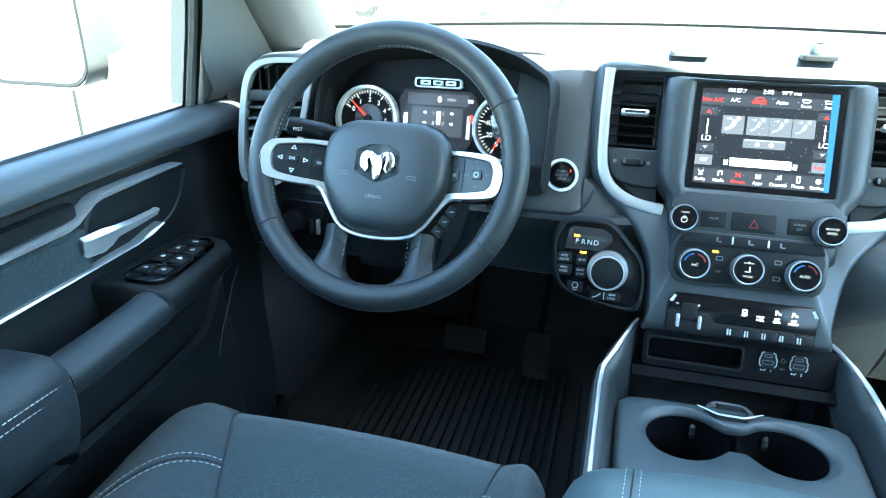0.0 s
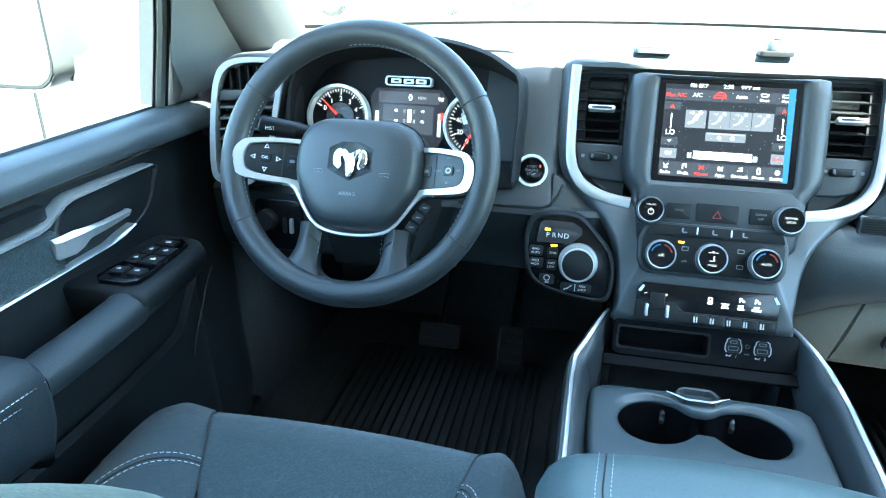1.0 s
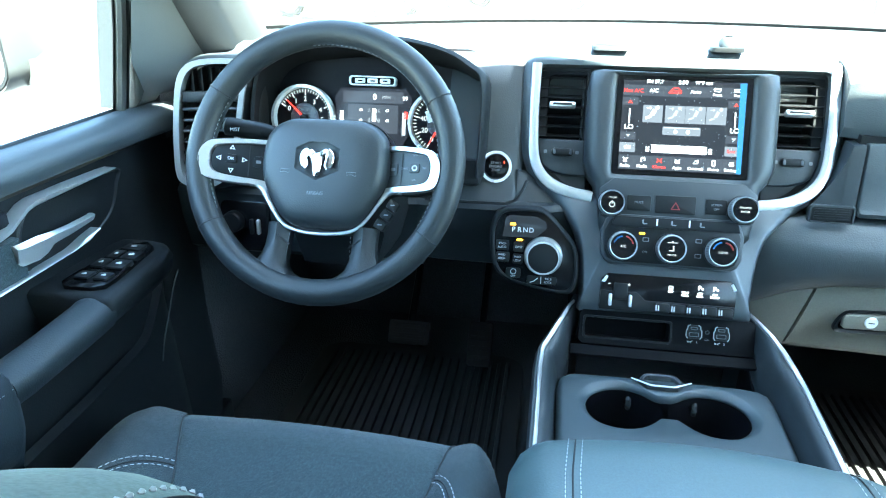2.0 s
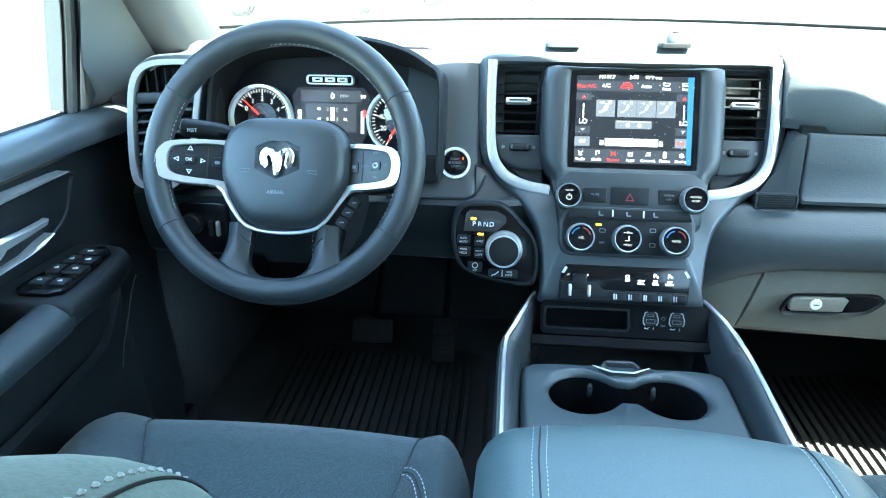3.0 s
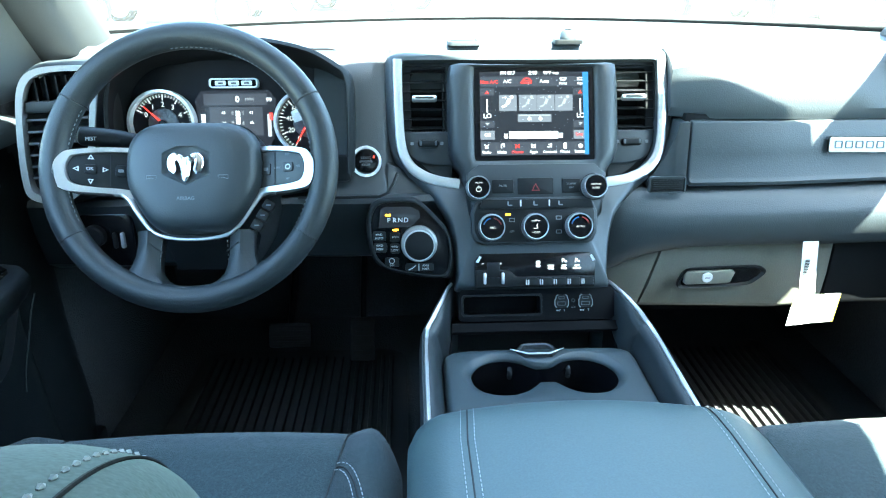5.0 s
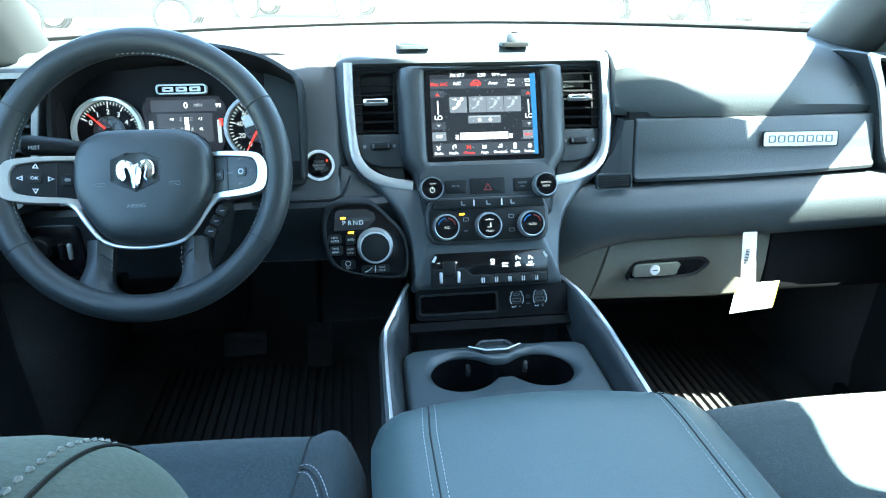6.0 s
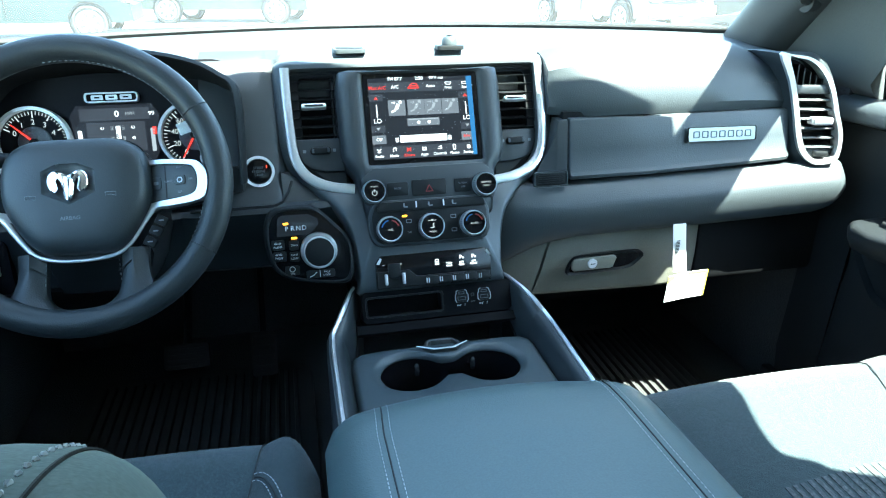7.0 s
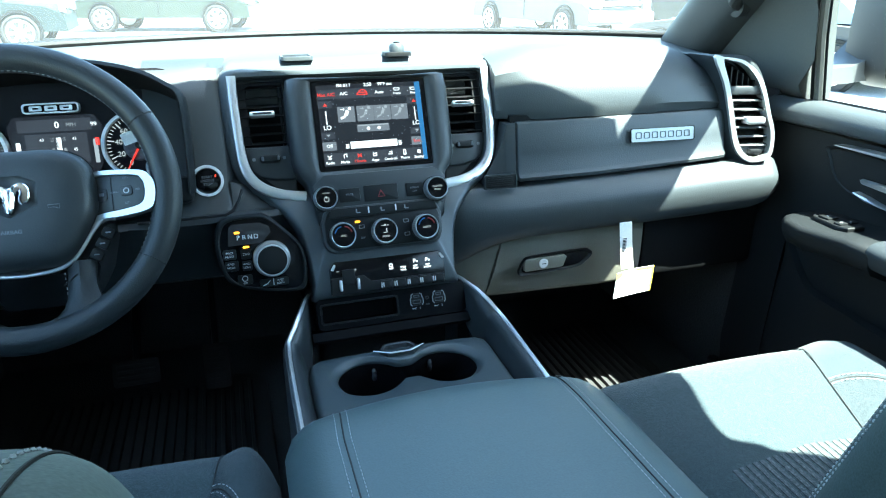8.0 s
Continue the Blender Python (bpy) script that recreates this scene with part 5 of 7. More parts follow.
# badge over the display, lettered as plain bars
b0 = part("badge_frame", frame_ring(rrect(0.076, 0.015, 0.005, 0, 0.056), rrect(0.071, 0.0105, 0.003, 0, 0.056), -0.012, 0.002, 0.001), BRIGHT, clus, "chrome framed badge")
part("badge_plate", prism(rrect(0.071, 0.0105, 0.003, 0, 0.056), -0.012, -0.002), PIANO, b0)
for k in range(3):
    u = -0.0205 + k * 0.0205
    part("bar", frame_ring(rrect(0.0165, 0.0075, 0.0015, u, 0.056), rrect(0.008, 0.0022, 0.0006, u, 0.056), -0.003, 0.0008, 0.0004), BRIGHT, b0)
# hood over the dials
hood = [(-0.166, -0.085), (-0.166, 0.0), (-0.160, 0.048), (-0.145, 0.078), (-0.115, 0.099), (-0.06, 0.109), (0.0, 0.111), (0.07, 0.107), (0.13, 0.093), (0.165, 0.074), (0.183, 0.056), (0.186, 0.0), (0.184, -0.085)]
hs = curve_pts([(x, y, 0) for x, y in hood], 4)
bm = bmesh.new()
rows = []
for p in hs:
    k = 1.0
    q = Vector((p.x * (spanned(0.90, 1.02, min(1, max(0, p.x / 0.15))) if p.x > -0.10 else 1.05), p.y * 0.90 - 0.004, 0))
    rows.append([Vector((q.x * (1.0 if q.x > 0.1 else 0.97), q.y * 0.97, -0.015)), Vector((q.x, q.y, 0.03)), Vector((p.x * 0.985, p.y * 0.985, 0.080)), Vector((p.x, p.y, 0.086)), Vector((p.x * 1.02, p.y * 1.02 + 0.003, 0.082)), Vector((p.x * 1.03, p.y * 1.03 + 0.004, 0.03)), Vector((p.x * 1.04, p.y * 1.03, -0.05))])
lofted(bm, [r[:3] for r in rows], closed=False)
part("hood_liner", bm, DEEP, clus, "black liner inside the hood", angle=60)
bm = bmesh.new()
lofted(bm, [r[2:] for r in rows], closed=False)
part("hood", bm, DOORSKIN, clus, "dark hood over the dials", angle=60)
part("lower_cowl", block(-0.186, 0.186, -0.10, -0.058, -0.02, 0.05, 0.01), PLASTIC, clus)

# ---- steering wheel ----
whl = empty("steering_wheel", pose(-0.473, -0.1436, 0.6412, 63.2))
tagged(whl, "black leather steering wheel with silver spokes", "steering wheel")
R = 0.1690
bm = bmesh.new()
ring = [(R * math.cos(2 * math.pi * k / 72), 0.0025 + R * math.sin(2 * math.pi * k / 72), 0.032) for k in range(72)]
pipe(ring, 0.0172, 16, closed=True, bm=bm, up=(0, 0, 1))
rim = part("rim", bm, LEATHER, whl, "black leather rim")
for a in (30, 150, 212, 328):
    bm = bmesh.new()
    c, t = Vector((math.cos(radians(a)), math.sin(radians(a)), 0)), Vector((-math.sin(radians(a)), math.cos(radians(a)), 0))
    pts = [c * (R + 0.0173 * math.cos(2 * math.pi * k / 20)) + Vector((0, 0.0025, 0.032 + 0.0173 * math.sin(2 * math.pi * k / 20))) for k in range(20)]
    pipe(pts, 0.0009, 5, closed=True, bm=bm)
    part("seam", bm, SEAM, rim)
for a0, a1 in ((152, 208), (32, -30), (35, 100)):
    pts = [((R - 0.0170) * math.cos(radians(a)), 0.0025 + (R - 0.0170) * math.sin(radians(a)), 0.0360) for a in np.linspace(a0, a1, 30)]
    stitches(pts, rim, 0.0032, 0.003, 0.0006, mat=GREYTHREAD, lift=(0, 0, 0))
# airbag cover: a soft square above a tapered foot, with a dished six-sided seat for the emblem
cov = both([(0.0, 0.060), (0.030, 0.060), (0.050, 0.058), (0.068, 0.050), (0.079, 0.037), (0.084, 0.020), (0.085, -0.006), (0.0815, -0.026), (0.072, -0.045), (0.060, -0.064), (0.049, -0.075), (0.036, -0.0815), (0.018, -0.083), (0.0, -0.0835)])
cov = [(p.x + 0.002, p.y) for p in curve_pts([(x, y, 0) for x, y in cov], 3, True)]
bm = bmesh.new()
lofted(bm, [[(x * k, -0.01 + (y + 0.01) * k, z) for x, y in cov] for k, z in ((1.0, -0.02), (1.0, 0.016), (0.99, 0.024), (0.965, 0.031), (0.92, 0.0370), (0.86, 0.0405), (0.76, 0.0432), (0.62, 0.0450), (0.50, 0.0456))], caps=False)
verts = bm.verts[:]
inner_ring = [v for v in verts if abs(v.co.z - 0.0456) < 1e-5]
rows = [[v.co.copy() for v in inner_ring]]
for k, z in ((1.04, 0.0455), (0.98, 0.0440), (0.90, 0.0425), (0.2, 0.0420)):
    row = []
    for v in inner_ring:
        a = math.atan2(v.co.y - 0.003, v.co.x + 0.002)
        six = 0.0285 / max(abs(math.cos(((a + math.pi / 6) % (math.pi / 3)) - math.pi / 6)), 0.5)
        row.append((-0.002 + six * k * math.cos(a), 0.003 + six * 0.80 * k * math.sin(a), z))
    rows.append(row)
lofted(bm, rows, caps=False)
cover = part("airbag_cover", bm, VINYL, whl, "grained airbag cover", angle=40)
lettering("AIRBAG", 0.0064, -0.002, -0.041, 0.0458, DIMMARK, cover)
for s in (-1, 1):
    bm = bmesh.new()
    x = s * 0.044
    pipe([(x - 0.006, -0.012, 0.0455), (x + 0.006, -0.012, 0.0455), (x + 0.006, -0.017, 0.0453), (x, -0.015, 0.0454), (x - 0.006, -0.016, 0.0453), (x - 0.006, -0.012, 0.0455)], 0.0004, 4, bm=bm)
    part("horn_mark", bm, DIMMARK, cover)
# emblem as a plain faceted chrome shape: two curled side pieces and a tapered middle
em_half = [(0.0, -0.0205), (0.0045, -0.0165), (0.0065, -0.006), (0.0085, 0.003), (0.013, 0.008), (0.0155, 0.003), (0.0135, -0.005), (0.0185, -0.0085), (0.0225, -0.001), (0.0222, 0.010), (0.0165, 0.0165), (0.009, 0.0165), (0.003, 0.0125), (0.0, 0.0115)]
em_out = [(p.x - 0.0018, p.y - 0.0005) for p in curve_pts([(x, y, 0) for x, y in both(em_half)], 2, True)]
em = part("emblem", prism(em_out, 0.040, 0.0500, 0.0030, seg=3), CHROME, cover, "plain chrome emblem", angle=20)
for d in (-1, 1):
    bm = bmesh.new()
    lofted(bm, [[(-0.0018 + d * x, y, 0.049), (-0.0018 + d * (x + w * 0.5), y + 0.001, 0.0515), (-0.0018 + d * (x + w), y, 0.049)] for x, y, w in ((0.0005, -0.017, 0.003), (0.001, -0.006, 0.0045), (0.0015, 0.004, 0.006), (0.003, 0.0115, 0.007))])
    part("facet", bm, CHROME, em, smooth=False)
# horizontal spokes: silver frames and switch pads
for s in (-1, 1):
    k_ = 1.0 if s < 0 else 0.955
    so = [(s * x * (k_ if x > 0.1 else 1), y) for x, y in ((0.072, 0.030), (0.108, 0.0285), (0.145, 0.0235), (0.1565, 0.017), (0.1635, 0.004), (0.1625, -0.016), (0.153, -0.0275), (0.118, -0.031), (0.092, -0.0315), (0.072, -0.040))]
    si = [(s * x * (k_ if x > 0.1 else 1), y) for x, y in ((0.074, 0.0235), (0.108, 0.0225), (0.139, 0.0175), (0.1455, 0.0135), (0.1495, 0.004), (0.1487, -0.010), (0.1415, -0.019), (0.118, -0.0225), (0.094, -0.0235), (0.078, -0.026))]
    so = [(p.x, p.y) for p in curve_pts([(x, y, 0) for x, y in so], 3)]
    si = [(p.x, p.y) for p in curve_pts([(x, y, 0) for x, y in si], 3)]
    bm = frame_ring(so, si, 0.0, 0.021, 0.004)
    sp = part("spoke_frame", bm, SATIN, whl, "satin silver spoke frame", angle=60)
    sb = part("spoke_back", prism(so, -0.014, 0.006), PLASTIC, whl)
    pad = part("switch_pad", prism(si, 0.0, 0.018, 0.002), PLASTIC if s < 0 else SHELL, sp)
    part("split", block(s * 0.1035 - 0.0006, s * 0.1035 + 0.0006, -0.021, 0.0205, 0.0172, 0.0186, 0), SEAM, pad)
    c = s * 0.1245 if s < 0 else 0.1215
    part("centre_button", prism(rrect(0.014, 0.012, 0.003, c, 0.000), 0.016, 0.0205, 0.0015), PLASTIC if s < 0 else SHELL, pad)
    part("side_button", prism(rrect(0.013, 0.015, 0.003, s * 0.0915, -0.001), 0.016, 0.0200, 0.0015), PLASTIC if s < 0 else SHELL, pad)
    if s < 0:
        lettering("OK", 0.0055, c, 0.0, 0.0208, MARK, pad)
        for dx, dy in ((0, 0.0150), (0, -0.0150), (-0.0150, 0), (0.0150, 0)):
            a = math.atan2(dy, dx)
            o = [(c + dx + 0.004 * math.cos(a + q), dy + 0.004 * math.sin(a + q)) for q in (0, 2.2, -2.2)]
            part("arrow", frame_ring(o, [spanned(Vector(p), Vector((c + dx, dy)), 0.45) for p in o], 0.018, 0.0188, 0.0001), MARK, pad)
    else:
        bm = frame_ring(circle(0.0036, c, 0.0, 16), circle(0.0026, c, 0.0, 16), 0.0204, 0.0209, 0.0001)
        part("cruise_mark", bm, MARK, pad)
        for t, dx, dy in (("SET+", 0, 0.0165), ("SET-", 0, -0.0150), ("CANC", -0.0145, 0.0), ("RES", 0.0135, 0.0)):
            lettering(t, 0.0034, c + dx, dy, 0.0186, DIMMARK, pad)
    bm = prism(rrect(0.006, 0.004, 0.001, s * 0.0915, -0.001), 0.0200, 0.0206)
    part("legend", bm, DIMMARK, pad)
    # the spokes rise towards the rim
    for ob in [sp, sb, pad] + list(pad.children):
        for v in ob.data.vertices:
            v.co.z += 0.026 * (abs(v.co.x) - 0.090) / 0.07
# silver U running under the cover
u_pts = [(-0.102, -0.0275), (-0.092, -0.029), (-0.083, -0.037), (-0.073, -0.053), (-0.058, -0.074), (-0.046, -0.083), (-0.026, -0.0885), (0.001, -0.090), (0.028, -0.0875), (0.047, -0.081), (0.060, -0.068), (0.075, -0.045), (0.085, -0.032), (0.094, -0.0275), (0.104, -0.0275)]
pts = curve_pts([(x, y, 0.016) for x, y in u_pts], 4)
part("lower_bow", pipe(pts, [0.0022 + 0.0034 * (abs(p.x) / 0.1) ** 3 for p in pts], 10, flat=0.8, up=(0, 0, 1)), SATIN, whl, "satin silver bow under the airbag cover")
part("hub", prism([(p[0] * 1.0, p[1] * 1.05) for p in cov], -0.03, 0.010), PLASTIC, whl)
# two lower spokes
for s in (-1, 1):
    bm = bmesh.new()
    rows = []
    for v, u0, u1, z in ((-0.078, 0.043, 0.074, 0.008), (-0.095, 0.044, 0.073, 0.010), (-0.110, 0.044, 0.074, 0.013), (-0.124, 0.043, 0.078, 0.018), (-0.135, 0.040, 0.084, 0.023), (-0.143, 0.033, 0.086, 0.027), (-0.149, 0.022, 0.084, 0.029), (-0.160, 0.010, 0.074, 0.029)):
        m_ = (u0 + u1) / 2
        rows.append([(s * u0, v, z - 0.016), (s * (u0 - 0.001), v, z), (s * (u0 + 0.006), v, z + 0.008), (s * m_, v, z + 0.011), (s * (u1 - 0.006), v, z + 0.008), (s * (u1 + 0.001), v, z), (s * u1, v, z - 0.016)])
    lofted(bm, rows)
    ls = part("lower_spoke", bm, LEATHER, whl)
    stitches([(s * 0.041, -0.085, 0.014), (s * 0.042, -0.105, 0.016), (s * 0.043, -0.125, 0.017)], ls, 0.003, 0.003, 0.0005, mat=GREYTHREAD)
    bm = bmesh.new()
    pipe([(s * 0.040, -0.106, 0.016), (s * 0.054, -0.096, 0.021), (s * 0.068, -0.088, 0.014)], 0.0009, 5, bm=bm)
    part("seam", bm, SEAM, ls)
# three small buttons under the spoke
for k in range(3):
    bm = prism(rrect(0.015, 0.0125, 0.0025), 0, 0.010, 0.002)
    bm.transform(Matrix.Translation((0.0935 - 0.0075 * k, -0.047 - 0.013 * k, 0.006)) @ Matrix.Rotation(radians(-30), 4, "Z"))
    part("gap_button", bm, PLASTIC, whl)
    part("legend", prism(rrect(0.006, 0.0016, 0.0005, 0.0935 - 0.0075 * k, -0.047 - 0.013 * k), 0.016, 0.0165), DIMMARK, whl)
part("column_cover", turned([(0.055, -0.09), (0.06, -0.05), (0.05, -0.02)], 28, 0, -0.01), PLASTIC, whl)

# ---- column stalk ----
stk = empty("wiper_stalk", pose(-0.475, -0.10, 0.655))
bm = bmesh.new()
pipe([(-0.06, 0.03, 0.004), (-0.095, 0.01, 0.016), (-0.108, 0.0, 0.020), (-0.157, -0.004, 0.027), (-0.160, -0.004, 0.0275)], [0.010, 0.0105, 0.0145, 0.0150, 0.011], 14, bm=bm, flat=0.85)
part("lever", bm, PLASTIC, stk)
lettering("MIST", 0.007, 0, 0, 0, MARK, stk, m=Matrix.Translation((-0.140, -0.0185, 0.026)) @ Matrix.Rotation(radians(75), 4, "X"))
part("collar", pipe([(-0.092, 0.010, 0.015), (-0.098, 0.007, 0.017)], 0.0125, 12, flat=0.85), PLASTIC, stk)
tagged(stk, "black wiper and indicator stalk on the column", "stalk")

# ---- headlamp switch ----
hl = empty("headlamp_switch", pose(-0.675, 0.0, 0.49, 84))
part("plate", prism(rrect(0.085, 0.085, 0.012), -0.01, 0.004, 0.002), PIANO, hl)
part("dial", turned([(0.018, 0.0), (0.0175, 0.016), (0.015, 0.019), (0.001, 0.019)], 28, -0.018, 0.008), PLASTIC, hl)
for k in range(2):
    part("dimmer_wheel", prism(rrect(0.007, 0.026, 0.003, 0.012 + k * 0.012, 0.0), 0.002, 0.010, 0.003), SILVER if k else PLASTIC, hl)
tagged(hl, "gloss black headlamp switch panel with dimmer wheels", "light switch")

# ---- gear selector pod ----
gs = empty("gear_selector", pose(-0.19, -0.052, 0.50, 74))
tagged(gs, "gloss black rotary gear selector pod with a silver knob", "gear selector")
po = [(p.x, p.y) for p in curve_pts([(-0.0645, 0.048, 0), (-0.056, 0.058, 0), (-0.040, 0.0615, 0), (-0.006, 0.0615, 0), (0.010, 0.054, 0), (0.030, 0.034, 0), (0.047, 0.014, 0), (0.0535, -0.008, 0), (0.0535, -0.036, 0), (0.0485, -0.051, 0), (0.036, -0.0555, 0), (0.002, -0.052, 0), (-0.040, -0.042, 0), (-0.060, -0.026, 0), (-0.0675, 0.0, 0), (-0.0695, 0.028, 0)], 3, True)]
part("pod_rim", profiled([(x * 1.085, y * 1.085) for x, y in po], [(x * 0.965, y * 0.965) for x, y in po], ((0.0, -0.03), (0.0, -0.006), (0.001, -0.001), (0.003, 0.0022), (-0.7, 0.003), (-0.92, 0.002), (-1.0, -0.001))), DOORSKIN, gs)
face_ = part("pod_face", prism(po, -0.03, 0.0, 0.001), PIANO, gs)
dsp = part("gear_display", prism([(-0.0555, 0.021), (-0.0525, 0.049), (-0.046, 0.0535), (-0.006, 0.053), (0.007, 0.046), (0.0085, 0.036), (-0.006, 0.022)], 0.0, 0.003, 0.001), glow("gear_window", (0.16, 0.20, 0.28), 0.006), face_)
for k, t in enumerate("PRND"):
    lettering(t, 0.0100, -0.0400 + k * 0.0088, 0.0325, 0.0033, MARK, dsp)
part("lamp", prism(rrect(0.008, 0.0035, 0.001, -0.041, 0.0405), 0.003, 0.0036), AMBER, dsp)
part("lamp", prism(rrect(0.009, 0.003, 0.001, -0.030, 0.0175), 0.0, 0.0022), AMBER, face_)
knb = part("rotary_knob", turned([(0.0282, 0.0), (0.0282, 0.007), (0.0268, 0.0105), (0.0236, 0.012)], 48, 0.006, -0.004), KNURLED, gs, "satin silver rotary gear knob")
part("knob_body", turned([(0.0225, 0.0), (0.0225, 0.028), (0.0212, 0.031), (0.019, 0.032), (0.001, 0.0315)], 48, 0.006, -0.004), PLASTIC, knb)
part("knob_ring", frame_ring(circle(0.0230, 0.006, -0.004, 48), circle(0.0217, 0.006, -0.004, 48), 0.018, 0.0330, 0.0012), SATIN, knb, "chrome ring round the knob")
for t, x, y in (("4WD", -0.0555, 0.0105), ("AUTO", -0.0555, 0.0050), ("2WD", -0.0307, 0.0065), ("4WD", -0.0550, -0.0065), ("HIGH", -0.0550, -0.0120), ("4WD", -0.0317, -0.0085), ("LOW", -0.0317, -0.0140)):
    lettering(t, 0.0046, x, y, 0.0012, MARK, face_)
for x, y, w, h in ((-0.0550, 0.0080, 0.020, 0.0155), (-0.0310, 0.0065, 0.015, 0.0155), (-0.0535, -0.0095, 0.020, 0.0155), (-0.0310, -0.0112, 0.015, 0.0155), (-0.0365, -0.0325, 0.022, 0.0150), (0.006, -0.0410, 0.044, 0.0125)):
    part("button", prism(rrect(w, h, 0.003, x, y), -0.001, 0.0011, 0.0006), PLASTIC, face_)
part("off_mark", frame_ring(circle(0.0045, -0.0365, -0.0305, 18), circle(0.0035, -0.0365, -0.0305, 18), 0.0008, 0.0015, 0.0001), MARK, face_)
lettering("OFF", 0.004, -0.0365, -0.0375, 0.0012, MARK, face_)
lettering("AXLE", 0.0042, 0.0155, -0.0385, 0.0012, MARK, face_)
lettering("LOCK", 0.0042, 0.0155, -0.0435, 0.0012, MARK, face_)
part("divider", block(0.0045, 0.0055, -0.046, -0.0355, 0.0008, 0.0018, 0), MARK, face_)
part("hill_mark", pipe([(-0.011, -0.0450, 0.0016), (-0.005, -0.0425, 0.0016), (0.000, -0.0380, 0.0016)], 0.0008, 5), MARK, face_)

# ---- glovebox ----
gb = empty("glovebox", pose(0.40, 0.02, 0.39))
tagged(gb, "grey plastic glovebox with a keyed latch", "glovebox")
lean = lambda x, z: x - 0.40 + 0.28 * (z - 0.39) * max(0.0, 1 - (x - 0.21) / 0.10)
bm = bmesh.new()
lofted(bm, [[(lean(x, z), y + dy, z - 0.39) for dy, z in ((0.10, zt), (0.0, zt), (-0.001, spanned(zt, zb, 0.25)), (-0.002, spanned(zt, zb, 0.5)), (0.001, spanned(zt, zb, 0.75)), (0.006, zb + 0.010), (0.018, zb), (0.10, zb))]
            for x, y, zt, zb in ((0.2155, 0.006, 0.450, 0.332), (0.2165, 0.002, 0.450, 0.331), (0.24, 0.000, 0.456, 0.3305), (0.30, -0.003, 0.462, 0.330), (0.45, -0.006, 0.466, 0.326), (0.525, -0.004, 0.468, 0.327))])
part("door", bm, GLOVE, gb)
bm = bmesh.new()
lofted(bm, [[(lean(x, z) if x > 0.19 else x - 0.40, y + dy, z - 0.39) for dy, z in ((0.10, zt), (0.0, zt), (0.0, spanned(zt, zb, 0.5)), (0.0, zb), (0.10, zb))] for x, y, zt, zb in ((0.125, 0.03, 0.42, 0.345), (0.17, 0.008, 0.44, 0.338), (0.2118, 0.002, 0.450, 0.332), (0.2128, 0.006, 0.450, 0.332))])
part("side_panel", bm, GLOVE, gb)
lt = [(p.x, p.y) for p in curve_pts([(-0.137, 0.0255, 0), (-0.124, 0.0312, 0), (-0.070, 0.0335, 0), (-0.016, 0.0345, 0), (0.000, 0.0305, 0), (0.0035, 0.0225, 0), (-0.008, 0.010, 0), (-0.026, 0.0, 0), (-0.080, -0.003, 0), (-0.136, -0.0045, 0), (-0.147, 0.0005, 0), (-0.1445, 0.013, 0)], 3, True)]
Lm = Matrix.Translation((0.0, -0.026, 0.0)) @ Matrix.Rotation(radians(90), 4, "X")
ltc = [(-0.072 + (x + 0.072) * 0.90, 0.014 + (y - 0.014) * 0.76) for x, y in lt]
# recess and well coloured black for the shade of the hollow
bm = profiled(lt, ltc, ((0.0, -0.004), (0.0, 0.0018), (-0.12, 0.0028), (-0.35, 0.0016), (-1.0, -0.0015)))
bm.transform(Lm)
rec = part("latch_recess", bm, PLASTIC, gb, angle=60)
bm = prism(ltc, -0.006, -0.0012)
bm.transform(Lm)
part("finger_well", bm, PIANO, rec)
bm = prism([(-0.134, 0.0270), (-0.090, 0.0282), (-0.056, 0.0290), (-0.0505, 0.0245), (-0.0565, 0.0060), (-0.062, 0.0040), (-0.132, 0.0030), (-0.1365, 0.0065), (-0.1375, 0.0210)], -0.004, 0.0045, 0.0022, seg=3)
bm.transform(Lm)
latch = part("latch", bm, GLOVE, gb, "grey latch paddle")
bm = turned([(0.0092, 0.003), (0.0092, 0.0060), (0.0080, 0.0072), (0.0006, 0.0072)], 28, -0.0985, 0.0170)
bm.transform(Lm)
lock = part("lock", bm, BRIGHT, latch, "bright key lock")
bm = prism(rrect(0.009, 0.0016, 0.0005, -0.0985, 0.0170), 0.0072, 0.0076)
bm.transform(Lm)
part("key_slot", bm, PLASTIC, lock)
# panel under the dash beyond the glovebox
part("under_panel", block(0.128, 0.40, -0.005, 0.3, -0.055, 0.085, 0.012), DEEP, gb)

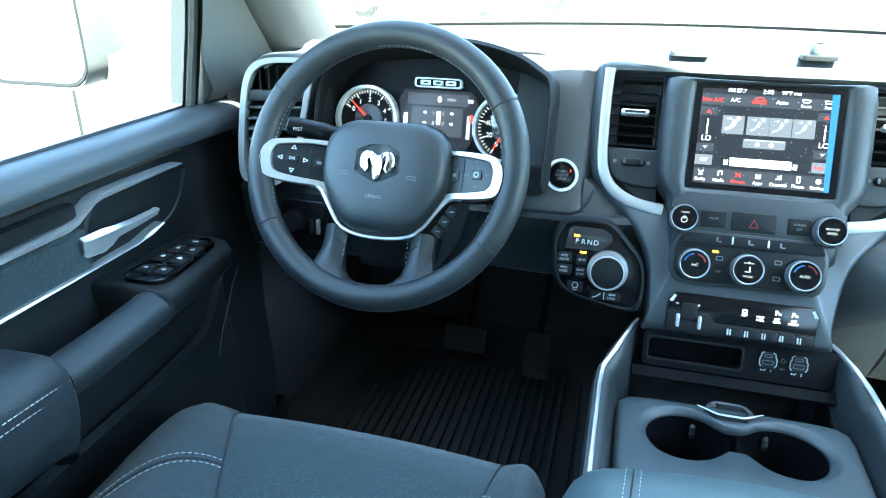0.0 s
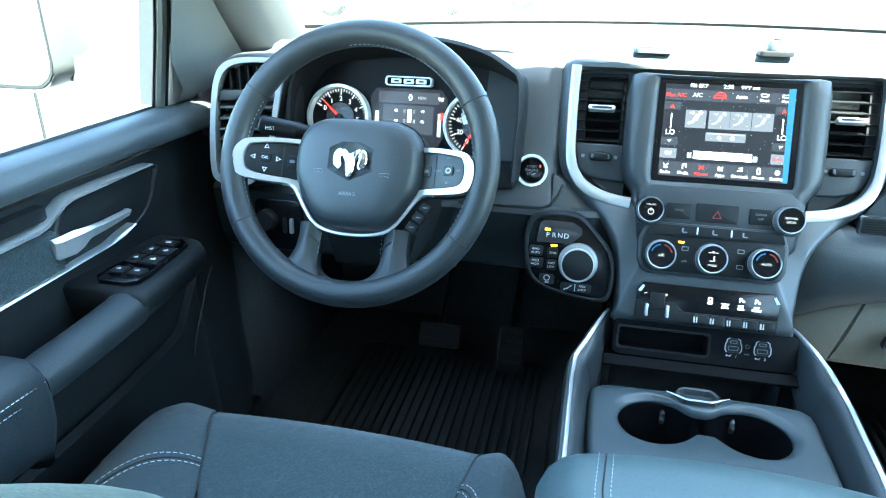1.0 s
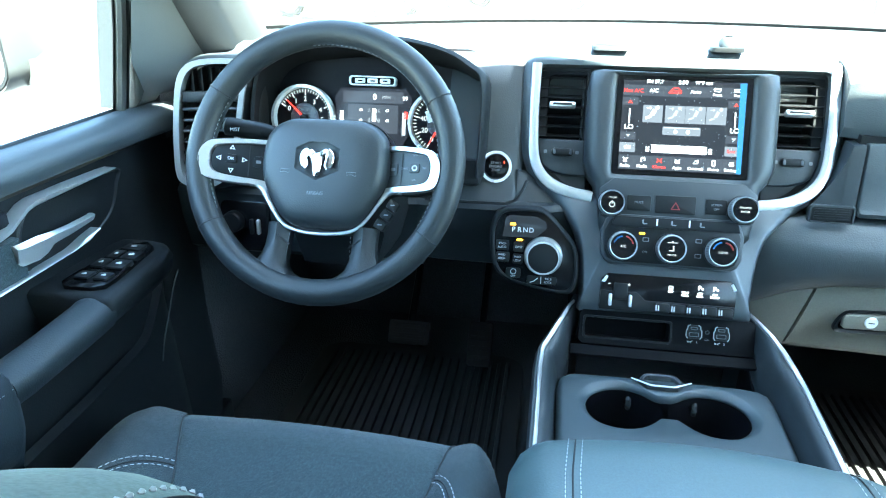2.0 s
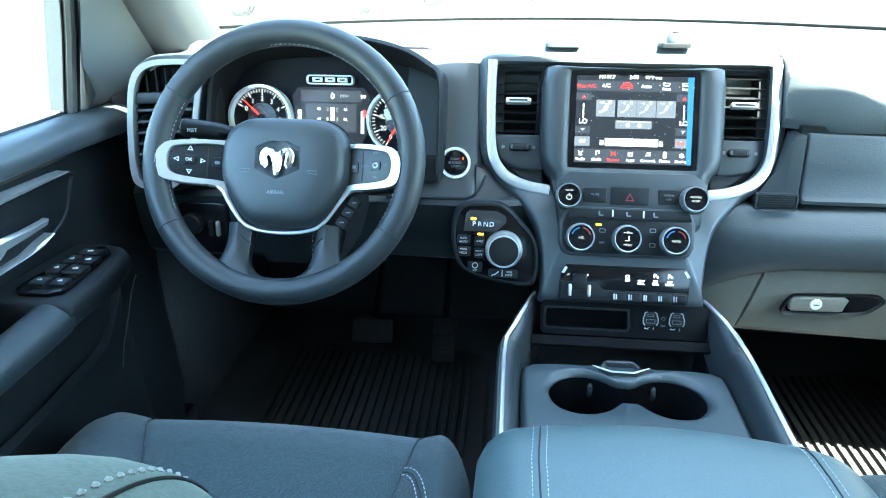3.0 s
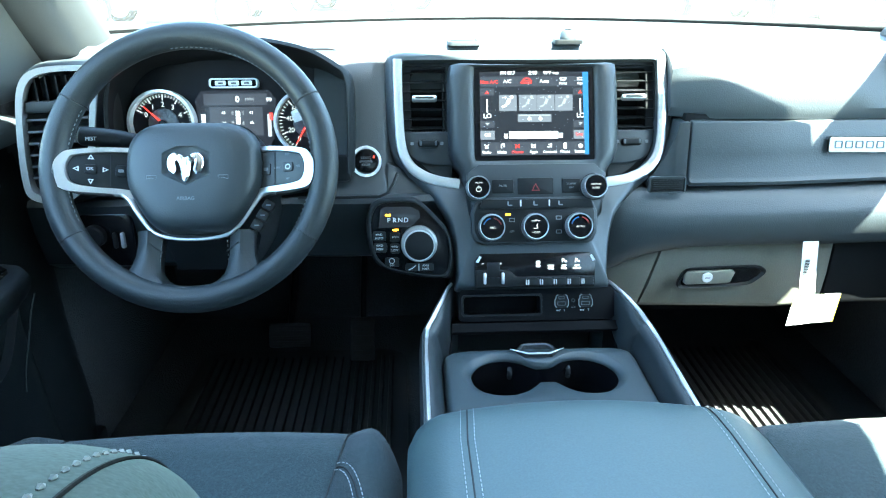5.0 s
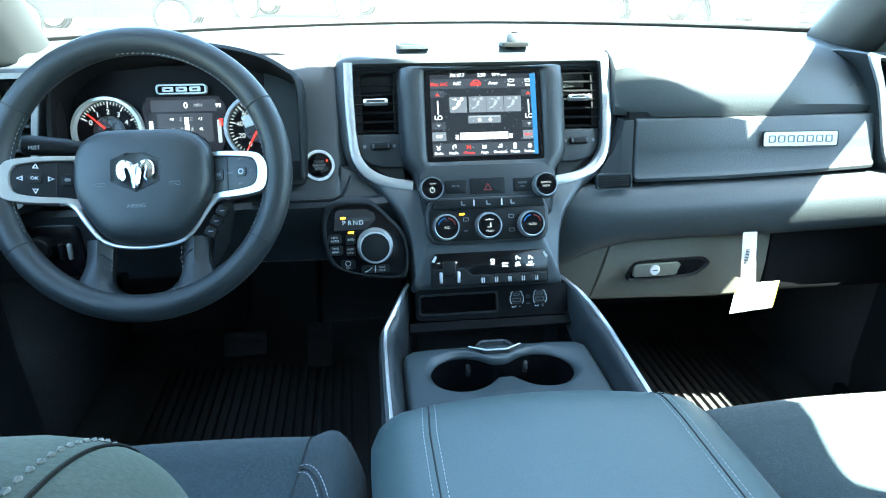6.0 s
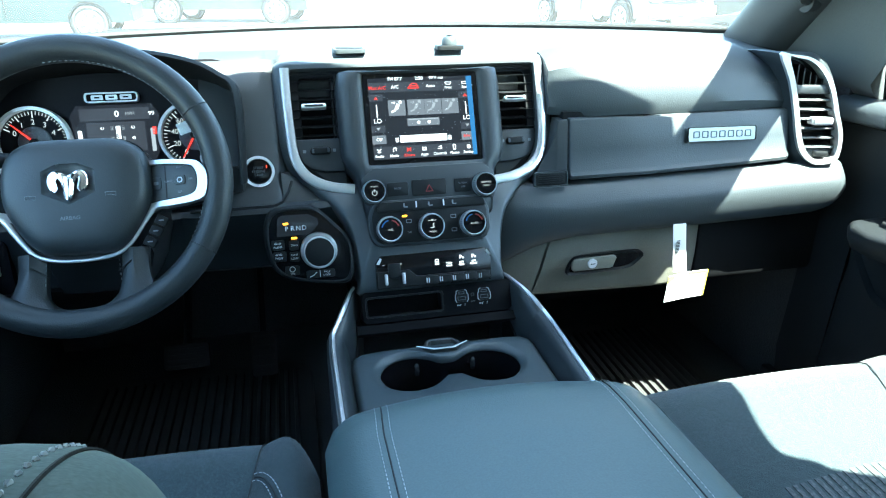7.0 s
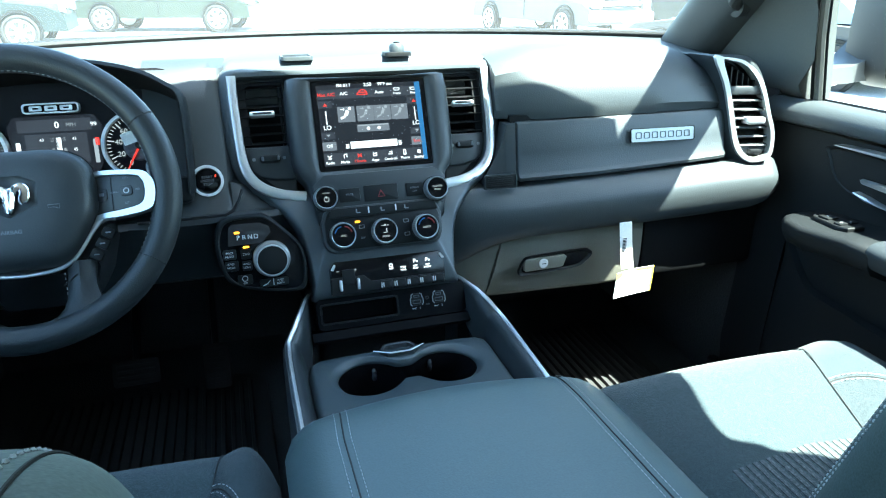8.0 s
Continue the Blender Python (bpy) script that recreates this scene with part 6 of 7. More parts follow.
# ---- outer air vents ----
def side_vent(s):
    ob = empty("air_vent", pose(s * 0.695, -0.03, 0.66, 84, 0, s * -14))
    sm = lambda pts, n=3: [(p.x, p.y) for p in curve_pts([(s * x, y, 0) for x, y in pts], n, True)]
    o = ((-0.079, 0.106), (-0.060, 0.105), (-0.040, 0.103), (-0.024, 0.099), (-0.005, 0.087), (0.014, 0.066), (0.026, 0.040), (0.037, 0.006), (0.049, -0.030), (0.050, -0.066), (0.041, -0.081), (0.012, -0.086), (-0.009, -0.077), (-0.024, -0.059), (-0.034, -0.030), (-0.044, 0.012), (-0.058, 0.060)) if s > 0 else ((-0.068, 0.098), (-0.050, 0.1005), (-0.010, 0.102), (0.018, 0.099), (0.037, 0.088), (0.048, 0.066), (0.055, 0.030), (0.061, -0.020), (0.063, -0.066), (0.056, -0.084), (0.034, -0.093), (0.010, -0.092), (-0.013, -0.078), (-0.030, -0.050), (-0.040, -0.010), (-0.050, 0.040), (-0.060, 0.080))
    i = ((-0.061, 0.0985), (-0.050, 0.099), (-0.036, 0.097), (-0.024, 0.092), (-0.010, 0.082), (0.006, 0.062), (0.018, 0.038), (0.029, 0.005), (0.041, -0.031), (0.0415, -0.061), (0.035, -0.072), (0.013, -0.076), (-0.002, -0.069), (-0.014, -0.054), (-0.024, -0.028), (-0.034, 0.014), (-0.047, 0.060)) if s > 0 else ((-0.056, 0.091), (-0.046, 0.093), (-0.010, 0.094), (0.013, 0.091), (0.029, 0.081), (0.039, 0.062), (0.046, 0.028), (0.0515, -0.020), (0.053, -0.063), (0.047, -0.076), (0.031, -0.083), (0.012, -0.082), (-0.006, -0.071), (-0.021, -0.048), (-0.031, -0.010), (-0.041, 0.040), (-0.050, 0.076))
    big = ((-0.098, 0.112), (-0.055, 0.110), (-0.010, 0.109), (0.024, 0.106), (0.044, 0.094), (0.056, 0.070), (0.063, 0.030), (0.069, -0.020), (0.071, -0.070), (0.064, -0.092), (0.040, -0.102), (0.010, -0.107), (-0.024, -0.098), (-0.046, -0.070), (-0.054, -0.020), (-0.066, 0.040), (-0.078, 0.085))
    big = [(x if x > 0 else x * 0.86, y) for x, y in big] if s < 0 else [(x - 0.012 if x > 0 else x, y) for x, y in big]
    O, I, B_ = sm(o), sm(i), sm(big)
    mid = [(spanned(a[0], b[0], 0.55), spanned(a[1], b[1], 0.55)) for a, b in zip(B_, O)]
    bm = bmesh.new()
    lofted(bm, [[(x, y, -0.13) for x, y in B_], [(x, y, -0.060) for x, y in B_], [(x, y, -0.020) for x, y in mid], [(x, y, -0.003) for x, y in O], [(x, y, -0.06) for x, y in O]], caps=False)
    part("surround", bm, VINYL, ob, angle=70)
    part("bright_frame", frame_ring(O, I, -0.02, 0.005, 0.004), SATIN, ob, "bright silver vent frame", angle=70)
    part("well", prism([(x * 0.99, y * 0.99) for x, y in I], -0.07, -0.042), PLASTIC, ob)
    for k in range(6):
        y = -0.052 + k * 0.0165
        x0, x1 = (-0.016 - 0.022 * (k / 5), 0.041 - 0.012 * (k / 5)) if s > 0 else (-0.022 - 0.014 * (k / 5), 0.050 - 0.006 * (k / 5))
        bm = bmesh.new()
        lofted(bm, [[(s * x, y - 0.0048, -0.0040), (s * x, y - 0.0030, -0.0020), (s * x, y - 0.0006, -0.0032), (s * x, y + 0.0042, -0.030), (s * x, y + 0.0022, -0.0305)] for x in (x0, x1)])
        part("slat", bm, VINYL, ob)
    part("crossbar", prism([(s * -0.044, 0.054), (s * (0.011 if s > 0 else 0.040), 0.054), (s * (0.018 if s > 0 else 0.043), 0.038), (s * -0.040, 0.038)], -0.03, 0.0, 0.003), VINYL, ob)
    for k in range(5):
        bm = bmesh.new()
        x = -0.040 + k * 0.011 if s > 0 else -0.030 + k * 0.0135
        lofted(bm, [[(s * x - 0.001, y, -0.006), (s * x + 0.001, y, -0.006), (s * x + 0.001, y, -0.03), (s * x - 0.001, y, -0.03)] for y in (0.054, 0.088 - (0.006 * k if s > 0 else 0))])
        part("upright_vane", bm, PLASTIC, ob)
    part("tab", prism(rrect(0.036, 0.014, 0.005, s * (0.008 if s > 0 else 0.014), -0.008), -0.01, 0.012, 0.004, seg=3), SATIN if s > 0 else PLASTIC, ob)
    part("thumb_wheel", prism(rrect(0.024, 0.009, 0.003, s * 0.018, -0.066), -0.02, 0.003, 0.002), PLASTIC, ob)
    part("foot", prism([(s * -0.012, -0.056), (s * 0.042, -0.056), (s * 0.040, -0.072), (s * 0.01, -0.075)], -0.04, -0.008, 0.002), VINYL, ob)
    tagged(ob, "black slatted dash end air vent in a silver frame", "air vent", "dash end air vents")


for s in (-1, 1):
    side_vent(s)

# ---- centre console ----
con = empty("centre_console", pose(-0.006, -0.4, 0.0))
tagged(con, "dark console with silver side rails and two cup holders", "centre console")
C = lambda x, y, z: (x, y + 0.4, z)
rail = [(0.127, -0.045, 0.422), (0.133, -0.055, 0.420), (0.1455, -0.094, 0.416), (0.157, -0.118, 0.406), (0.1665, -0.128, 0.393), (0.1690, -0.134, 0.390), (0.1715, -0.17, 0.386), (0.172, -0.24, 0.380), (0.172, -0.31, 0.375), (0.172, -0.45, 0.365)]
for s in (-1, 1):
    bm = bmesh.new()
    rows = []
    for x, y, z in [(0.120, -0.02, 0.424)] + rail:
        k = 0.12 + 0.88 * min(1, max(0, (-0.06 - y) / 0.08))
        rows.append([C(s * (x + 0.010), y, 0.0), C(s * (x + 0.010), y, z - 0.012), C(s * (x + 0.0065), y, z - 0.003), C(s * (x - 0.004), y, z - 0.0025), C(s * (x - 0.004 - 0.008 * k), y, z - 0.007), C(s * (x - 0.004 - 0.013 * k), y, z - 0.018), C(s * (x - 0.004 - 0.0185 * k), y, z - 0.040), C(s * (x - 0.004 - 0.022 * k), y, 0.33), C(s * (x - 0.004 - 0.022 * k), y, 0.0)])
    lofted(bm, rows)
    part("side_wall", bm, VINYL, con, angle=40)
    bm = bmesh.new()
    lofted(bm, [[C(s * (x + 0.010), y, 0.27), C(s * (x + 0.010), y, zt_), C(s * x, y, zt_ - 0.001), C(s * x, y, 0.27)] for y, zt_, x in ((-0.140, 0.306, 0.1385), (-0.106, 0.336, 0.130), (-0.06, 0.364, 0.126), (-0.012, 0.392, 0.124), (0.02, 0.400, 0.124))])
    part("bin_side", bm, SHADEBLACK, con, "black side of the open bin", angle=60)
    bm = bmesh.new()
    rows = []
    for i, (x, y, z) in enumerate(rail):
        w = (0.0014, 0.0018, 0.0024, 0.0028)[min(i, 3)]
        rows.append([C(s * (x + dx * w), y, z + dz) for dx, dz in ((-1, -0.004), (-1, 0.0), (-0.75, 0.0008), (0.55, 0.0022), (1, 0.0012), (1, -0.004))])
    lofted(bm, rows)
    part("silver_rail", bm, SATIN, con, "satin silver side rail", angle=30)
part("rear_body", block(-0.178, 0.178, -0.55, -0.02, 0.0, 0.362, 0.01), SHELL, con)
part("front_body", block(-0.142, 0.142, 0.27, 0.36, 0.0, 0.29, 0.004), SHADEBLACK, con)
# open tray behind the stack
part("bin_floor", block(-0.142, 0.142, 0.262, 0.34, 0.28, 0.30, 0.004), SHADEBLACK, con)
# cup holder tray
cups = [(-0.0575, -0.199), (0.056, -0.199)]
right = [(0.056 + 0.050 * math.cos(a), -0.199 + 0.046 * math.sin(a)) for a in np.linspace(radians(-140), radians(140), 25)]
left = [(-0.0575 + 0.050 * math.cos(a), -0.199 + 0.046 * math.sin(a)) for a in np.linspace(radians(40), radians(320), 25)]
inn = right + [(0.008, -0.175), (-0.010, -0.175)] + left + [(-0.010, -0.219), (0.008, -0.219)]
cxy = Vector((-0.001, -0.199))
outl = []
for x, y in inn:
    d = (Vector((x, y)) - cxy)
    k = ((abs(d.x) / 0.146) ** 9 + (abs(d.y) / (0.066 if d.y > 0 else 0.117)) ** 9) ** (-1 / 9)
    outl.append((cxy.x + d.x * k, cxy.y + d.y * k))
bm = bmesh.new()
zt = lambda y: 0.353 - 0.04 * (-0.15 - y) * 0.4
roll = lambda k, d: [C(spanned(x, cxy.x, k), spanned(y, cxy.y, k * 1.2), zt(y) - d) for x, y in outl]
rows = [[C(x, y, 0.25) for x, y in outl], roll(0.0, 0.024), roll(0.004, 0.0125), roll(0.016, 0.0055), roll(0.036, 0.0018), roll(0.065, 0.0),
        [C(spanned(x, cxy.x, -0.13), spanned(y, cxy.y, -0.17), zt(y)) for x, y in inn], [C(spanned(x, cxy.x, -0.085), spanned(y, cxy.y, -0.11), zt(y) - 0.0008) for x, y in inn], [C(spanned(x, cxy.x, -0.02), spanned(y, cxy.y, -0.03), zt(y) - 0.0058) for x, y in inn], [C(x, y, zt(y) - 0.0078) for x, y in inn], [C(x, y, zt(y) - 0.011) for x, y in inn]]
lofted(bm, rows, caps=False)
part("cup_tray", bm, TRAY, con, "moulded tray with two cup holders", angle=50)
bm = bmesh.new()
lofted(bm, [[C(x, y, zt(y) - d) for x, y in inn] for d in (0.0105, 0.02, 0.09)], caps=False)
part("cup_liner", bm, PIANO, con, "gloss black cup holder liner", angle=50)
for cx, cy in cups:
    bm = bmesh.new()
    lofted(bm, [[(cx + r * math.cos(2 * math.pi * k / 36), cy + 0.4 + r * math.sin(2 * math.pi * k / 36), z) for k in range(36)] for r, z in ((0.054, 0.338), (0.050, 0.27), (0.046, 0.262), (0.001, 0.262))], caps=False)
    cupm = part("cup_well", bm, PIANO, con)
    d = 1 if cx < 0 else -1
    part("cup_finger", pipe([(cx + d * 0.012, cy + 0.449, 0.312), (cx + d * 0.012, cy + 0.443, 0.316), (cx + d * 0.012, cy + 0.441, 0.322), (cx + d * 0.012, cy + 0.443, 0.329), (cx + d * 0.012, cy + 0.449, 0.334)], [0.0025, 0.0038, 0.0042, 0.0038, 0.0025], 12), VINYL, cupm)
# silver thumb latch ahead of the cups
bm = bmesh.new()
pipe([C(x - 0.003, y, z) for x, y, z in ((-0.0405, -0.1445, 0.3590), (-0.0175, -0.1590, 0.3600), (-0.0140, -0.1600, 0.3600), (0.0140, -0.1600, 0.3600), (0.0175, -0.1590, 0.3600), (0.0405, -0.1445, 0.3590))], [0.0009, 0.0016, 0.0017, 0.0017, 0.0016, 0.0009], 8, bm=bm, flat=0.7)
part("latch_trim", bm, SILVER, con, "silver latch trim")
hexo = [C(x * 0.80 - 0.003, y + 0.004, 0.0)[:2] for x, y in ((-0.040, -0.150), (-0.026, -0.164), (0.026, -0.164), (0.040, -0.150), (0.030, -0.134), (0.022, -0.130), (-0.022, -0.130), (-0.030, -0.134))]
hexi = [C(x * 0.80 - 0.003, y + 0.004, 0.0)[:2] for x, y in ((-0.028, -0.149), (-0.020, -0.157), (0.020, -0.157), (0.028, -0.149), (0.023, -0.141), (0.019, -0.138), (-0.019, -0.138), (-0.023, -0.141))]
latch_ = part("latch", profiled(hexo, hexi, ((0.0, 0.335), (0.0, 0.354), (0.001, 0.3575), (-0.4, 0.359), (-0.8, 0.358), (-1.0, 0.352), (-1.0, 0.346))), SHELL, con)
part("latch_well", prism(hexi, 0.338, 0.347), PLASTIC, latch_)
# padded lid
lid = empty("console_lid", pose(-0.006, -0.4, 0.36))
L = lambda x, y, z: Vector((x, y + 0.4, z - 0.36))


def lid_z(x, y):
    f = max(0.0, 1 - ((-0.335 - y) / 0.055)) if y > -0.39 else 0
    e = max(0.0, (-x - 0.15) / 0.05, (x - 0.170) / 0.058)
    return 0.420 - 0.012 * (x / 0.19) ** 2 - 0.034 * f ** 2.2 - 0.028 * e ** 2.2 + 0.010 * min(1, max(0, (-0.38 - y) / 0.3))


def bowed(x, y):
    """The lid's front edge bows forward in the middle."""
    return y + 0.016 * max(0, 1 - (x / 0.2) ** 2) * max(0, 1 - (-0.335 - y) / 0.12)


bm = bmesh.new()
rows = []
for y in (-0.332, -0.336, -0.342, -0.352, -0.368, -0.39, -0.43, -0.50, -0.6, -0.75, -0.93):
    wx = 0.198 - 0.055 * max(0, (y + 0.40) / 0.068) ** 2.2 if y > -0.40 else 0.198
    wr = wx + 0.030
    row = [L(-wx, y, 0.363), L(-wx - 0.001, y, 0.378)]
    for x in np.linspace(-wx, wr, 29):
        row.append(L(x, bowed(x, y), lid_z(x, y)))
    row += [L(wr + 0.001, y, 0.378), L(wr, y, 0.363)]
    rows.append(row)
lofted(bm, rows)
top = part("lid_skin", bm, LIDSKIN, lid, "slate grey leatherette lid", angle=60)
SX = lambda s, y: s * ((0.132 if s < 0 else 0.163) - 0.006 * max(0, (y + 0.42) / 0.08))
for s in (-1, 1):
    for dx in (-0.0095, 0.0095):
        pts = [L(SX(s, y) + dx * 0.8, bowed(SX(s, y), y), lid_z(SX(s, y) + dx, y) + 0.0006) for y in np.linspace(-0.338, -0.90, 60)]
        stitches(pts, top, 0.0042, 0.0024, 0.0005)
    pts = [L(SX(s, y), bowed(SX(s, y), y), lid_z(SX(s, y), y) + 0.0002) for y in np.linspace(-0.338, -0.92, 50)]
    part("seam", pipe(pts, 0.0010, 5), SEAM, top)
tagged(lid, "padded slate grey console lid with twin stitching", "armrest lid")


# ---- seats ----
def seat(s, setback, shoulder, lift, wide, shift, inner, half):
    """Front seat; local x is outboard positive times s, wide: inboard half width."""
    ob = empty("front_seat", pose(s * 0.475, -0.5, 0.0))
    S = lambda x, y, z: Vector((s * x, y + 0.5, z))
    seam_in = lambda y: -(inner - (0.14 if s < 0 else 0.0) * max(0, -0.31 - y))
    seam_out = lambda y: max(0.02, 0.150 - 0.43 * max(0, -0.324 - y) + shift)

    def top_z(x, y):
        a, b = seam_in(y), seam_out(y)
        roll = max(0.0, (y + 0.36) / 0.075)
        z = 0.357 + lift - 0.046 * roll ** 2.2 + 0.03 * min(0, y + 0.36)
        if a < x < b:
            z += 0.004 - 0.004 * ((2 * x - a - b) / (b - a)) ** 2 - 0.005 * math.exp(-(min(x - a, b - x) / 0.008) ** 2)
        else:
            k = (a - x) / (wide + a) if x <= a else (x - b) / (0.248 - b)
            z += 0.012 * math.sin(min(k, 1) * math.pi * 0.8) - 0.085 * max(0, k - 0.30) ** 2.3
            z += 0.035 * max(0, -0.36 - y) * math.sin(min(k, 1) * math.pi)
        return z

    edge = lambda x: -0.075 * max(0, (abs(x) - (0.19 if x > 0 else wide - 0.045)) / 0.06) ** 2.2 - 0.004 * (abs(x) / 0.17) ** 2
    ys = [-0.272, -0.275, -0.283, -0.295, -0.312, -0.34, -0.375, -0.42, -0.48, -0.56, -0.66, -0.80]

    def slab(place, n):
        bm = bmesh.new()
        rows = []
        for q in np.linspace(0, 1, n):
            x = place(q, -0.28)
            f = edge(x)
            row = [S(place(q, -0.8), -0.80, 0.12), S(x, -0.300 + f, 0.12), S(x, -0.277 + f, 0.22)]
            for y in ys:
                xx = place(q, y)
                row.append(S(xx, y + edge(xx) * (1 if y > -0.4 else 0.3), top_z(xx, y)))
            rows.append(row)
        return lofted(bm, rows)

    part("cushion_panel", slab(lambda q, y: spanned(seam_in(y), seam_out(y), q), 19), CLOTH, ob, "heathered dark cloth cushion", angle=60)
    for d, seam_x, end in ((-1, seam_in, -wide), (1, seam_out, 0.248)):
        b = part("cushion_bolster", slab(lambda q, y: spanned(seam_x(y) + d * 0.0006, end, q), 13), BOLSTER, ob, angle=60)
        pts = [S(seam_x(y), y + edge(seam_x(y)) * (1 if y > -0.4 else 0.3), top_z(seam_x(y), y) + 0.0012) for y in np.linspace(-0.274, -0.62, 24)]
        part("seam", pipe(pts, 0.0009, 5), SEAM, b)

        def arc(off, lift_):
            out = []
            y0 = -0.392 - off if d < 0 else -0.418 - off
            for k in range(26):
                q = k / 25
                y = y0 - 0.22 * (1 - math.cos(q * math.pi / 2))
                reach = (0.048 if d < 0 else 0.13) - off * 0.9
                x = seam_x(y0) + d * (0.001 + reach * math.sin(q * math.pi / 2))
                out.append(S(x, y, top_z(x, y) + lift_))
            return out

        if s > 0 and d < 0:
            continue
        for off in (0.0, 0.011):
            stitches(arc(off, 0.0014), b, 0.0045, 0.0026, 0.0006)
        part("seam", pipe(arc(0.0055, 0.0004), 0.0010, 5), SEAM, b)
    # ribbed rear insert of the cushion
    for k in range(21):
        x = -0.150 + shift + k * 0.0105
        y0 = -0.525 - 0.10 * abs(x + 0.05)
        if x > seam_out(y0 - 0.03) - 0.006:
            continue
        bm = bmesh.new()
        lofted(bm, [[S(x - 0.0046, y, top_z(x, y) - 0.002), S(x - 0.0030, y, top_z(x, y) + 0.0012), S(x + 0.0030, y, top_z(x, y) + 0.0012), S(x + 0.0046, y, top_z(x, y) - 0.002)] for y in np.linspace(y0, -0.74, 6)])
        part("rib", bm, RIBBED, ob)
    part("seat_base", block(-0.22, 0.22, -0.24, 0.14, 0.0, 0.16, 0.02), PLASTIC, ob)

    # backrest: arched sections from side to side
    edge_x = half - 0.026
    crown = 0.042 if s < 0 else -0.004

    def section(x, n=13):
        """Front foot, over the rounded top, to the rear foot."""
        e = min(abs(x) / half, 1)
        q = max(0.0, (abs(x) - edge_x) / 0.026)
        inset = 0.026 * (1 - math.sqrt(max(0.0, 1 - q * q)))
        swell = 0.030 * math.exp(-((e - 0.80) / 0.22) ** 2)
        mid = lambda z: -0.765 + setback - 0.30 * (z - 0.42) + swell * 0.5
        deep, top = 0.070 + swell * 0.5 - inset, shoulder - inset + crown * max(0.0, 0.90 - e)
        r = 0.066
        pts = [(mid(z) + deep * (1 + 0.10 * (shoulder - z)), z) for z in (0.28, 0.42, 0.55, 0.64)]
        pts += [(mid(top - r) + deep * math.cos(a) - 0.02 * math.sin(a), top - r + r * math.sin(a)) for a in np.linspace(0, math.pi, n)]
        pts += [(mid(z) - deep, z) for z in (0.64, 0.5, 0.28)]
        return [S(x, y, z) for y, z in pts]

    bm = bmesh.new()
    xs = [half - d for d in (0.0, 0.0006, 0.0015, 0.003, 0.005, 0.008, 0.011, 0.0145, 0.018, 0.022)] + list(np.linspace(edge_x, 0.0, 21))
    xs = [-x for x in xs] + xs[-2::-1]
    lofted(bm, [section(x, 37) for x in xs])
    back = part("backrest", bm, BACKSKIN, ob, "grey green cloth backrest with stitched bolsters", angle=70)
    for d in (-1, 1):
        run = section(d * (edge_x + (0.001 if s < 0 else -0.004)), 49)[1:-2]
        part("seam", pipe(run, 0.0008, 6), SHADEBLACK, back)
        for off in ((0.0045,) if s < 0 else (-0.006, -0.013)):
            run = curve_pts(section(d * (edge_x - off), 49)[1:-2], 2)
            fine = [spanned(p, q, k / n_) for p, q in zip(run, run[1:]) for n_ in [max(1, round((q - p).length / 0.0006))] for k in range(n_)]
            bm = bmesh.new()
            for i in range(0, len(fine) - 6, 10):
                pipe([fine[i], fine[i + 3], fine[i + 6]], [0.0004, 0.0012, 0.0004], 6, bm=bm)
            # driver's thread is a darker copy, its dim light put into the colour
            part("stitching", bm, GREYTHREAD if s < 0 else THREAD, back)
    part("head_restraint", block(-0.13, 0.13, -0.42 + setback, -0.32 + setback, shoulder + 0.07, shoulder + 0.24, 0.04, seg=4), BOLSTER, ob)
    for d in (-1, 1):
        part("head_post", pipe([(d * 0.06, -0.345 + setback, shoulder - 0.04), (d * 0.06, -0.37 + setback, shoulder + 0.10)], 0.006, 8), CHROME, ob)
    tagged(ob, "dark grey cloth front seat with pale stitching", "car seat", "front seats")


seat(-1, -0.052, 0.7825, 0.008, 0.262, 0.0, 0.200, 0.219)
seat(1, 0.0, 0.80, 0.0, 0.266, -0.022, 0.2625, 0.247)


# ---- floor mats and pedals ----
def mat(s):
    ob = empty("floor_mat", pose(s * 0.46, 0.12, 0.0))
    part("mat_base", prism(rrect(0.50, 0.62, 0.06), 0.0, 0.012, 0.004), RUBBER, ob)
    for k in range(22):
        bm = bmesh.new()
        x = -0.21 + k * 0.02
        lofted(bm, [[(x - 0.005, y, 0.011), (x - 0.0032, y, 0.020), (x + 0.0032, y, 0.020), (x + 0.005, y, 0.011)] for y in (-0.27, 0.27)])
        part("rib", bm, RUBBER, ob)
    tagged(ob, "black ribbed rubber floor mat on the carpet", "floor mat", "front floor mats")


mat(-1)
mat(1)
for nm, x, w, h, z in (("brake_pedal", -0.475, 0.095, 0.055, 0.115), ("accelerator_pedal", -0.312, 0.055, 0.10, 0.10)):
    ob = empty(nm, pose(x, 0.33, z, 60))
    pd = part("pad", prism(rrect(w, h, 0.008), -0.006, 0.006, 0.003), PEDAL, ob)
    bm = bmesh.new()
    for k in range(4):
        block(-w * 0.4, w * 0.4, -h * 0.36 + k * h * 0.22, -h * 0.26 + k * h * 0.22, 0.006, 0.009, 0.001, bm)
    part("grip", bm, PEDAL, pd)
    part("arm", pipe([(0, 0, -0.004), (0, 0.06, -0.03), (0, 0.26, -0.10)], 0.009, 8), PLASTIC, ob)
    tagged(ob, "black rubber faced pedal under the dashboard", "pedal")

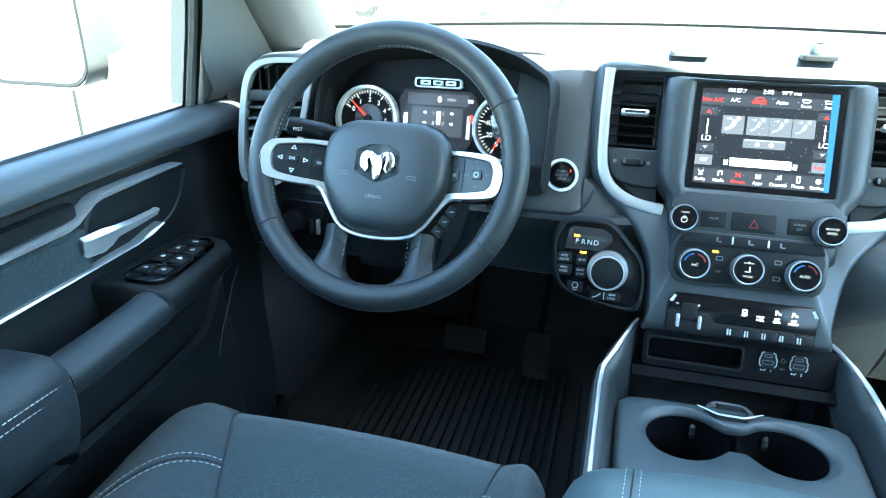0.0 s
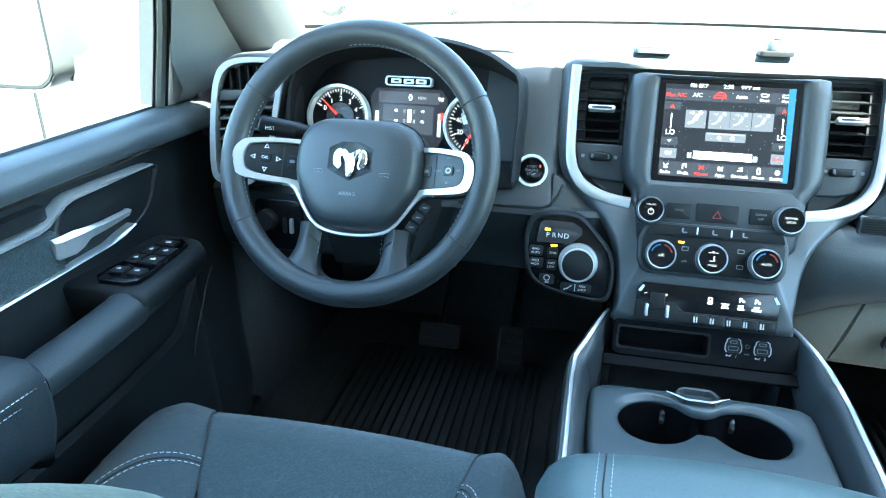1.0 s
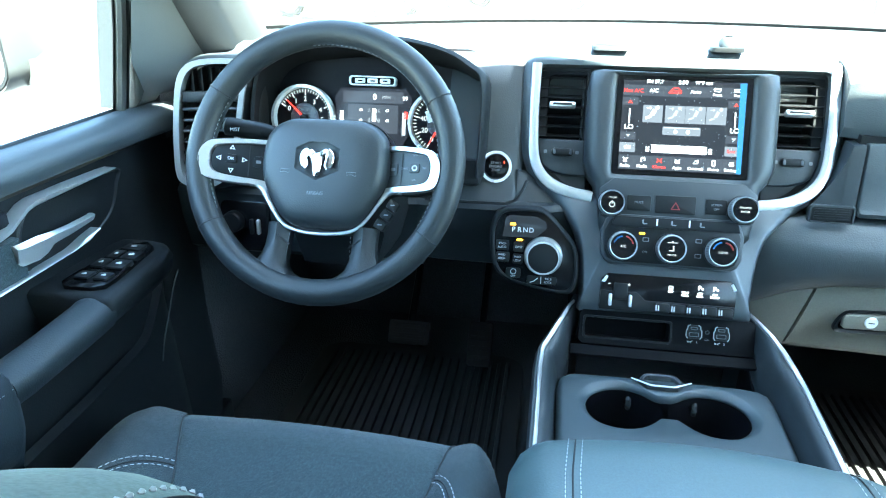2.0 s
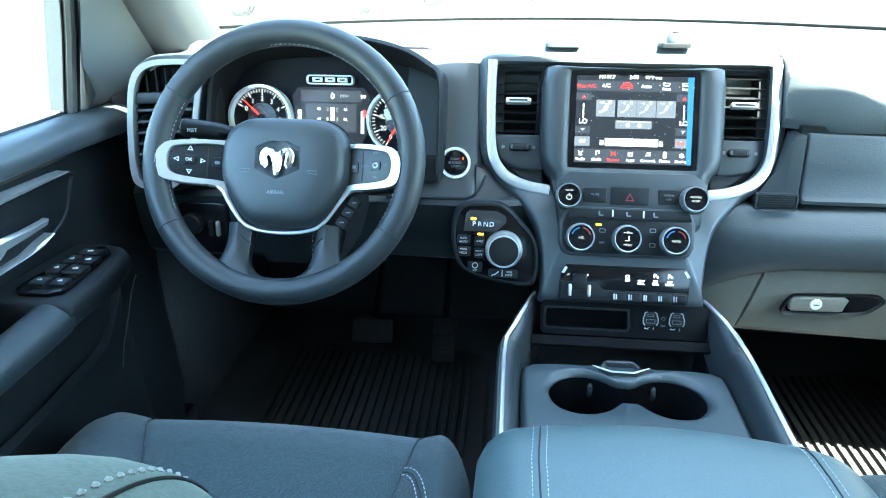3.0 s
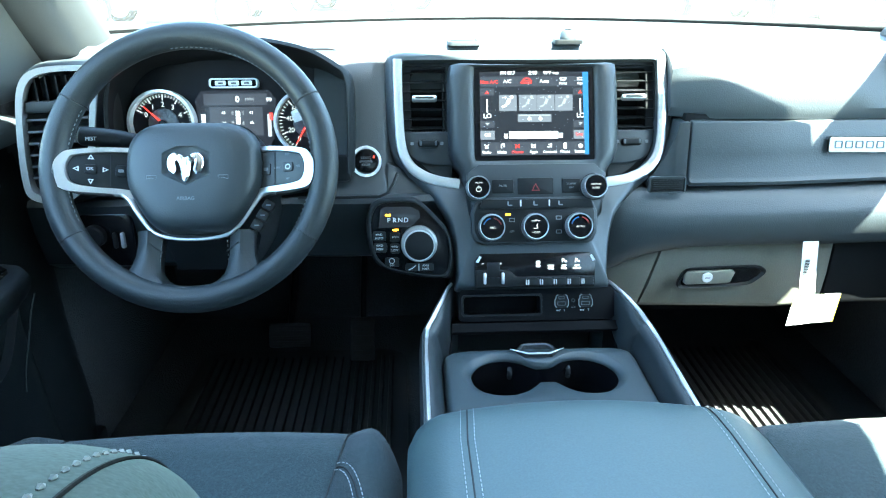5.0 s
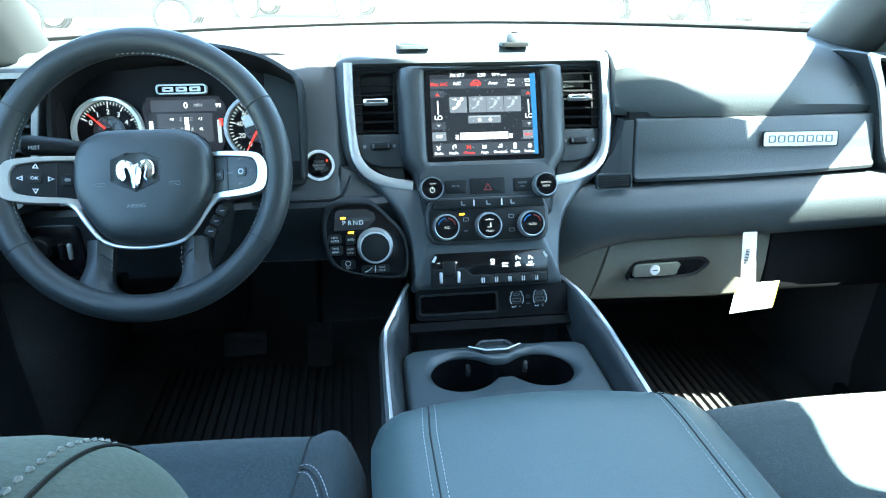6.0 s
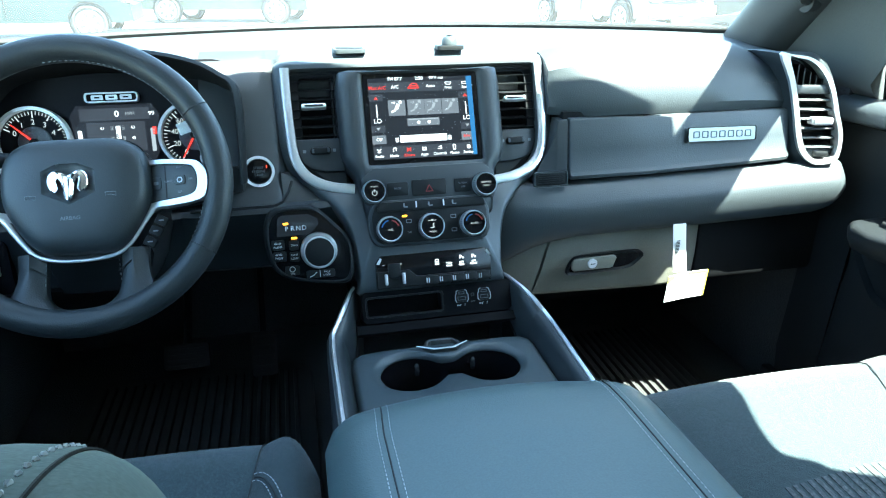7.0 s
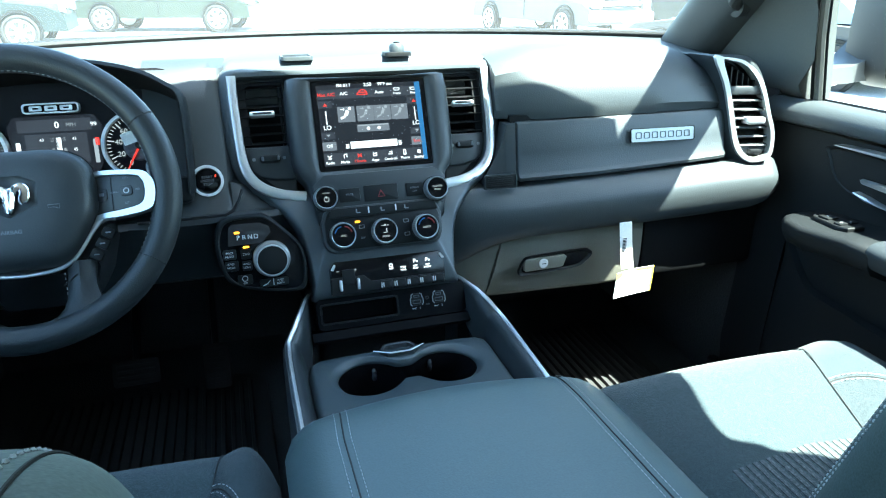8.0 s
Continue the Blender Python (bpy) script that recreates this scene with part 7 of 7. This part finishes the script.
# ---- hanging tag ----
tag = empty("hang_tag", pose(0.468, -0.042, 0.463))
bm = bmesh.new()
lofted(bm, [[(x0, y, z), (x1, y, z), (x1, y - 0.0006, z), (x0, y - 0.0006, z)] for x0, x1, y, z in ((-0.034, -0.0085, 0.0, 0.020), (-0.033, -0.0075, -0.003, 0.0), (-0.0315, -0.006, -0.006, -0.024), (-0.030, -0.004, -0.009, -0.048), (-0.028, -0.002, -0.012, -0.068))])
st_ = part("strap", bm, PAPER, tag, "white paper strap")
bm = bmesh.new()
for k in range(12):
    block(-0.0035, 0.0035, -0.0085, -0.0078, -0.020 - k * 0.0028, -0.0186 - k * 0.0028, 0, bm)
bm.transform(pose(-0.024, 0, 0.010, 0, 0, 0))
part("print_bar", bm, INK, st_)
Tm = Matrix.Translation((0.0, -0.016, 0.0)) @ Matrix.Rotation(radians(86), 4, "X")
bm = prism([(-0.042, -0.072), (-0.031, -0.070), (-0.003, -0.066), (0.036, -0.065), (0.0335, -0.090), (0.0305, -0.1145), (-0.008, -0.117), (-0.047, -0.121), (-0.0445, -0.098)], -0.0005, 0.0005)
bm.transform(Tm)
cd = part("card", bm, PAPER, tag, "white card with yellow edges")
bm = prism([(-0.042, -0.0722), (-0.031, -0.0702), (-0.030, -0.078), (-0.043, -0.086)], 0.0006, 0.0012)
bm.transform(Tm)
part("yellow_edge", bm, YELLOW, cd)
bm = prism([(-0.003, -0.0662), (0.036, -0.0652), (0.0335, -0.090), (0.0305, -0.1143), (0.0275, -0.1143), (0.031, -0.0705), (-0.003, -0.0705)], 0.0006, 0.0012)
bm.transform(Tm)
part("yellow_edge", bm, YELLOW, cd)
tagged(tag, "white and yellow paper tag hanging under the dashboard", "tag")

# ---- outside ----
G = -0.72
bm = bmesh.new()
lofted(bm, [[(x, y, G + 0.30 * min(1, max(0, (y - 6) / 10))) for y in (-400, -40, 0, 6, 9, 12, 16, 40, 900)] for x in (-600, -40, 0, 40, 600)], closed=False)
tagged(part("ground", bm, ASPHALT), "pale sunlit concrete parking lot", kind="structure")
BONNET = material("bonnet_paint", (0.55, 0.55, 0.54), 0.25, coat=0.6, vary=0.03)
bm = bmesh.new()
lofted(bm, [[(x, 0.72 - 0.34 * (x / 0.8) ** 2, 0.745), (x, 1.2, 0.735 - 0.05 * x * x), (x, 1.9, 0.66 - 0.06 * x * x), (x, 2.0, 0.55), (x, 2.0, 0.2), (x, 0.72, 0.2)] for x in np.linspace(-0.9, 0.9, 13)])
tagged(part("bonnet", bm, BONNET), "pale painted truck bonnet ahead of the windscreen", kind="structure")
bm = bmesh.new()
for s in (-1, 1):
    pipe([(s * 0.3 - 0.32, 0.80, 0.762), (s * 0.3 - 0.05, 0.79, 0.766), (s * 0.3 + 0.25, 0.74, 0.766)], 0.006, 6, bm=bm)
tagged(part("wipers", bm, PLASTIC), "black wiper arms at the foot of the windscreen", kind="structure")


SHELLPAINT = material("grey_mirror_paint", (0.065, 0.067, 0.068), 0.45, vary=0.08, spec=0.25)


def outer_mirror(s):
    ob = empty("wing_mirror", pose(s * 1.245, 0.10, 0.835))
    o = rrect(0.26, 0.33, 0.05)
    bm = bmesh.new()
    lofted(bm, [[(x * k, y, z * k) for x, z in o] for y, k in ((-0.02, 0.95), (-0.03, 0.99), (-0.02, 1.0), (0.04, 1.0), (0.09, 0.9), (0.12, 0.6))])
    part("shell", bm, SHELLPAINT, ob, "grey mirror shell")
    bm = prism(rrect(0.235, 0.305, 0.045), 0, 0.003)
    bm.transform(pose(0, -0.021, 0, 90, 0, 0))
    part("mirror_glass", bm, MIRRORGLASS, ob)
    bm = frame_ring(rrect(0.248, 0.318, 0.048), rrect(0.236, 0.306, 0.045), 0, 0.008, 0.002)
    bm.transform(pose(0, -0.018, 0, 90, 0, 0))
    part("edge_trim", bm, PLASTIC, ob)
    bm = bmesh.new()
    lofted(bm, [[(s * x, y, z), (s * x, y + 0.09, z), (s * x, y + 0.09, z + h), (s * x, y, z + h)] for x, y, z, h in ((-0.07, 0.02, -0.15, 0.10), (-0.13, 0.02, -0.150, 0.045), (-0.19, 0.0, -0.150, 0.035), (-0.33, -0.01, -0.150, 0.033))])
    part("arm", bm, SHELLPAINT, ob, "grey mirror arm")
    tagged(ob, "grey wing mirror outside the door glass", "wing mirror", "wing mirrors")


for s in (-1, 1):
    outer_mirror(s)


def parked_car(name, m, paint, length=4.7, tall=1.5, label="", van=False):
    ob = empty(name, m)
    P = material(name + "_paint", paint, 0.5, coat=0.0, vary=0.06, spec=0.12)
    h = length / 2
    low = [(-h, 0.35), (-h + 0.05, 0.75), (-h + 0.5, 0.95), (-h * 0.45, 1.0), (h * 0.35, 1.0), (h - 0.35, 0.85), (h - 0.03, 0.7), (h, 0.35)]
    bm = bmesh.new()
    lofted(bm, [[(x, y, z if z < 0.5 else z - abs(abs(y) - 0.6) * 0.1) for x, z in low] for y in (-0.9, -0.75, 0, 0.75, 0.9)])
    part("body", bm, P, ob, angle=40)
    cab = [(-h * 0.88 if van else -h * 0.72, 0.98), (-h * 0.80 if van else -h * 0.45, tall - 0.05), (-h * 0.5, tall), (h * 0.10, tall - 0.02), (h * 0.46, 0.98)]
    bm = bmesh.new()
    lofted(bm, [[(x, y * (1 - 0.22 * max(0, z - 1.0)), z) for x, z in cab] for y in (-0.78, 0.0, 0.78)])
    part("cabin", bm, CARGLASS, ob, "glazed cabin reflecting the sky")
    bm = bmesh.new()
    lofted(bm, [[(x, y, tall + 0.01 - 0.04 * abs(y)) for x in (-h * 0.80 if van else -h * 0.50, -h * 0.2, h * 0.12)] + [(x, y, tall - 0.05 - 0.04 * abs(y)) for x in (h * 0.12, -h * 0.82 if van else -h * 0.52)] for y in (-0.68, 0, 0.68)])
    part("roof", bm, P, ob)
    for x in (-h * 0.62, h * 0.64):
        for y in (-0.86, 0.86):
            b = turned([(0.34, -0.11), (0.34, 0.11), (0.30, 0.12), (0.28, 0.10)], 28)
            b.transform(Matrix.Translation((x, y, 0.34)) @ Matrix.Rotation(radians(90), 4, "X"))
            w = part("wheel", b, RUBBER, ob)
            b = turned([(0.25, -0.125), (0.25, 0.125), (0.22, 0.118), (0.02, 0.13)], 24)
            b.transform(Matrix.Translation((x, y, 0.34)) @ Matrix.Rotation(radians(90), 4, "X"))
            rm = part("rim", b, SILVER, w)
            for q in range(7):
                a = 2 * math.pi * q / 7
                b = prism([(0.10 * math.cos(a - 0.16), 0.10 * math.sin(a - 0.16)), (0.215 * math.cos(a - 0.24), 0.215 * math.sin(a - 0.24)), (0.215 * math.cos(a + 0.24), 0.215 * math.sin(a + 0.24)), (0.10 * math.cos(a + 0.16), 0.10 * math.sin(a + 0.16))], 0.118, 0.1295)
                b.transform(Matrix.Translation((x, y, 0.34)) @ Matrix.Rotation(radians(-90 if y > 0 else 90), 4, "X"))
                part("spoke_gap", b, RUBBER, rm)
            b = frame_ring(circle(0.41, n=28), circle(0.355, n=28), 0.0, 0.03, 0.006)
            b.transform(Matrix.Translation((x, y + (0.05 if y > 0 else -0.05), 0.36)) @ Matrix.Rotation(radians(-90 if y > 0 else 90), 4, "X"))
            part("wheel_arch", b, PLASTIC, ob)
    if van:
        for k in range(5):
            part("grille_bar", block(h - 0.02, h + 0.03, -0.55, 0.55, 0.72 + k * 0.07, 0.75 + k * 0.07, 0.01), SILVER if k % 2 else PLASTIC, ob)
        part("bumper", block(h - 0.10, h + 0.10, -0.9, 0.9, 0.42, 0.62, 0.04), SILVER, ob)
    for y in (-0.765, 0.765):
        for x in (-h * 0.42, -h * 0.06):
            part("window_post", pipe([(x, y, 1.0), (x + 0.04, y * 0.985, spanned(1.0, tall, 0.5)), (x + 0.10, y * (1 - 0.20 * (tall - 1.0)), tall - 0.04)], 0.035, 6), P, ob)
        part("door_mirror", block(h * 0.30, h * 0.36, y * 1.12 - 0.08, y * 1.12 + 0.08, 1.0, 1.12, 0.03), P, ob)
    for y in (-0.72, 0.72):
        part("headlamp", block(h - 0.12, h + 0.02, y - 0.13, y + 0.13, 0.70, 0.86, 0.03), CARGLASS, ob)
    for y in (-0.905, 0.905):
        part("door_line", block(-0.02, 0.0, y - 0.006, y + 0.006, 0.45, 0.98, 0.0), PLASTIC, ob)
        part("door_handle", block(-0.30, -0.12, y - 0.02, y + 0.02, 0.84, 0.87, 0.008), SILVER, ob)
    tagged(ob, label, "car", "parked cars")


parked_car("parked_car", pose(-5.6, 15.6, G + 0.29, 0, 0, 3), (0.020, 0.028, 0.030), label="blue grey saloon car parked on the lot")
parked_car("parked_car", pose(-1.55, 20.0, G + 0.30, 0, 0, -14), (0.026, 0.034, 0.028), label="dark green car parked on the lot")
parked_car("parked_car", pose(8.0, 15.6, G + 0.29, 0, 0, -80), (0.12, 0.12, 0.12), 5.2, 1.9, "silver pickup truck facing the windscreen", True)
parked_car("parked_car", pose(11.4, 15.4, G + 0.28, 0, 0, -80), (0.06, 0.065, 0.06), 5.2, 1.9, "grey pickup truck parked nose on", True)
parked_car("parked_car", pose(8.9, 8.9, G, 0, 0, 107), (0.07, 0.072, 0.072), 5.2, 1.55, "pale grey car parked beyond the passenger door")
parked_car("parked_car", pose(-4.5, 2.6, G, 0, 0, 90), (0.30, 0.31, 0.32), 4.8, 1.6, "white car parked across the aisle")


# ---- trees beyond the lot ----
LEAF = material("leaf_green", (0.075, 0.12, 0.035), 0.7, vary=0.4)
BARK = material("bark", (0.12, 0.10, 0.08), 0.9, grain=0.5, grain_size=0.01)


def tree(x, y, tall, spread, seed):
    rnd = random.Random(seed)
    ob = empty("tree", pose(x, y, G + 0.3))
    part("trunk", pipe([(0, 0, 0), (0.1, 0.05, tall * 0.35), (0.0, 0.1, tall * 0.8)], [0.18, 0.13, 0.04], 8), BARK, ob)
    for k in range(6):
        a = k * 1.05 + rnd.random()
        z = tall * (0.22 + 0.09 * k)
        part("limb", pipe([(0.05, 0.05, z), (math.cos(a) * spread * 0.4, math.sin(a) * spread * 0.4, z + 0.5), (math.cos(a) * spread * 0.8, math.sin(a) * spread * 0.8, z + 0.8)], [0.06, 0.04, 0.015], 6), BARK, ob)
    bm = bmesh.new()
    for k in range(900):
        a, b = rnd.uniform(0, 2 * math.pi), rnd.gauss(0, 0.45)
        r = spread * (0.45 + 0.55 * rnd.random()) * math.cos(max(-1.4, min(1.4, b)))
        c = Vector((math.cos(a) * r, math.sin(a) * r, tall * 0.58 + tall * 0.40 * math.sin(max(-1.5, min(1.5, b))) + rnd.uniform(-0.2, 0.2)))
        u = Vector((rnd.gauss(0, 1), rnd.gauss(0, 1), rnd.gauss(0, 1))).normalized()
        w = u.orthogonal().normalized()
        q = rnd.uniform(0.12, 0.26)
        bm.faces.new([bm.verts.new(c + u * q * i + w * q * 0.55 * j) for i, j in ((-1, 0), (0, -1), (1, 0), (0, 1))])
    part("crown", bm, LEAF, ob, smooth=False)
    tagged(ob, "green leafy tree beyond the parked cars", "tree", "trees by the lot")


tree(17.5, 17.5, 4.2, 2.6, 3)
tree(21.0, 16.0, 4.6, 2.8, 5)
tree(14.5, 21.0, 4.4, 2.6, 9)
